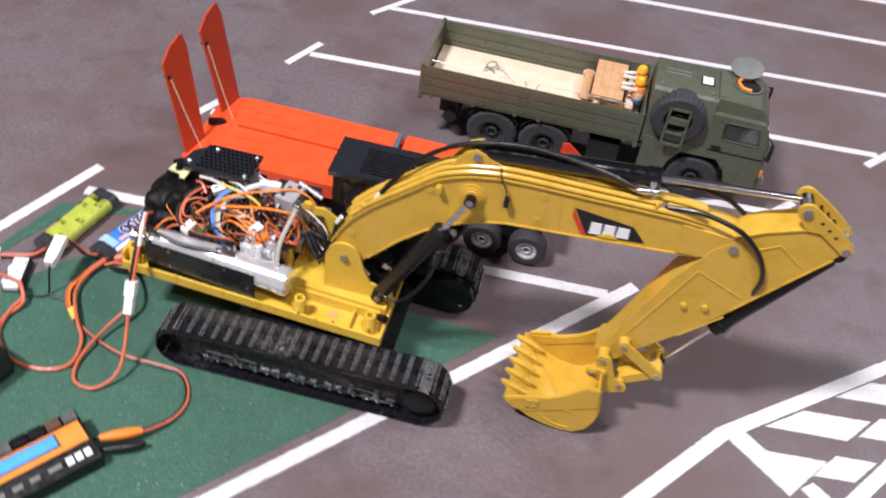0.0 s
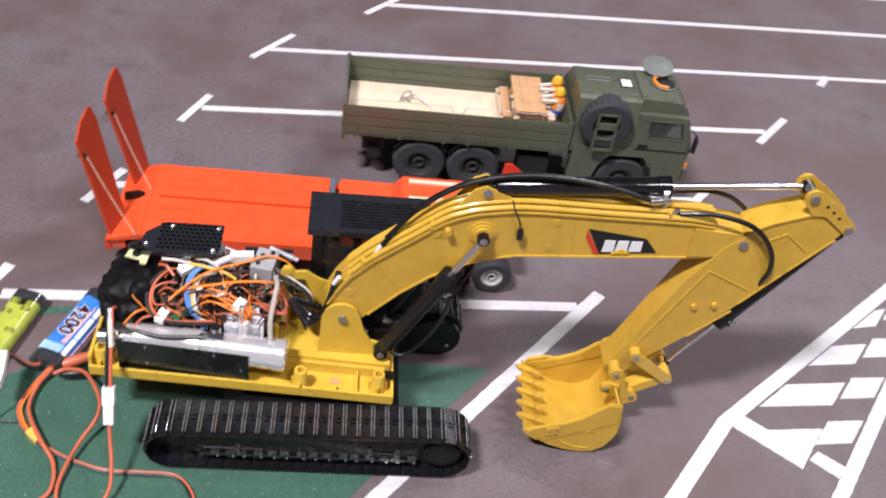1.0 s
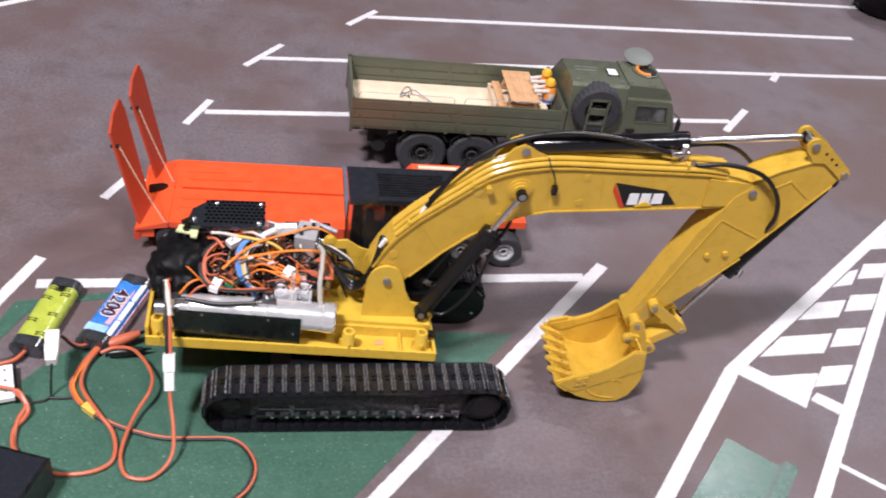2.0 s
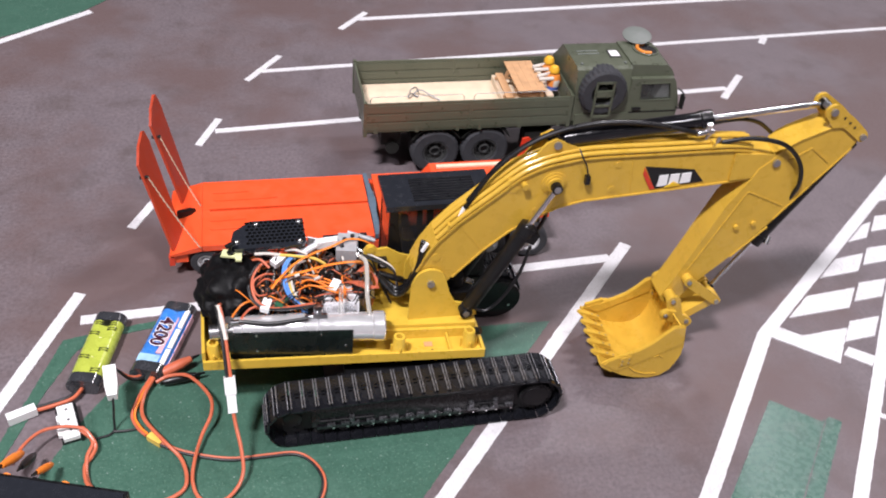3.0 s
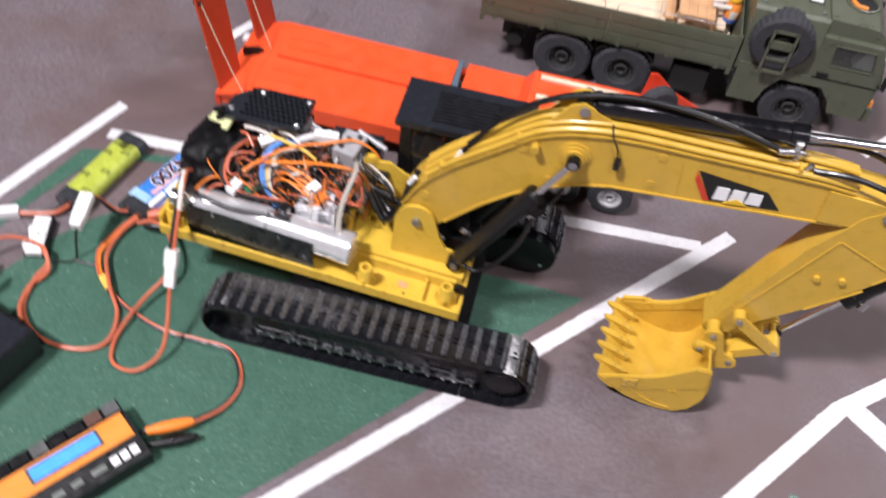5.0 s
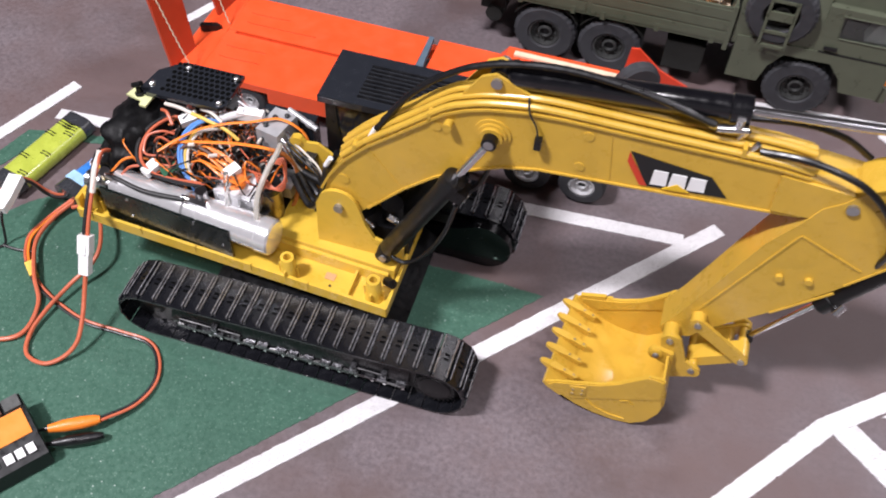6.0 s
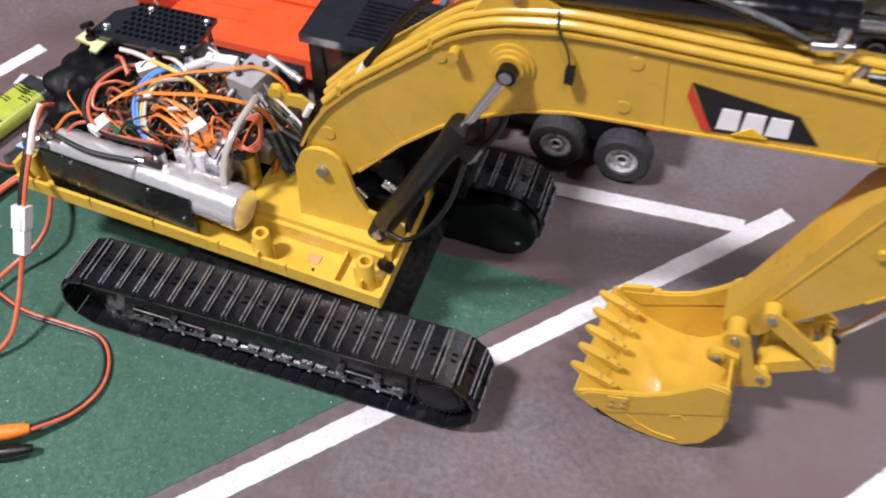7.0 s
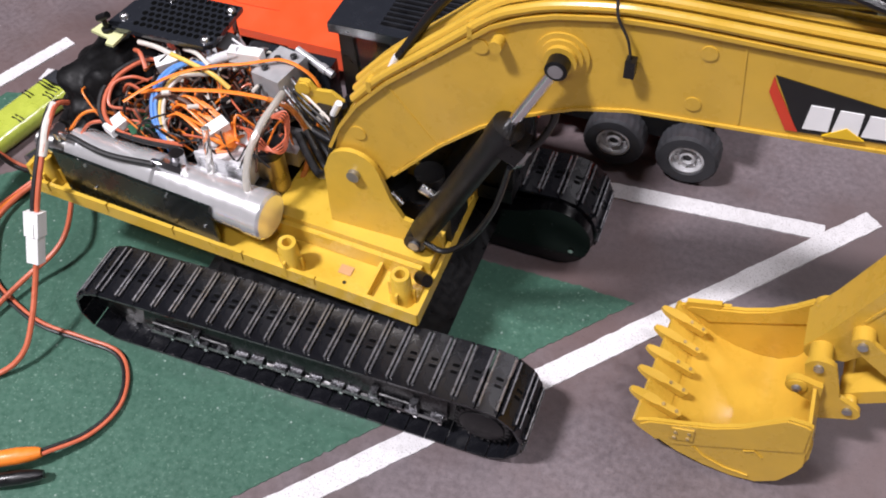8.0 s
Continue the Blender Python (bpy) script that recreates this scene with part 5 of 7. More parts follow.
wire([(-0.172, -0.022, 0.174), (-0.158, -0.007, 0.180), (-0.139, 0.012, 0.184), (-0.115, 0.025, 0.187), (-0.092, 0.034, 0.188), (-0.077, 0.042, 0.1885), (-0.065, 0.048, 0.188), (-0.049, 0.047, 0.186), (-0.035, 0.045, 0.177), (-0.028, 0.038, 0.165), (-0.0285, 0.024, 0.145)], 0.0008, WIRE_ORANGE, "ribbon_lead", "orange flat servo lead", 0.0034)
wire([(-0.166, -0.006, 0.172), (-0.152, -0.003, 0.176), (-0.124, 0.002, 0.179), (-0.097, 0.007, 0.181), (-0.070, 0.012, 0.179), (-0.056, 0.015, 0.175)], 0.0008, WIRE_ORANGE, "ribbon_lead", "orange flat servo lead", 0.0042)
wire([(-0.062, 0.0135, 0.177), (-0.049, 0.017, 0.171), (-0.0395, 0.0195, 0.156), (-0.036, 0.019, 0.135), (-0.037, 0.012, 0.115), (-0.043, 0.001, 0.100), (-0.058, -0.010, 0.093)], 0.0024, WIRE_AMBER, "power_wire", "thick amber wire looped round the pump motor")
for k in range(11):
    u = k / 10
    wire([(-0.142 + 0.004 * u, 0.004 - 0.020 * u, 0.160 + 0.0030 * (k % 3)), (-0.128 + 0.006 * u, 0.006 - 0.026 * u, 0.167 + 0.0028 * (k % 4)), (-0.106 + 0.010 * u, 0.000 - 0.030 * u, 0.166 + 0.0020 * (k % 3)), (-0.084 + 0.002 * u, -0.010 - 0.018 * u, 0.160), (-0.078, -0.016 - 0.008 * u, 0.152),
          (-0.092, -0.018 - 0.012 * u, 0.150)], 0.0011, WIRE_ORANGE, "bundle_wire", "bundled orange wire")
for r_, m_, off, lab in ((0.0020, WIRE_BLACK, 0.0, "thick black wire loop"), (0.0018, WIRE_RED, 0.0045, "thick salmon-red wire loop")):
    wire([(-0.172 + off, 0.034, 0.170), (-0.184 + off, 0.026, 0.176), (-0.197 + off, 0.006, 0.174), (-0.200 + off, -0.014, 0.168), (-0.194 + off, -0.029, 0.160), (-0.178 + off, -0.036, 0.154), (-0.152, -0.038 + off * 0.6, 0.152), (-0.118, -0.036 + off, 0.152)], r_, m_, "power_wire", lab)
wire([(-0.168, 0.008, 0.172), (-0.180, 0.004, 0.176), (-0.193, -0.004, 0.172), (-0.190, -0.020, 0.164), (-0.176, -0.016, 0.160), (-0.160, -0.012, 0.158)], 0.0013, WIRE_RED, "power_wire", "salmon-red wire loop")
wire([(-0.226, -0.036, 0.140), (-0.212, -0.030, 0.156), (-0.200, -0.024, 0.158), (-0.186, -0.016, 0.150)], 0.0014, WIRE_ORANGE, "power_wire", "orange wire")
wire([(-0.218, -0.040, 0.134), (-0.204, -0.036, 0.152), (-0.192, -0.032, 0.156), (-0.169, -0.024, 0.156), (-0.150, -0.022, 0.154)], 0.0015, WIRE_RED, "power_wire", "salmon-red wire")
wire([(-0.160, -0.014, 0.160), (-0.150, -0.006, 0.172), (-0.138, -0.004, 0.174), (-0.122, -0.006, 0.172), (-0.104, -0.014, 0.164)], 0.0020, WIRE_BROWN, "power_wire", "thick brown sleeve")
for off in (0.0, 0.0035):
    wire([(-0.124 + off, 0.036, 0.174), (-0.140 + off, 0.031, 0.180), (-0.152 + off, 0.017, 0.180), (-0.156 + off, -0.002, 0.174), (-0.152 + off, -0.018, 0.160), (-0.140 + off, -0.028, 0.148), (-0.132 + off, -0.032, 0.138)], 0.0018, WIRE_BLUE, "blue_wire", "blue wire")
for off in (0.0, 0.0032):
    wire([(-0.128 + off, 0.030, 0.172), (-0.143 + off, 0.014, 0.178), (-0.149 + off, -0.004, 0.170), (-0.144 + off, -0.020, 0.156), (-0.130 + off, -0.031, 0.144)], 0.0017, WIRE_YELLOW if off == 0 else WIRE_PALE, "yellow_wire", "pale yellow wire")
wire([(-0.189, 0.034, 0.186), (-0.172, 0.033, 0.186), (-0.157, 0.031, 0.184)], 0.0021, WIRE_PALE, "wire_sleeve", "pale wire sleeve")
wire([(-0.157, 0.031, 0.184), (-0.136, 0.026, 0.184), (-0.114, 0.022, 0.181), (-0.100, 0.020, 0.172)], 0.0020, WIRE_YELLOW, "yellow_wire", "yellow wire")
wire([(-0.192, 0.030, 0.180), (-0.182, 0.024, 0.184), (-0.172, 0.014, 0.178)], 0.0018, WIRE_RED, "power_wire", "salmon-red wire")
wire([(-0.150, 0.040, 0.184), (-0.136, 0.036, 0.186), (-0.122, 0.030, 0.182)], 0.0019, WIRE_PALE, "wire_sleeve", "pale pink wire sleeve")
for k in range(4):
    wire([(-0.070 - 0.004 * k, -0.006, 0.160), (-0.060, -0.024 + 0.003 * k, 0.168), (-0.044 + 0.002 * k, -0.026, 0.164), (-0.036, -0.012, 0.166 - 0.003 * k), (-0.046, 0.004 + 0.003 * k, 0.168), (-0.062, 0.006, 0.164)], 0.0008, WIRE_RED, "motor_wire", "thin red motor wire")
for k in range(3):
    wire([(-0.050, 0.030 + 0.004 * k, 0.172), (-0.034, 0.020 + 0.005 * k, 0.170), (-0.010, 0.012 + 0.004 * k, 0.156), (-0.004, 0.004 + 0.003 * k, 0.130)], 0.0012, (WIRE_BLACK, WIRE_PALE)[k == 2], "valve_wire", "thin dark wire")
PALETTE = [WIRE_BLACK, WIRE_RED, WIRE_BLACK, WIRE_BROWN, WIRE_ORANGE, WIRE_BLACK, WIRE_PALE, WIRE_RED, WIRE_BLACK, WIRE_ORANGE, WIRE_BLACK, WIRE_BROWN]
for k in range(150):
    cx, cy = rng.uniform(-0.195, -0.060), rng.uniform(-0.024, 0.068)
    a, rr = rng.uniform(0, 6.28), rng.uniform(0.014, 0.030)
    pts = []
    for s in range(rng.randint(4, 6)):
        aa = a + s * rng.uniform(0.7, 0.95)
        pts.append((min(-0.035, max(-0.225, cx + rr * math.cos(aa) + rng.uniform(-0.004, 0.004))), min(0.075, max(-0.032, cy + rr * math.sin(aa) + rng.uniform(-0.004, 0.004))), rng.uniform(0.126, 0.170) + 0.006 * math.sin(s * 1.7)))
    wire(pts, rng.choice((0.0008, 0.0009, 0.0010, 0.0013)), PALETTE[k % len(PALETTE)], "loose_wire")
for x, y, z, a, m_ in ((-0.160, 0.027, 0.164, 40, WHITE), (-0.180, -0.030, 0.140, 70, WHITE), (-0.092, -0.018, 0.152, 60, WHITE), (-0.100, 0.052, 0.166, 14, WHITE), (-0.126, 0.066, 0.160, 80, GREY_METAL), (-0.160, -0.026, 0.138, 50, PCB),
                       (-0.178, 0.000, 0.128, 10, PCB), (-0.140, 0.044, 0.150, 0, BLACK), (-0.098, 0.016, 0.145, 25, BLACK)):
    b = bm_new()
    box(b, (-0.009, -0.0055, -0.004), (0.009, 0.0055, 0.004), 0.001, pose(x, y, z + LIFT, 8, -6, a))
    part("wire_plug" if m_ is WHITE else "circuit_module", b, m_, EX, "white wire plug" if m_ is WHITE else "small circuit module")
for k in range(16):
    x, y, z, a = rng.uniform(-0.185, -0.070), rng.uniform(-0.016, 0.060), rng.uniform(0.168, 0.182), rng.uniform(0, 6.28)
    d = Vector((math.cos(a), math.sin(a), rng.uniform(-0.4, 0.4))).normalized()
    b = bm_new()
    rod(b, Vector((x, y, z)), Vector((x, y, z)) + d * rng.uniform(0.006, 0.011), rng.choice((0.0012, 0.0016, 0.0020)), 10, bevel=0.0003)
    part("crimp" if k % 3 else "heat_shrink", b, CHROME if k % 3 else WIRE_PALE, EX, "bright metal crimp" if k % 3 else "pale heat-shrink sleeve")
for x, y, z in ((-0.172, 0.050, 0.172), (-0.108, 0.062, 0.176), (-0.118, 0.070, 0.168)):
    b = bm_new()
    box(b, (-0.010, -0.0008, -0.009), (0.010, 0.0008, 0.009), 0.0006, pose(x, y, z, 20, 0, 60 * z * 100))
    part("plastic_tab", b, PUMP_WHITE, EX, "small pale plastic tab among the wires")
b = bm_new()
box(b, (-0.235, -0.030, 0.0857), (-0.052, 0.058, 0.124), 0.002)
part("electronics_tray", b, BLACK, EX, "black electronics tray under the wires")
for k in range(7):
    b = bm_new()
    x, y = -0.215 + 0.026 * k, rng.uniform(-0.015, 0.045)
    box(b, (x, y, 0.122), (x + rng.uniform(0.016, 0.024), y + rng.uniform(0.014, 0.028), 0.122 + rng.uniform(0.012, 0.026)), 0.0012)
    part("receiver_box", b, (BLACK, GREY_METAL, BLACK, BLACK, PCB, BLACK, GREY_METAL)[k], EX)


# ---- shared wheels ----
def wheel_meshes(r, w, rim_r, tyre_mat, rim_mat, treads=26, lug=1.045):
    """Tyre and rim meshes, axle along y, outer face towards -y."""
    b = bm_new()
    prof = [(rim_r, 0.002, 0), (rim_r * 1.10, 0, 0), (r * 0.88, w * 0.01, 0), (r * 0.955, w * 0.10, 1), (r * 0.965, w * 0.46, 1), (r * 0.965, w * 0.54, 2), (r * 0.955, w * 0.90, 2), (r * 0.88, w * 0.99, 0),
            (rim_r * 1.10, w, 0), (rim_r, w - 0.002, 0)]
    n = treads * 4
    rings = []
    for rr, h, kind in prof:
        ring_ = []
        for i in range(n):
            up = kind and ((i + (2 if kind == 2 else 0)) % 4) in (0, 1)
            q = rr * (lug if up else 1.0)
            a = 2 * math.pi * i / n
            ring_.append(b.verts.new((q * math.cos(a), -w / 2 + h, q * math.sin(a))))
        rings.append(ring_)
    for one, two in zip(rings, rings[1:]):
        for i in range(n):
            b.faces.new((one[i], one[(i + 1) % n], two[(i + 1) % n], two[i]))
    tyre = mesh_of("tyre", b, tyre_mat, 30)
    b = bm_new()
    lathe(b, (0, -w * 0.44, 0), (0, 1, 0), [(rim_r * 1.04, 0), (rim_r * 0.92, -0.0006), (rim_r * 0.86, w * 0.20), (rim_r * 0.50, w * 0.30), (rim_r * 0.46, w * 0.10), (rim_r * 0.34, w * 0.06), (rim_r * 0.30, w * 0.20), (0.0, w * 0.20)], 28, False)
    for k in range(8):
        a = 2 * math.pi * k / 8
        rod(b, (rim_r * 0.68 * math.cos(a), -w * 0.26, rim_r * 0.68 * math.sin(a)), (rim_r * 0.68 * math.cos(a), -w * 0.32, rim_r * 0.68 * math.sin(a)), rim_r * 0.07, 6)
    rim = mesh_of("rim", b, rim_mat, 30)
    b = bm_new()
    lathe(b, (0, -w * 0.44, 0), (0, 1, 0), [(rim_r * 0.30, w * 0.185), (0.0, w * 0.18)], 16)
    return tyre, rim, mesh_of("hub_hole", b, INK_BLACK)


def wheel(parent, meshes, x, y, z, flip=False, label=""):
    t = new("wheel", meshes[0])
    t.parent = parent
    t.matrix_local = pose(x, y, z, 0, 0, 180 if flip else 0)
    tagged(t, label)
    g = new("rim", meshes[1])
    g.parent = t
    if len(meshes) > 2:
        q = new("hub_hole", meshes[2])
        q.parent = t
    return t


# ---- the low-loader trailer ----
TR = thing("trailer", pose(-0.395, 1.121, 0, 0, 0, -2.6), "orange-red scale-model low-loader trailer with its two loading ramps folded upright", "model trailer")
TW = 0.082  # half width
DZ = 0.0600
bm = bm_new()
prism(bm, [(-0.016, DZ - 0.018), (0.032, DZ - 0.010), (0.032, DZ - 0.0004), (-0.016, DZ - 0.014)], -TW, TW, "y", 0.0008)
tdeck = part("trailer_deck", bm, ORANGE_RED, TR, "smooth orange-red loading deck")
for ya, yb in ((-TW, 0.0030), (0.0085, TW)):
    b = bm_new()
    box(b, (0.0325, ya, DZ - 0.010), (0.2930, yb, DZ), 0.0012)
    part("deck_panel", b, ORANGE_RED, tdeck)
b = bm_new()
box(b, (0.0330, 0.0026, DZ - 0.009), (0.0440, 0.0089, DZ - 0.0005))
part("slot_end", b, ORANGE_RED, tdeck)
for y, x0, x1 in ((0.030, 0.050, 0.150), (0.050, 0.048, 0.105), (-0.022, 0.044, 0.100), (-0.044, 0.044, 0.100)):
    b = bm_new()
    prism(b, [(x0, y - 0.0004), (x0 + 0.01, y - 0.0018), (x1 - 0.02, y - 0.0010), (x1, y), (x1 - 0.02, y + 0.0010), (x0 + 0.01, y + 0.0018)], DZ - 0.001, DZ + 0.0012, "z", 0.0004)
    part("deck_rib", b, ORANGE_RED, tdeck)
# Slot floor in the darker red: shade of the groove put into its colour.
b = bm_new()
box(b, (0.0442, 0.0026, DZ - 0.0095), (0.2925, 0.0089, DZ - 0.0060))
part("deck_slot", b, TRAILER_RED_DARK, tdeck, "deck slot floor with its shade put into the colour")
b = bm_new()
prism(b, [(-0.006, 0.000), (0.016, 0.004), (0.022, 0.009), (0.014, 0.012), (-0.006, 0.006)], DZ - 0.008, DZ + 0.0030, "z", 0.0006)
part("latch", b, BLACK_METAL, tdeck, "dark latch between the ramps")
for y in (-TW, TW - 0.012):
    b = bm_new()
    box(b, (0.128, y, DZ - 0.026), (0.400, y + 0.012, DZ - 0.010), 0.001)
    part("side_beam", b, ORANGE_RED, TR, "orange-red side beam")
b = bm_new()
prism(b, [(0.2935, -TW), (0.2945, -0.030), (0.2935, 0.0), (0.2945, 0.030), (0.2935, TW), (0.3000, TW), (0.3030, 0.030), (0.3060, 0.012), (0.3050, -0.006), (0.3030, -0.022), (0.3030, -0.050), (0.3005, -TW)], DZ - 0.006, DZ + 0.0022, "z", 0.0006)
part("cross_strip", b, BLUE_GREY, TR, "blue-grey cross strip between the deck plates")
bm = bm_new()
box(bm, (0.3085, -TW, DZ - 0.010), (0.392, TW, DZ), 0.0012)
part("front_deck", bm, ORANGE_RED, TR, "orange-red front deck plate")
bm = bm_new()
prism(bm, [(0.385, DZ - 0.008), (0.405, 0.0790), (0.575, 0.0800), (0.575, 0.0680), (0.410, 0.0660), (0.392, DZ - 0.010)], -TW + 0.010, TW - 0.004, "y", 0.0012)
neck = part("gooseneck", bm, ORANGE_RED, TR, "raised orange-red front platform")
for y in (TW - 0.022, 0.018, -0.030):
    b = bm_new()
    box(b, (0.415, y, 0.0798), (0.570, y + 0.008, 0.0830), 0.0006)
    part("wood_strip", b, PLY, neck, "pale wooden strip on the platform")
for y in (-TW + 0.014, TW - 0.030):
    b = bm_new()
    box(b, (0.415, y, 0.034), (0.562, y + 0.016, 0.0680), 0.002)
    part("bogie_beam", b, BLACK_METAL, TR, "dark bogie beam under the platform")
small = wheel_meshes(0.0300, 0.026, 0.0158, RUBBER, RIM_SILVER, 26, 1.022)
smaller = wheel_meshes(0.0245, 0.024, 0.0132, RUBBER, RIM_SILVER, 26, 1.022)
for x in (0.0360, 0.0980, 0.4750, 0.5450):
    low = x < 0.3
    for side in (-1, 1):
        wheel(TR, smaller if low else small, x, side * (TW + (0.004 if x > 0.3 else -0.004)) - side * 0.010, 0.0252 if low else 0.0308, side > 0, "small trailer wheel with a black tyre and a bright rim")
    b = bm_new()
    rod(b, (x, -TW + 0.01, 0.0252 if low else 0.0308), (x, TW - 0.01, 0.0252 if low else 0.0308), 0.0045, 10)
    part("axle", b, BLACK_METAL, TR)
for y in (-TW + 0.002, TW - 0.014):
    b = bm_new()
    box(b, (-0.018, y, 0.024), (-0.010, y + 0.012, 0.040), 0.001)
    part("tail_lamp", b, INK_RED, TR, "red tail lamp block")
b = bm_new()
box(b, (-0.014, -TW + 0.004, 0.028), (0.010, TW - 0.004, 0.048), 0.002)
part("rear_beam", b, ORANGE_RED, TR)
# ramps, folded up, leaning back and a little sideways
for base_n, base_f, top_n, top_f in (((-0.4100, 1.0440, 0.048), (-0.3970, 1.0860, 0.048), (-0.4480, 1.0780, 0.213), (-0.4310, 1.1260, 0.213)),
                                     ((-0.3930, 1.1580, 0.048), (-0.3810, 1.2010, 0.048), (-0.4300, 1.1770, 0.214), (-0.4160, 1.2280, 0.214))):
    o, wide, high = Vector(base_n), Vector(base_f) - Vector(base_n), Vector(top_n) - Vector(base_n)
    nrm = wide.cross(high).normalized() * 0.004
    m = TR.matrix_world.inverted() @ Matrix([[nrm[i], wide[i], high[i], o[i]] for i in range(3)] + [[0, 0, 0, 1]])
    b = bm_new()
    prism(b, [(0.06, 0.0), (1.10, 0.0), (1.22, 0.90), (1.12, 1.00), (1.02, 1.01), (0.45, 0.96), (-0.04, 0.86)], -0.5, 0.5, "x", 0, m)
    ramp = part("loading_ramp", b, TRAILER_RED_DARK, TR, "orange-red loading ramp folded upright")
    b = bm_new()
    rod(b, m @ Vector((-1.6, 0.08, 0.73)), m @ Vector((1.6, 0.08, 0.73)), 0.0026, 10)
    part("stud", b, BLACK_METAL, ramp, "dark stud")
    a = m @ Vector((1.4, 0.08, 0.73))
    e = Vector((0.030, a.y - 0.035, DZ + 0.001))
    b = bm_new()
    path = [a.lerp(e, k / 60) + Vector((0, 0, -0.005 * math.sin(math.pi * k / 60))) + Vector((0.0005 * math.cos(k * 1.6), 0.0007 * math.sin(k * 1.6), 0)) for k in range(61)]
    hose(b, path, 0.0009, 6, 0)
    part("chain", b, ROPE, ramp, "thin pale chain from ramp to deck")
# grey wheel and red plate standing on the front platform
b = bm_new()
lathe(b, (0.572, 0.038, 0.1090), (0.5, -0.86, 0), [(0.010, 0.001), (0.012, 0.0), (0.025, 0.001), (0.0285, 0.004), (0.0285, 0.015), (0.025, 0.018), (0.0, 0.018)], 32)
part("spare_wheel", b, RUBBER, TR, "spare wheel standing on the platform")
b = bm_new()
prism(b, [(0.555, 0.080), (0.605, 0.080), (0.640, 0.086), (0.600, 0.104), (0.570, 0.130), (0.560, 0.128)], 0.066, 0.069, "y", 0.0005)
part("wedge_plate", b, INK_RED, TR, "upright red wedge plate")


# ---- the army truck ----
TK = thing("truck", pose(-0.087, 1.339, 0, 0, 0, -2.3), "olive-drab six-wheeled scale-model army lorry with an open cargo bed", "model truck")
HW = 0.0740
big = wheel_meshes(0.0440, 0.034, 0.0215, RUBBER, RIM_DARK, 30, 1.032)
for x in (0.136, 0.2265, 0.4780):
    for side in (-1, 1):
        wheel(TK, big, x, side * (HW - 0.019), 0.0440, side > 0, "large truck wheel with a knobbly tyre")
    b = bm_new()
    rod(b, (x, -0.05, 0.044), (x, 0.05, 0.044), 0.008, 12)
    lathe(b, (x, -0.014, 0.044), (0, 1, 0), [(0.006, 0), (0.014, 0.006), (0.014, 0.022), (0.006, 0.028)], 16)
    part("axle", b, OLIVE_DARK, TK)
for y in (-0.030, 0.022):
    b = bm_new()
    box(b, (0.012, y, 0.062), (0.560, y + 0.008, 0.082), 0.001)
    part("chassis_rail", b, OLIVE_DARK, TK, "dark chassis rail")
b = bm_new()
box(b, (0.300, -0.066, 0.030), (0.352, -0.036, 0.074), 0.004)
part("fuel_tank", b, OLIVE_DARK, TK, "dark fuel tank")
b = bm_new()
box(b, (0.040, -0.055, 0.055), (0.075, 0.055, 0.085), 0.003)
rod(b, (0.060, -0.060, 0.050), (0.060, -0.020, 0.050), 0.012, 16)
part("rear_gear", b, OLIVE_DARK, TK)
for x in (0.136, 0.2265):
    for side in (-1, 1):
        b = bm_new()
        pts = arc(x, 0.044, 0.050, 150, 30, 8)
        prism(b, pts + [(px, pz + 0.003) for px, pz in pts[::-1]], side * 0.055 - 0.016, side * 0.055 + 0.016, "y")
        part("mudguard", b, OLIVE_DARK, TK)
# bed
BT, BB, BL = 0.1500, 0.0980, 0.3750
b = bm_new()
box(b, (0.011, -HW + 0.003, BB - 0.006), (BL - 0.003, HW - 0.003, BB + 0.002), 0.001)
bed = part("cargo_bed", b, OLIVE, TK, "olive cargo bed")
b = bm_new()
box(b, (0.013, -HW + 0.004, BB + 0.002), (BL - 0.006, HW - 0.004, BB + 0.0065), 0.0005)
part("bed_floor", b, PLY, bed, "pale plywood bed floor")
for side in (-1, 1):
    for x0, x1 in ((0.007, 0.1909), (0.1911, BL)):
        y = side * HW
        b = bm_new()
        box(b, (x0, y - 0.0016, BB - 0.004), (x1, y + 0.0016, BT), 0.0006)
        panel = part("side_board", b, OLIVE, bed, "ribbed olive side board")
        for k in range(3):
            z = BB + 0.0005 + k * 0.0168
            g = bm_new()
            box(g, (x0 + 0.004, y - 0.0026 if side < 0 else y + 0.0008, z), (x1 - 0.004, y - 0.0008 if side < 0 else y + 0.0026, z + 0.0138), 0.0008)
            box(g, (x0 + 0.004, y + 0.0008 if side < 0 else y - 0.0026, z), (x1 - 0.004, y + 0.0026 if side < 0 else y - 0.0008, z + 0.0138), 0.0008)
            part("rib", g, OLIVE, panel)
        for k in range(3):
            g = bm_new()
            xx = x0 + 0.02 + k * (x1 - x0 - 0.04) / 2
            box(g, (xx - 0.003, y - 0.0032 if side < 0 else y, BB - 0.006), (xx + 0.003, y if side < 0 else y + 0.0032, BB + 0.006), 0.0005)
            part("hinge", g, OLIVE, panel)
for x in (0.007, BL - 0.003):
    b = bm_new()
    box(b, (x, -HW + 0.002, BB - 0.004), (x + 0.003, HW - 0.002, BT + (0.004 if x > 0.1 else 0)), 0.0006)
    part("end_board", b, OLIVE, bed, "olive end board")
for side in (-1, 1):
    for x in (0.0085, BL - 0.0015):
        b = bm_new()
        box(b, (x - 0.003, side * HW - 0.003, BB - 0.012), (x + 0.003, side * HW + 0.003, BT + 0.003), 0.0006)
        part("corner_post", b, OLIVE, bed)
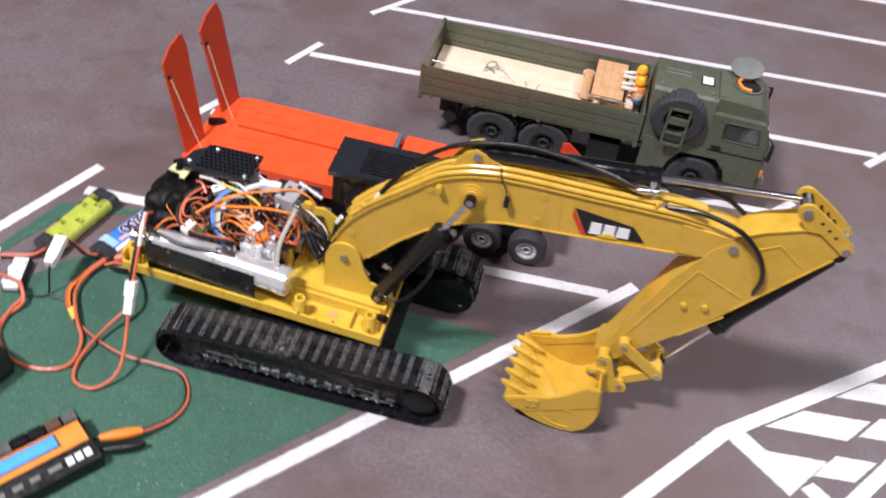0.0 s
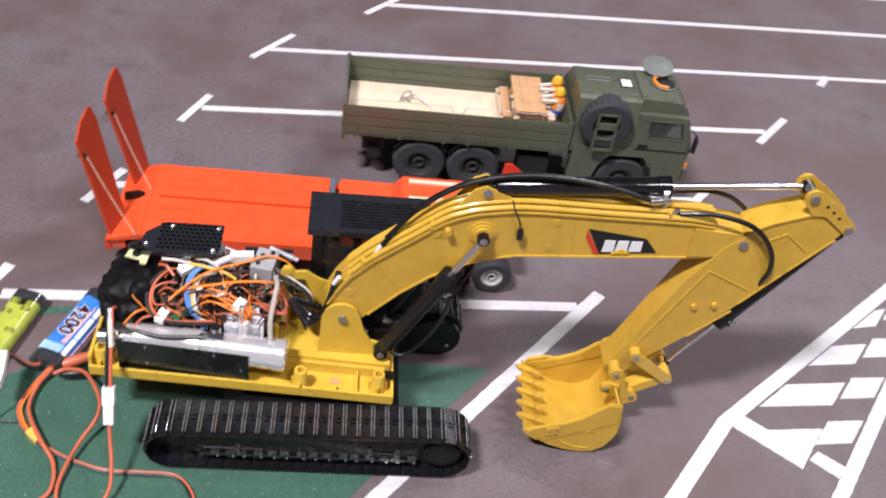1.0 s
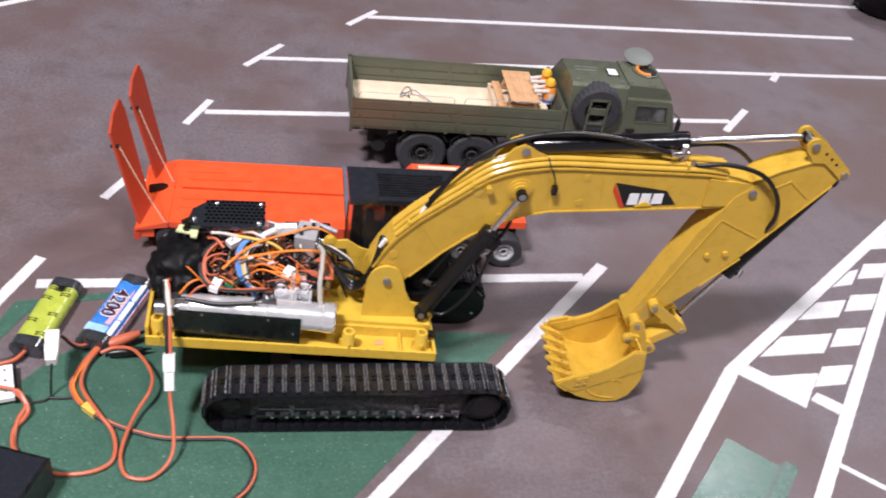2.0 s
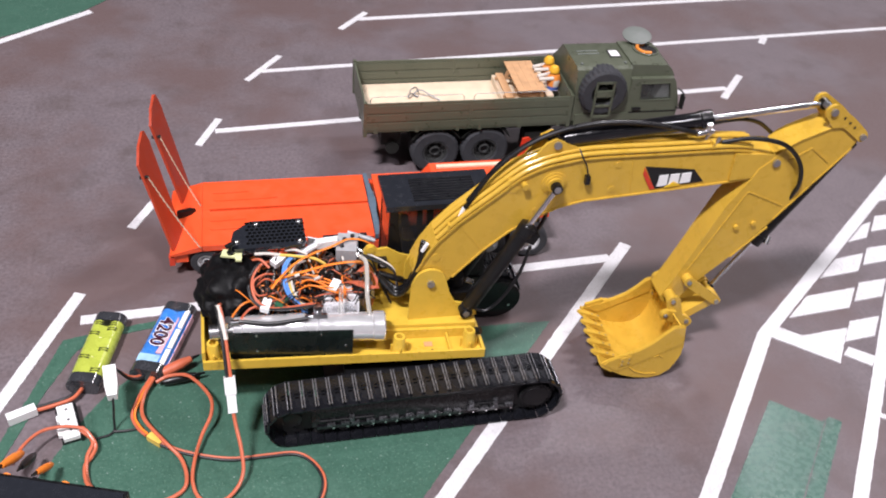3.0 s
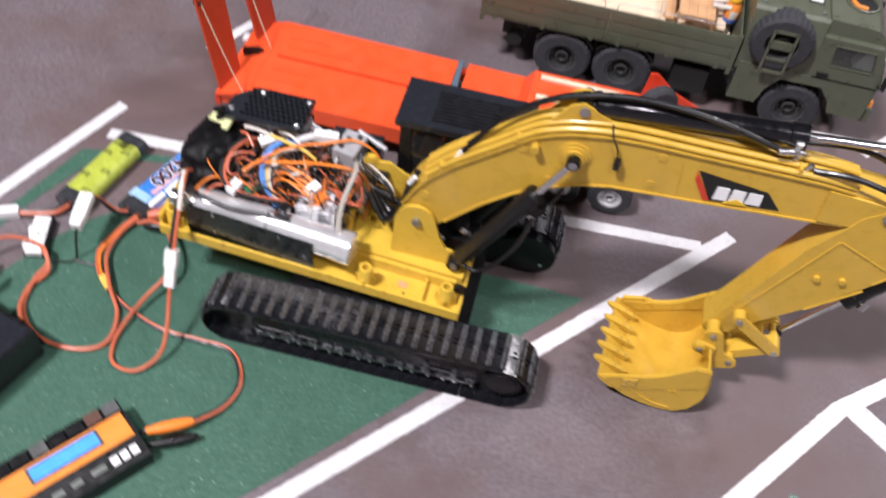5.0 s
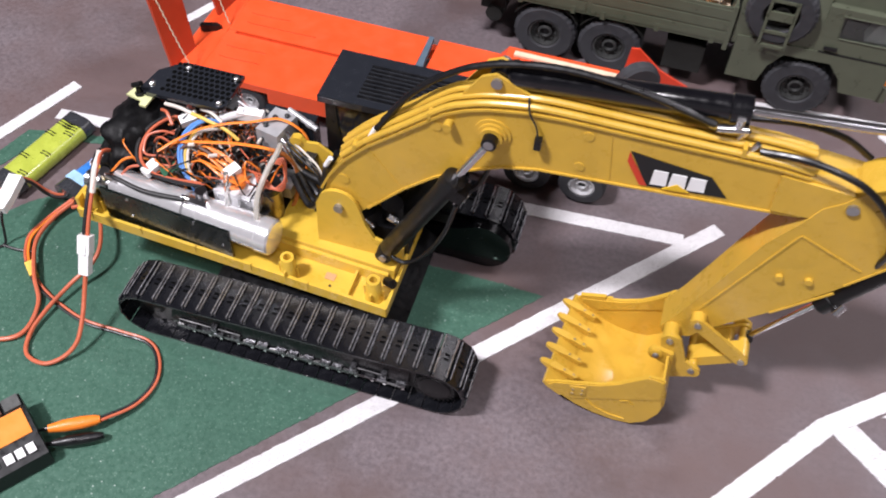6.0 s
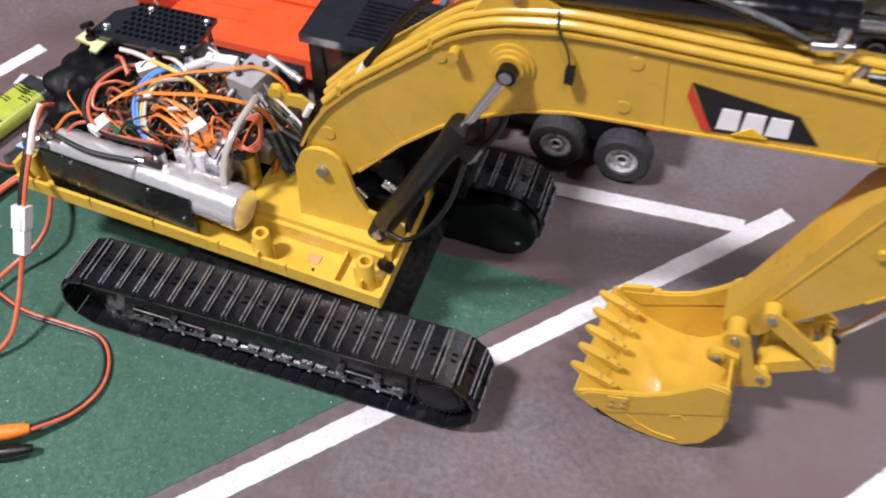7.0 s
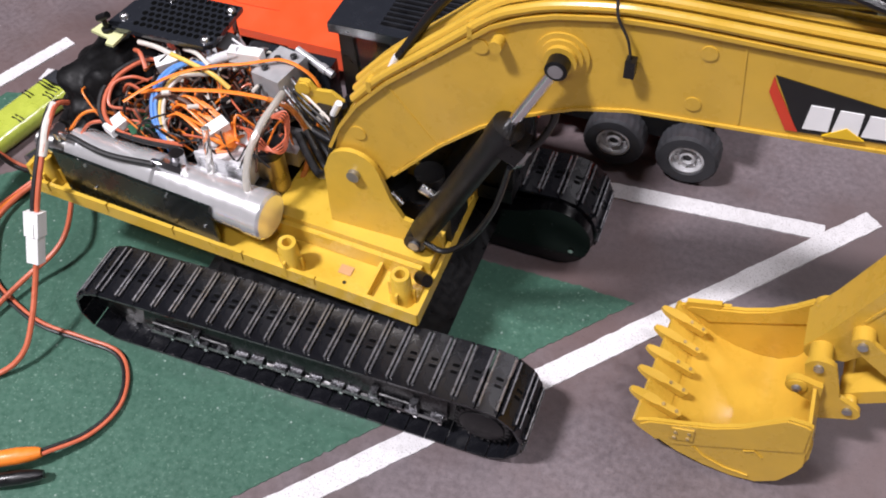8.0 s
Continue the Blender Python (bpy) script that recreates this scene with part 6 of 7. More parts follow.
for x0, x1 in ((0.018, 0.180), (0.198, 0.352)):
    b = bm_new()
    hose(b, [(x0, -HW + 0.006, BT - 0.018), (x0, -HW + 0.006, BT + 0.004), (x0 + 0.004, -HW + 0.006, BT + 0.009), (x1 - 0.004, -HW + 0.006, BT + 0.009), (x1, -HW + 0.006, BT + 0.004), (x1, -HW + 0.006, BT - 0.018)], 0.0006, 6, 0)
    part("bed_rail", b, GREY_METAL, bed, "thin grey wire rail")
# cab
CX0, CX1 = 0.3790, 0.4800
bm = bm_new()
prism(bm, [(-HW + 0.002, 0.098), (-HW, 0.150), (-HW + 0.004, 0.1760), (-HW + 0.009, 0.1960), (-HW + 0.014, 0.2000), (0.0240, 0.2000), (0.0300, 0.1960), (0.0480, 0.1760), (HW, 0.150), (HW - 0.002, 0.098)],
      CX0, CX1, "x", 0.003)
cab = part("cab_rear", bm, OLIVE, TK, "olive rear half of the cab with a flat roof")
WIN = [(0.5020, 0.1370), (0.5620, 0.1370), (0.5545, 0.1700), (0.4990, 0.1700)]  # side window opening
bm = bm_new()
prism(bm, [(0.4800, 0.100), (0.5780, 0.100), (0.5800, 0.122), (0.5680, 0.1680), (0.5600, 0.1790), (0.4800, 0.1800)], -HW + 0.030, 0.0360, "y", 0.004)
prism(bm, [(0.4800, 0.100), (0.5780, 0.100), (0.5800, 0.122), (0.5740, 0.1480), (0.4800, 0.1500)], 0.0340, HW, "y", 0.004)
prism(bm, [(0.4800, 0.100), (0.5780, 0.100), (0.5800, 0.122), (0.5761, 0.1370), (0.4800, 0.1370)], -HW, -HW + 0.0300, "y", 0.002)
prism(bm, [(0.4800, 0.1700), (0.5660, 0.1700), (0.5600, 0.1790), (0.4800, 0.1800)], -HW, -HW + 0.0300, "y", 0.002)
prism(bm, [(0.4800, 0.1365), WIN[0][:1] + (0.1365,), WIN[3][:1] + (0.1705,), (0.4800, 0.1705)], -HW, -HW + 0.0300, "y")
prism(bm, [WIN[1][:1] + (0.1365,), (0.5762, 0.1365), (0.5655, 0.1705), WIN[2][:1] + (0.1705,)], -HW, -HW + 0.0050, "y")
front = part("cab_front", bm, OLIVE, TK, "olive front half of the cab with doors")
# Black panel paints the shade of the cab's inside; the body behind is solid.
b = bm_new()
box(b, (0.5000, -HW + 0.0270, 0.1372), (0.5640, -HW + 0.0296, 0.1698))
part("cab_lining", b, INK_BLACK, front, "black panel standing in for the shaded cab inside")
b = bm_new()
box(b, (0.5060, -HW + 0.0120, 0.1372), (0.5200, -HW + 0.0260, 0.1620), 0.003)
part("driver_seat", b, OLIVE_DARK, front, "dark driver's seat")
# Pale grey block stands in for windscreen light seen through the side window.
b = bm_new()
prism(b, [(0.5330, 0.1372), (0.5600, 0.1372), (0.5545, 0.1660), (0.5420, 0.1620)], -HW + 0.0060, -HW + 0.0262, "y", 0.001)
part("dashboard", b, RIM_SILVER, front, "pale block standing in for light through the windscreen")
bm = bm_new()
prism(bm, [(0.4800, 0.1780), (0.5640, 0.1780), (0.5560, 0.1920), (0.5460, 0.2000), (0.4860, 0.2030), (0.4800, 0.2030)], -HW + 0.010, 0.0240, "y", 0.003)
part("roof_hump", bm, OLIVE, TK, "raised olive roof section round the hatch")
for side in (-1, 1):
    y = side * (HW + 0.0006)
    if side < 0:
        b = bm_new()
        prism(b, WIN, -HW + 0.0016, -HW + 0.0024, "y")
        w = part("door_window", b, TRUCK_GLASS, front, "dark side window")
        b = bm_new()
        for pa, pb in zip(WIN, WIN[1:] + WIN[:1]):
            rod(b, (pa[0], y, pa[1]), (pb[0], y, pb[1]), 0.0009, 8)
        part("window_frame", b, OLIVE, w)
    b = bm_new()
    box(b, (0.4860, y - 0.0008, 0.1120), (0.5760, y + 0.0008, 0.1140), 0.0004)
    part("door_trim", b, OLIVE_DARK, front)
    b = bm_new()
    inner, skin = sorted((side * (HW - 0.014), side * (HW + 0.0008)))
    prism(b, [(0.3850, 0.0460), (0.4260, 0.0460), (0.4330, 0.0740), (0.4480, 0.0960), (0.5060, 0.0970), (0.5230, 0.0760), (0.5290, 0.0560), (0.5770, 0.0560), (0.5782, 0.1120), (0.3850, 0.1120)], inner, skin, "y", 0.0012)
    part("lower_panel", b, OLIVE, TK, "olive lower cab panel with an angular wheel arch")
    # Near-black block added as the shade inside the wheel arch.
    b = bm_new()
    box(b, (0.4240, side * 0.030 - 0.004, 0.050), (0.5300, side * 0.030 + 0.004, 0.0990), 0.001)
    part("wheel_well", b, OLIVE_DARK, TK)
    b = bm_new()
    box(b, (0.4900, side * (HW + 0.0030) - 0.0012, 0.1195), (0.5060, side * (HW + 0.0030) + 0.0012, 0.1235), 0.0008)
    part("door_handle", b, INK_BLACK, front, "dark door handle")
    b = bm_new()
    hose(b, [(0.574, side * (HW - 0.004), 0.120), (0.580, side * (HW + 0.008), 0.122), (0.581, side * (HW + 0.010), 0.150), (0.572, side * (HW - 0.002), 0.158)], 0.0014, 6, 4)
    mirror = part("mirror_arm", b, BLACK, TK)
    b = bm_new()
    box(b, (0.5780, side * (HW + 0.010) - 0.006, 0.124), (0.5815, side * (HW + 0.010) + 0.006, 0.150), 0.0008)
    part("mirror", b, BLACK, mirror, "black wing mirror")
b = bm_new()
prism(b, [(-HW + 0.008, 0.1320), (0.0300, 0.1320), (0.0280, 0.1640), (-HW + 0.012, 0.1640)], 0.0, 0.0012, "x", 0, pose(0.5760, 0, 0.0, 0, 0, 0) @ pose(0.002, 0, 0.131, 0, -16, 0) @ pose(0, 0, -0.131))
part("windscreen", b, TRUCK_GLASS, front, "dark windscreen")
b = bm_new()
box(b, (0.577, -HW + 0.004, 0.050), (0.589, HW - 0.004, 0.074), 0.002)
bumper = part("bumper", b, OLIVE, TK, "olive front bumper")
for y in (-0.055, 0.055):
    b = bm_new()
    rod(b, (0.588, y, 0.062), (0.5915, y, 0.062), 0.0075, 16)
    part("headlamp", b, WHITE, bumper, "round headlamp")
    b = bm_new()
    box(b, (0.578, y * 1.26 - 0.003, 0.080), (0.584, y * 1.26 + 0.003, 0.090), 0.001)
    part("indicator", b, CHARGER_ORANGE, bumper, "small orange indicator")
# roof: two pale slots, a pale tile, a round open hatch with its lid
for y in (-0.016, -0.006):
    b = bm_new()
    box(b, (0.394, y, 0.1998), (0.434, y + 0.0030, 0.2008), 0.0003)
    part("roof_slot", b, OLIVE_LIGHT, cab, "pale roof slot")
b = bm_new()
box(b, (0.450, -0.030, 0.1998), (0.471, -0.005, 0.2012), 0.0004)
frame_ = part("roof_tile", b, INK_BLACK, cab, "small roof panel with a dark frame")
b = bm_new()
box(b, (0.4522, -0.0280, 0.2010), (0.4688, -0.0075, 0.2018), 0.0003)
part("tile_face", b, WHITE, frame_, "pale face of the roof panel")
b = bm_new()
lathe(b, (0.524, -0.008, 0.1995), (0.05, 0, 1), [(0.0240, 0), (0.0240, 0.0040), (0.0210, 0.0045), (0.0200, 0.0020), (0.0, 0.0015)], 32)
ring = part("hatch_ring", b, OLIVE, TK, "round open roof hatch")
b = bm_new()
lathe(b, (0.524, -0.008, 0.2020), (0.05, 0, 1), [(0.0200, 0), (0.0, 0.0006)], 32)
part("hatch_inside", b, INK_BLACK, ring)
b = bm_new()
hose(b, [(0.5270, 0.0095, 0.2035), (0.5150, 0.0060, 0.2040), (0.5085, -0.0060, 0.2045), (0.5150, -0.0210, 0.2040), (0.5290, -0.0240, 0.2035)], 0.0030, 10)
part("seat_cover", b, CHARGER_ORANGE, ring, "orange seat edge seen in the hatch")
b = bm_new()
lathe(b, (0.5190, 0.028, 0.2100), (-0.06, -0.16, 1.0), [(0.024, 0), (0.0260, 0.001), (0.0265, 0.0025), (0.024, 0.0036), (0.0, 0.0042)], 32)
part("hatch_lid", b, OLIVE_LIGHT, TK, "grey-green round hatch lid swung open")
b = bm_new()
box(b, (0.510, 0.016, 0.198), (0.528, 0.034, 0.2090), 0.001)
part("lid_hinge", b, OLIVE, TK)
for x, y in ((0.390, -0.052), (0.470, -0.052)):
    b = bm_new()
    rod(b, (x, y, 0.197), (x, y, 0.203), 0.0026, 10)
    part("lifting_eye", b, OLIVE_LIGHT, cab)
# spare wheel in its bracket behind the door
wheel(TK, (big[0], wheel_meshes(0.0440, 0.034, 0.0235, RUBBER, OLIVE_DARK)[1]), 0.4270, -HW + 0.004, 0.1600, False, "spare wheel upright in its bracket")
b = bm_new()
for x in (0.4110, 0.4430):
    box(b, (x - 0.0018, -HW - 0.0145, 0.112), (x + 0.0018, -HW - 0.0110, 0.184), 0.0006)
for z, hgt in ((0.112, 0.004), (0.134, 0.004), (0.154, 0.012), (0.180, 0.004)):
    box(b, (0.4110, -HW - 0.0145, z), (0.4430, -HW - 0.0110, z + hgt), 0.0006)
part("ladder", b, OLIVE, TK, "olive ladder bracket over the spare wheel")
# load in the bed
for name, x0, x1, y0, y1, z0, z1, m_, lab in (("packing_board", 0.264, 0.284, -0.030, 0.066, 0.1045, 0.1180, PLY, "pale wooden board across the bed"),):
    b = bm_new()
    box(b, (x0, y0, z0), (x1, y1, z1), 0.0008)
    tagged(part(name, b, m_), lab, "board").matrix_world = TK.matrix_world
TB = thing("picnic_table", TK.matrix_world @ pose(0.3110, 0.0130, 0.1046), "small brown wooden picnic table standing on the truck bed", "model table")
b = bm_new()
for k in range(4):
    box(b, (-0.026 + k * 0.0130, -0.054, 0.038), (-0.0133 + k * 0.0130, 0.054, 0.0405), 0.0003)
part("tabletop", b, WOOD, TB, "brown plank tabletop")
for x in (-0.036, 0.038):
    b = bm_new()
    box(b, (x - 0.007, -0.044, 0.020), (x + 0.007, 0.044, 0.0225), 0.0005)
    part("bench", b, PLY if x > 0 else WOOD, TB)
for y in (-0.032, 0.032):
    b = bm_new()
    prism(b, [(-0.022, 0.038), (-0.016, 0.038), (-0.030, 0.0), (-0.036, 0.0)], y - 0.002, y + 0.002, "y")
    prism(b, [(0.016, 0.038), (0.022, 0.038), (0.036, 0.0), (0.030, 0.0)], y - 0.002, y + 0.002, "y")
    box(b, (-0.046, y - 0.0022, 0.0165), (0.046, y + 0.0022, 0.0202))
    part("trestle", b, WOOD, TB)
for y, mb in ((-0.018, DOLL_BLUE), (0.016, DOLL_BLUE)):
    b = bm_new()
    lathe(b, (0.050, y, 0.0225), (0, 0, 1), [(0.010, 0), (0.012, 0.008), (0.013, 0.022), (0.009, 0.030), (0.004, 0.032)], 14)
    lathe(b, (0.048, y, 0.0535), (0, 0, 1), [(0.006, 0), (0.0095, 0.004), (0.0095, 0.009), (0.006, 0.014), (0, 0.015)], 14)
    for dy in (-0.009, 0.009):
        rod(b, (0.046, y + dy, 0.048), (0.020, y + dy * 0.6, 0.045), 0.0035, 8)
    o = part("toy_figure", b, DOLL_YELLOW)
    for m_ in (CHARGER_ORANGE, WIRE_PALE, DOLL_BLUE):
        o.data.materials.append(m_)
    for f in o.data.polygons:
        c_ = f.center
        f.material_index = 0 if c_.z > 0.0545 else 2 if c_.x < 0.0370 or abs(c_.y - y) > 0.0115 else 1 if c_.z > 0.034 else 3
    o.matrix_world = TB.matrix_world
    tagged(o, "toy figure in yellow cap and orange vest at the table", "toy figure", "toy figures at the table")
b = bm_new()
for pts in ([(0.108, 0.020, 0.1105), (0.122, 0.024, 0.116), (0.138, 0.012, 0.112), (0.154, 0.000, 0.1075)], [(0.098, 0.012, 0.1075), (0.104, 0.020, 0.120), (0.114, 0.026, 0.120), (0.120, 0.028, 0.1075)], [(0.100, 0.024, 0.1075), (0.108, 0.018, 0.112), (0.116, 0.014, 0.1075)]):
    hose(b, pts, 0.0014, 8)
o = part("tow_shackle", b, GREY_METAL)
o.matrix_world = TK.matrix_world
tagged(o, "grey metal tow fitting lying on the bed floor", "fitting")


# ---- batteries, charger and leads on the floor ----
def battery(name, far_end, near_end, width, wrap, cap, label):
    far, near = Vector((*far_end, 0)), Vector((*near_end, 0))
    d = near - far
    ob = thing(name, pose(far.x, far.y, 0, 0, 0, math.degrees(math.atan2(d.y, d.x))), label, "battery pack", "battery packs")
    L, h, w = d.length, 0.0235, width
    r = h / 2

    def section(grow=0.0, flat=0.0):
        pts = []
        for i in range(13):
            a = radians(-90 + 180 * i / 12)
            pts.append((w / 2 - r + (r + grow) * math.cos(a), r + (r + grow) * math.sin(a)))
        if not flat:
            pts.append((0.0, h - 0.0042 + grow))
        for i in range(13):
            a = radians(90 + 180 * i / 12)
            pts.append((-w / 2 + r + (r + grow) * math.cos(a), r + (r + grow) * math.sin(a)))
        return pts

    b = bm_new()
    prism(b, section(), 0.016, L - 0.017, "x")
    body = part("wrap", b, wrap, ob, "", 60)
    for x0, x1 in ((0.0, 0.016), (L - 0.017, L)):
        b = bm_new()
        prism(b, section(0.0006, 1.0), x0, x1, "x", 0.0015)
        part("end_cap", b, cap, ob, "black plastic end cap", 60)
    for k in range(1, 3):
        b = bm_new()
        x = 0.012 + (L - 0.025) * k / 3
        prism(b, section(0.0003), x - 0.0006, x + 0.0006, "x")
        part("cell_groove", b, wrap, body)
    return ob, L, h


YB, L, h = battery("battery_pack", (-0.4995, 0.9530), (-0.5340, 0.8240), 0.043, LIME, CAP_GREY, "lime-green shrink-wrapped battery pack with black end caps")
for y in (-0.0105, 0.0105):
    for x in ((0.040, 0.044, 0.085, 0.089) if y < 0 else (0.030, 0.034, 0.070, 0.074, 0.108, 0.112)):
        b = bm_new()
        box(b, (x - 0.0005, y - 0.0062, h - 0.0030), (x + 0.0005, y + 0.0062, h + 0.0002))
        part("print_bar", b, INK_BLACK, YB, "thin dark print stripe")
for x in (0.0165, 0.0205, 0.0245):
    b = bm_new()
    box(b, (x - 0.0006, -0.0145, h - 0.0030), (x + 0.0006, 0.0145, h + 0.0002))
    part("print_bar", b, INK_BLACK, YB, "thin dark print stripe")
BB_, L, h = battery("battery_pack", (-0.4035, 0.9585), (-0.4530, 0.8310), 0.046, BATTERY_BLUE, CAP_GREY, "blue shrink-wrapped battery pack marked 4200")
for x0, x1 in ((0.014, 0.050), (0.053, 0.090), (0.093, L - 0.016)):
    b = bm_new()
    box(b, (x0, 0.0125, h - 0.0052), (x1, 0.0195, h - 0.0002), 0.0006)
    part("pale_band", b, INK_WHITE, BB_, "white band along the pack")
    b = bm_new()
    box(b, (x0, 0.0205, 0.005), (x1, 0.0232, 0.0165))
    part("side_band", b, BAND_PINK, BB_, "pale pinkish band on the pack's side")
b = bm_new()
box(b, (L - 0.030, -0.0190, h - 0.0022), (L - 0.016, 0.0100, h + 0.0003), 0.0003)
part("pale_band", b, PALE_BLUE, BB_, "pale blue band across the pack's end")
b = bm_new()
prism(b, [(0.030, 0.0085), (L - 0.034, 0.0015), (L - 0.034, 0.0090), (0.036, 0.0100)], h - 0.0022, h + 0.0004, "z")
part("pink_flash", b, BAND_PINK, BB_, "pale pink flash beside the number")
writing("number", "4200", 0.0275, pose(L / 2 - 0.006, -0.0045, h + 0.0012), INK_WINE, BB_, 0.0003, 0.0006)
writing("number_edge", "4200", 0.0275, pose(L / 2 - 0.006, -0.0045, h + 0.0005), INK_WHITE, BB_, 0.0003, 0.0016)


def lead(points, r, material, name, label, category="cable"):
    b_ = bm_new()
    hose(b_, points, r, 8, 6)
    return tagged(part(name, b_, material), label, category)


def pair(points, r, mats, name, label):
    """Two wires side by side, one thing."""
    holder = thing(name, pose(*points[0][:2], 0), label, "cable")
    inv = holder.matrix_world.inverted()
    pts = [Vector(p) for p in points]
    for side, m_ in zip((-1, 1), mats):
        out = []
        for i, p in enumerate(pts):
            d = pts[min(i + 1, len(pts) - 1)] - pts[max(i - 1, 0)]
            s_ = Vector((-d.y, d.x, 0)).normalized() * r * 0.95 * side
            out.append(inv @ (p + s_))
        b_ = bm_new()
        hose(b_, out, r, 8, 6)
        part("wire", b_, m_, holder)
    return holder


# from the clips at the deck to the tan connector
pair([(-0.445, 0.829, 0.012), (-0.462, 0.800, 0.006), (-0.470, 0.771, 0.005), (-0.463, 0.749, 0.005), (-0.453, 0.734, 0.006)], 0.0018, (WIRE_RED, WIRE_ORANGE), "charging_lead", "orange twin lead from the clips to the tan connector")
b = bm_new()
box(b, (-0.011, -0.0045, 0.001), (0.011, 0.0045, 0.0095), 0.0015, pose(-0.4425, 0.7250, 0, 0, 0, -44))
tagged(part("connector", b, WIRE_YELLOW), "tan plastic connector joining two leads", "connector")
pair([(-0.436, 0.716, 0.006), (-0.403, 0.697, 0.004), (-0.354, 0.679, 0.004), (-0.306, 0.676, 0.004), (-0.271, 0.673, 0.004), (-0.251, 0.655, 0.004), (-0.242, 0.627, 0.005), (-0.250, 0.597, 0.008), (-0.272, 0.570, 0.014)], 0.0017,
     (WIRE_BLACK, WIRE_RED), "charging_lead", "red and black twin lead lying in a bow on the floor")
# the long orange loop to the white block
lead([(-0.443, 0.826, 0.012), (-0.456, 0.800, 0.008), (-0.457, 0.762, 0.009), (-0.432, 0.716, 0.012), (-0.412, 0.688, 0.007), (-0.406, 0.657, 0.005), (-0.414, 0.638, 0.005), (-0.441, 0.629, 0.004), (-0.477, 0.632, 0.004),
      (-0.505, 0.648, 0.004), (-0.522, 0.674, 0.005), (-0.524, 0.708, 0.008), (-0.517, 0.729, 0.013), (-0.532, 0.748, 0.016)], 0.0026, WIRE_RED, "power_lead", "salmon-orange lead looped on the floor")
# the loop up to the white plug at the deck
lead([(-0.440, 0.818, 0.012), (-0.422, 0.821, 0.018), (-0.396, 0.808, 0.026), (-0.372, 0.768, 0.028), (-0.371, 0.742, 0.022), (-0.385, 0.714, 0.014), (-0.396, 0.678, 0.009), (-0.399, 0.648, 0.006), (-0.390, 0.623, 0.005),
      (-0.366, 0.617, 0.005), (-0.348, 0.629, 0.008), (-0.338, 0.646, 0.018), (-0.338, 0.668, 0.036), (-0.3415, 0.688, 0.053), (-0.3434, 0.7025, 0.068)], 0.0024, WIRE_RED, "power_lead", "salmon-orange lead rising from the floor to a white plug")
PL = thing("white_plug", pose(-0.3439, 0.7125, 0.0848, 59, 0, 1), "white two-part plug hanging beside the excavator deck", "plug")
b = bm_new()
box(b, (-0.0056, -0.022, -0.0048), (0.0056, 0.002, 0.0048), 0.0012)
part("plug_half", b, WHITE, PL)
b = bm_new()
box(b, (-0.0068, 0.002, -0.0056), (0.0068, 0.023, 0.0056), 0.0012)
half = part("plug_half", b, WHITE, PL)
b = bm_new()
box(b, (-0.0030, 0.002, 0.0052), (0.0030, 0.014, 0.0064), 0.0006)
part("latch", b, WHITE, half)
pair([(-0.3443, 0.722, 0.101), (-0.345, 0.736, 0.118), (-0.346, 0.758, 0.140), (-0.348, 0.782, 0.156), (-0.350, 0.796, 0.158), (-0.348, 0.808, 0.150)], 0.0022, (WIRE_RED, WIRE_BLACK), "deck_lead", "red and black lead from the white plug onto the deck")
b = bm_new()
hose(b, [(-0.3440, 0.756, 0.1370), (-0.3470, 0.776, 0.1530), (-0.3500, 0.795, 0.1590)], 0.0033, 10)
tagged(part("cable_sleeve", b, WIRE_PALE), "pale grey sleeve round the deck lead", "cable sleeve")


def clip(name, a, b_, material, label, r=0.0055):
    a, c = Vector(a), Vector(b_)
    ob = thing(name, pose(a.x, a.y, 0), label, "crocodile clip")
    inv = ob.matrix_world.inverted()
    d = (c - a).normalized()
    Lc = (c - a).length
    g = bm_new()
    lathe(g, inv @ a, d, [(r * 0.55, 0), (r * 0.8, Lc * 0.1), (r, Lc * 0.35), (r * 0.95, Lc * 0.7), (r * 0.6, Lc)], 14)
    part("cover", g, material, ob)
    g = bm_new()
    e = inv @ c
    for s_ in (-1, 1):
        rod(g, e + Vector((0, 0, 0.0016 * s_)), e + d * 0.012 + Vector((0, 0, 0.0006 * s_)), 0.0016, 8, 0.0009)
    part("jaw", g, BLACK, ob, "dark metal jaws")


clip("crocodile_clip", (-0.440, 0.829, 0.012), (-0.393, 0.848, 0.018), WIRE_RED, "salmon-orange insulated crocodile clip by the deck corner", 0.0075)
clip("crocodile_clip", (-0.432, 0.818, 0.010), (-0.388, 0.823, 0.012), BLACK, "black insulated crocodile clip by the deck corner", 0.0060)
clip("charger_plug", (-0.272, 0.570, 0.014), (-0.316, 0.545, 0.016), WIRE_ORANGE, "orange plug in the side of the charger", 0.0068)
clip("charger_plug", (-0.262, 0.556, 0.010), (-0.306, 0.533, 0.012), BLACK, "black plug in the side of the charger", 0.0058)
# battery leads
pair([(-0.535, 0.829, 0.010), (-0.547, 0.812, 0.009), (-0.568, 0.805, 0.008), (-0.592, 0.799, 0.008)], 0.0026, (WIRE_BLACK, WIRE_RED), "battery_lead", "short red and black lead of the lime battery")
b = bm_new()
box(b, (-0.018, -0.0062, 0.002), (0.018, 0.0062, 0.0135), 0.0014, pose(-0.607, 0.7935, 0, 0, 0, 22))
tagged(part("battery_plug", b, WHITE), "white plug on the lime battery's lead", "plug")
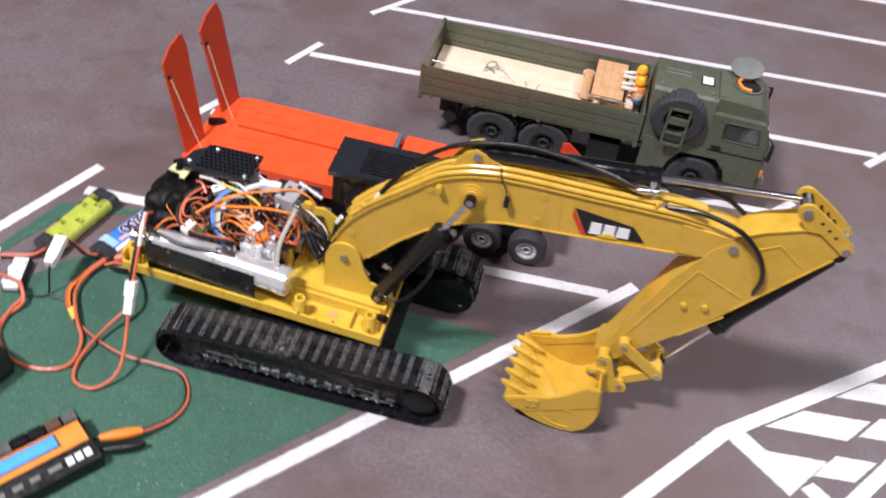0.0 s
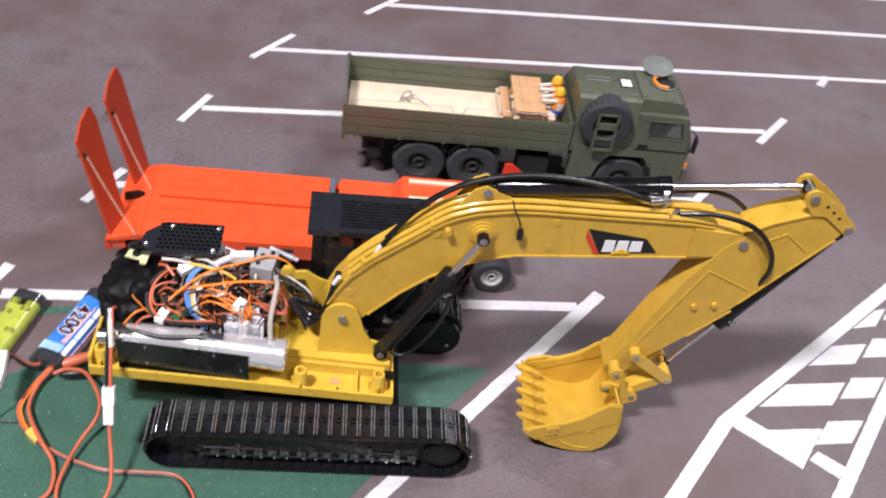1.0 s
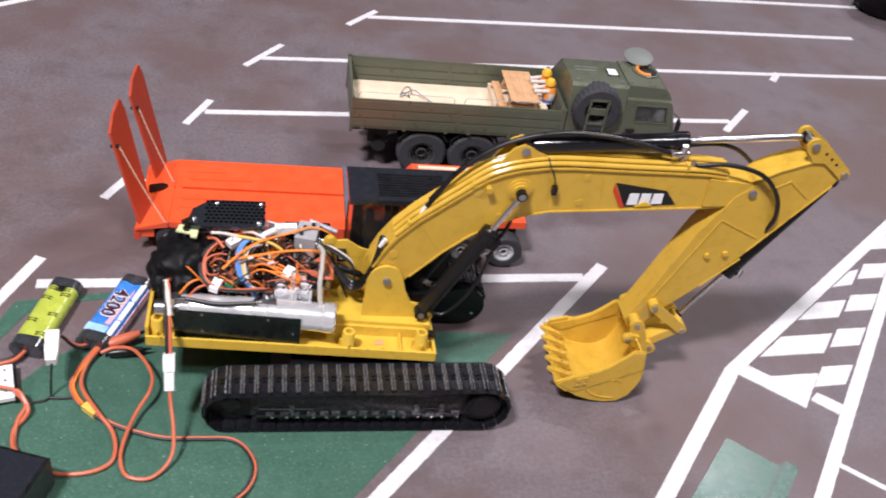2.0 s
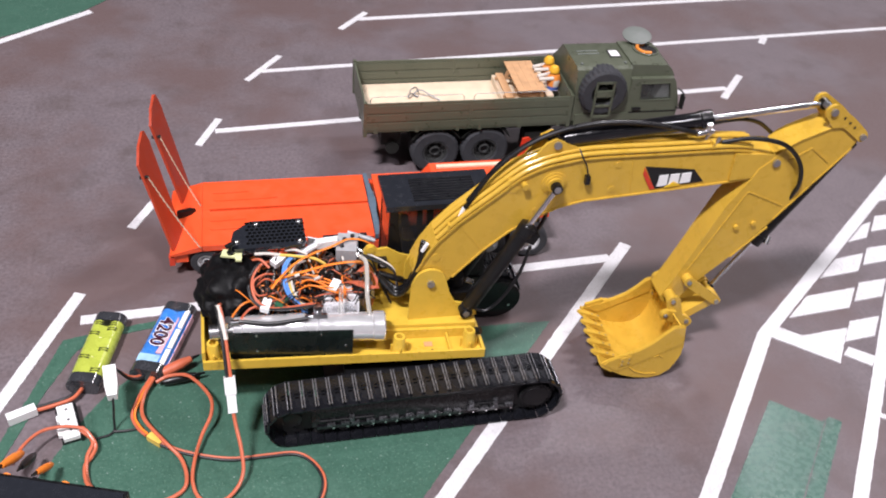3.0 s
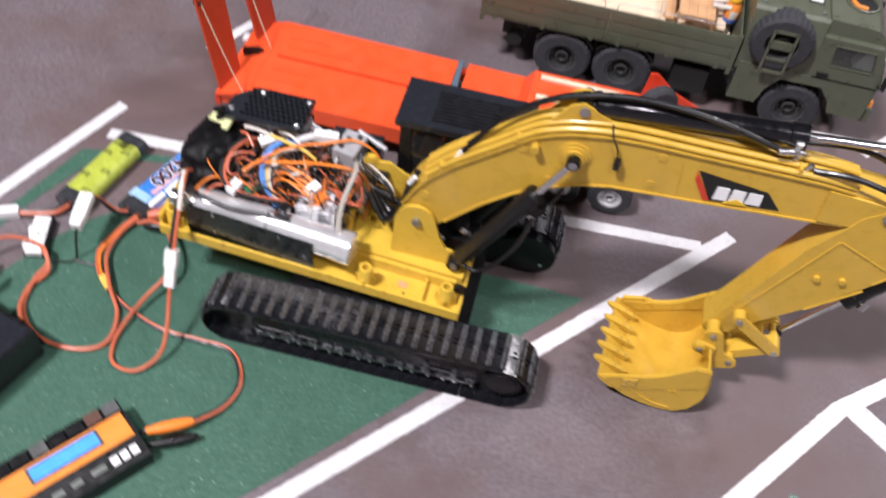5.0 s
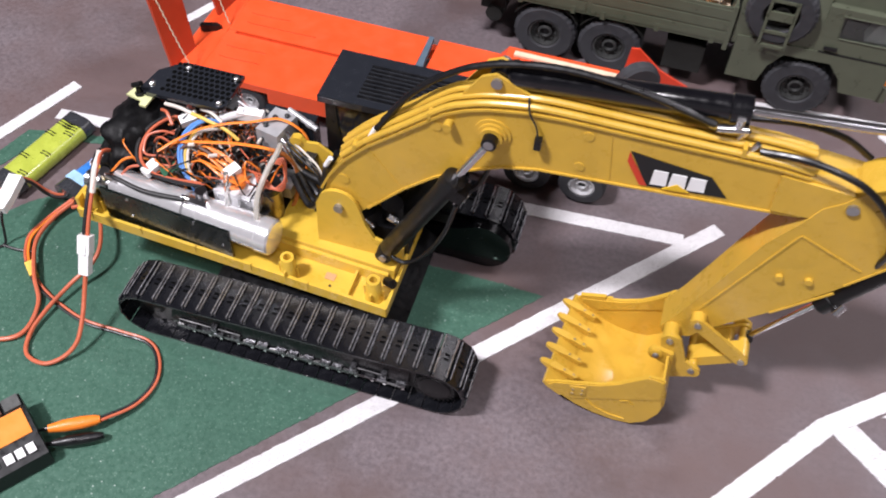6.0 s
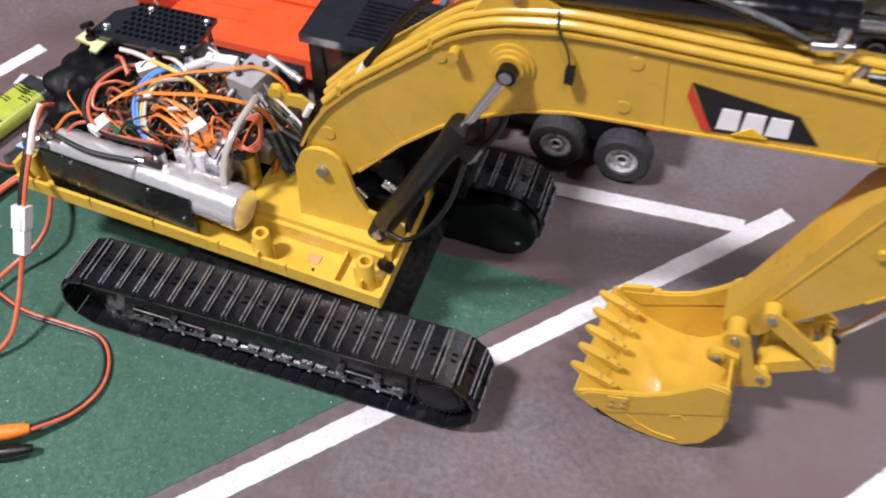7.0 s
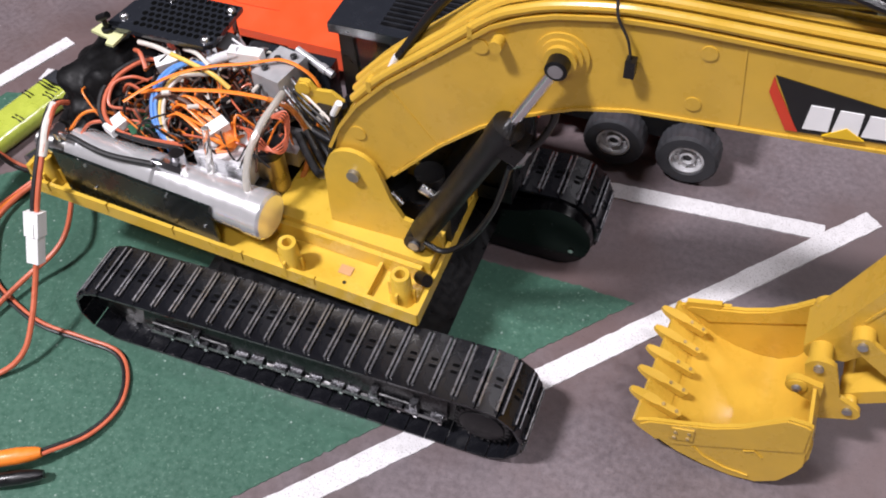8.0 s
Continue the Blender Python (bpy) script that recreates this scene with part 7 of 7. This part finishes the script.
pair([(-0.453, 0.839, 0.011), (-0.463, 0.830, 0.012), (-0.476, 0.826, 0.020), (-0.486, 0.821, 0.040), (-0.493, 0.811, 0.056)], 0.0022, (WIRE_RED, WIRE_BLACK), "battery_lead", "short red and black lead of the blue battery")
BP = thing("battery_plug", pose(-0.4914, 0.7875, 0.0538, 7, 0, 5), "white plug held up on the blue battery's stiff lead", "plug")
b = bm_new()
prism(b, [(-0.0060, -0.0240), (0.0060, -0.0240), (0.0080, -0.0080), (0.0080, 0.0240), (-0.0080, 0.0240), (-0.0080, -0.0080)], -0.0055, 0.0055, "z", 0.0014)
body = part("plug_body", b, WHITE, BP)
b = bm_new()
box(b, (-0.0035, -0.0040, 0.0052), (0.0035, 0.0180, 0.0064), 0.0006)
part("latch", b, WHITE, body)
lead([(-0.4890, 0.7660, 0.0500), (-0.490, 0.760, 0.036), (-0.492, 0.757, 0.018), (-0.493, 0.752, 0.004), (-0.499, 0.745, 0.003), (-0.512, 0.742, 0.003), (-0.522, 0.738, 0.004)], 0.0016, WIRE_BLACK, "battery_lead", "thin black lead from the plug down to the floor")
lead([(-0.494, 0.749, 0.003), (-0.475, 0.748, 0.003), (-0.458, 0.750, 0.003)], 0.0018, WIRE_BLACK, "battery_lead", "short black lead end on the floor")
# white terminal block
BK = thing("terminal_block", pose(-0.5490, 0.7690, 0, 0, 0, -77), "white plastic terminal block with a black side", "terminal block")
b = bm_new()
prism(b, [(-0.029, -0.010), (-0.014, -0.010), (-0.013, -0.013), (-0.004, -0.013), (-0.003, -0.010), (0.008, -0.010), (0.009, -0.015), (0.020, -0.015), (0.021, -0.010), (0.029, -0.010), (0.029, 0.010), (-0.029, 0.010)], 0.0062, 0.0120, "z", 0.0012)
part("block_body", b, WHITE, BK)
b = bm_new()
box(b, (-0.029, 0.0102, 0.0), (0.030, 0.0140, 0.0105), 0.0010)
part("block_side", b, BLACK, BK, "black plastic side")
b = bm_new()
box(b, (-0.028, -0.0125, 0.0), (0.028, 0.0100, 0.0060), 0.0008)
part("block_base", b, BLACK, BK)
for k in range(3):
    b = bm_new()
    box(b, (-0.024 + 0.018 * k, -0.0060, 0.0116), (-0.012 + 0.018 * k, 0.0080, 0.0142), 0.0010)
    part("terminal_lug", b, WHITE, BK)
    b = bm_new()
    rod(b, (-0.018 + 0.018 * k, 0.001, 0.0140), (-0.018 + 0.018 * k, 0.001, 0.0148), 0.0020, 10)
    part("screw", b, GREY_METAL, BK)
lead([(-0.516, 0.724, 0.010), (-0.523, 0.741, 0.017), (-0.536, 0.748, 0.022), (-0.559, 0.750, 0.024), (-0.580, 0.743, 0.026), (-0.598, 0.722, 0.026), (-0.606, 0.700, 0.024)], 0.0022, WIRE_RED, "power_lead", "salmon-orange lead over the terminal block")
lead([(-0.530, 0.748, 0.020), (-0.522, 0.739, 0.018), (-0.514, 0.724, 0.010), (-0.519, 0.711, 0.006), (-0.526, 0.697, 0.006), (-0.522, 0.668, 0.010), (-0.506, 0.642, 0.020)], 0.0026, WIRE_RED, "power_lead", "salmon-orange lead along the dark box")
clip("banana_plug", (-0.597, 0.718, 0.022), (-0.612, 0.682, 0.046), WIRE_ORANGE, "orange plug in the dark supply box", 0.0058)
clip("banana_plug", (-0.583, 0.712, 0.022), (-0.590, 0.676, 0.046), BLACK, "black plug in the dark supply box", 0.0054)
clip("banana_plug", (-0.562, 0.696, 0.020), (-0.573, 0.668, 0.042), WIRE_ORANGE, "orange plug in the dark supply box", 0.0048)
# dark supply box
PS = thing("supply_box", pose(-0.4680, 0.6160, 0, 0, 0, -20), "dark grey power supply box on the green floor", "power supply")
b = bm_new()
box(b, (-0.170, -0.100, 0.004), (0.0, 0.0, 0.050), 0.003)
body = part("case", b, BLACK, PS, "dark plastic case")
b = bm_new()
box(b, (-0.166, -0.096, 0.0498), (-0.004, -0.004, 0.0512), 0.0005)
part("lid", b, CAB_BLACK, body, "dark lid plate")
for x in (-0.150, -0.115, -0.080):
    b = bm_new()
    rod(b, (x, 0.0, 0.036), (x, 0.008, 0.036), 0.0055, 14, bevel=0.001)
    part("socket", b, WIRE_ORANGE if x != -0.115 else BLACK, PS)
for x, y in ((-0.158, -0.088), (-0.158, -0.012), (-0.012, -0.088), (-0.012, -0.012)):
    b = bm_new()
    rod(b, (x, y, 0.0), (x, y, 0.005), 0.005, 12)
    part("foot", b, RUBBER, PS)
# charger with a lit display
CH = thing("charger", pose(-0.3290, 0.5440, 0, 0, 0, 231), "orange and black battery charger with a lit blue display", "battery charger")
LC = 0.150
b = bm_new()
prism(b, [(-0.036, 0.003), (0.040, 0.003), (0.038, 0.022), (0.016, 0.0310), (-0.036, 0.0310)], 0.0, LC, "x", 0.0015)
case = part("case", b, BLACK, CH, "black charger case")
b = bm_new()
box(b, (0.004, -0.018, 0.0308), (LC - 0.004, 0.0140, 0.0322), 0.0006)
panel = part("panel", b, CHARGER_ORANGE, case, "orange front panel")
b = bm_new()
box(b, (0.034, -0.0150, 0.0320), (0.112, 0.0060, 0.0332), 0.0012)
part("display_frame", b, RIM_GREY, case, "grey frame of the display")
b = bm_new()
box(b, (0.037, -0.0125, 0.0330), (0.109, 0.0035, 0.0337), 0.0003)
part("display", b, LCD, case, "lit blue display")
for k in range(7):
    b = bm_new()
    x = 0.002 + k * 0.020
    box(b, (x, -0.0350, 0.0305), (x + 0.0165, -0.0200, 0.0345), 0.0010)
    part("terminal", b, (RIM_GREY, WIRE_BROWN, BLACK, BLACK, RIM_GREY, BLACK, BLACK)[k], case)
slope = pose(0, 0.0270, 0.0268, -22, 0, 0)
for k, (x, w_, d_) in enumerate(((0.012, 0.008, 0.0095), (0.023, 0.008, 0.0095), (0.034, 0.0085, 0.0095), (0.052, 0.016, 0.006), (0.076, 0.012, 0.006), (0.096, 0.012, 0.006), (0.118, 0.014, 0.006))):
    b = bm_new()
    box(b, (x - w_ / 2, -d_ / 2, 0.0006), (x + w_ / 2, d_ / 2, 0.0018), 0.0004, slope)
    part("key" if k > 2 else "print_mark", b, OLIVE_LIGHT if k > 2 else INK_WHITE, case, "grey key" if k > 2 else "pale print mark")
for x in (0.012, LC - 0.012):
    for y in (-0.028, 0.030):
        b = bm_new()
        rod(b, (x, y, 0.0), (x, y, 0.004), 0.004, 12)
        part("foot", b, RUBBER, CH)
# dark bag at the far lines
bm = bm_new()
bmesh.ops.create_icosphere(bm, subdivisions=4, radius=1.0)
for w in bm.verts:
    p = w.co.copy()
    k = 1 + 0.18 * noise.noise(p * 1.6) + 0.08 * noise.noise(p * 4.0)
    w.co = Vector((1.50 + p.x * 0.13 * k, 2.10 + p.y * 0.10 * k, max(0.0, 0.05 + p.z * 0.07 * k)))
tagged(part("bag", bm, CLOTH, None, "", 60), "soft black cloth bag lying on the floor", "bag")
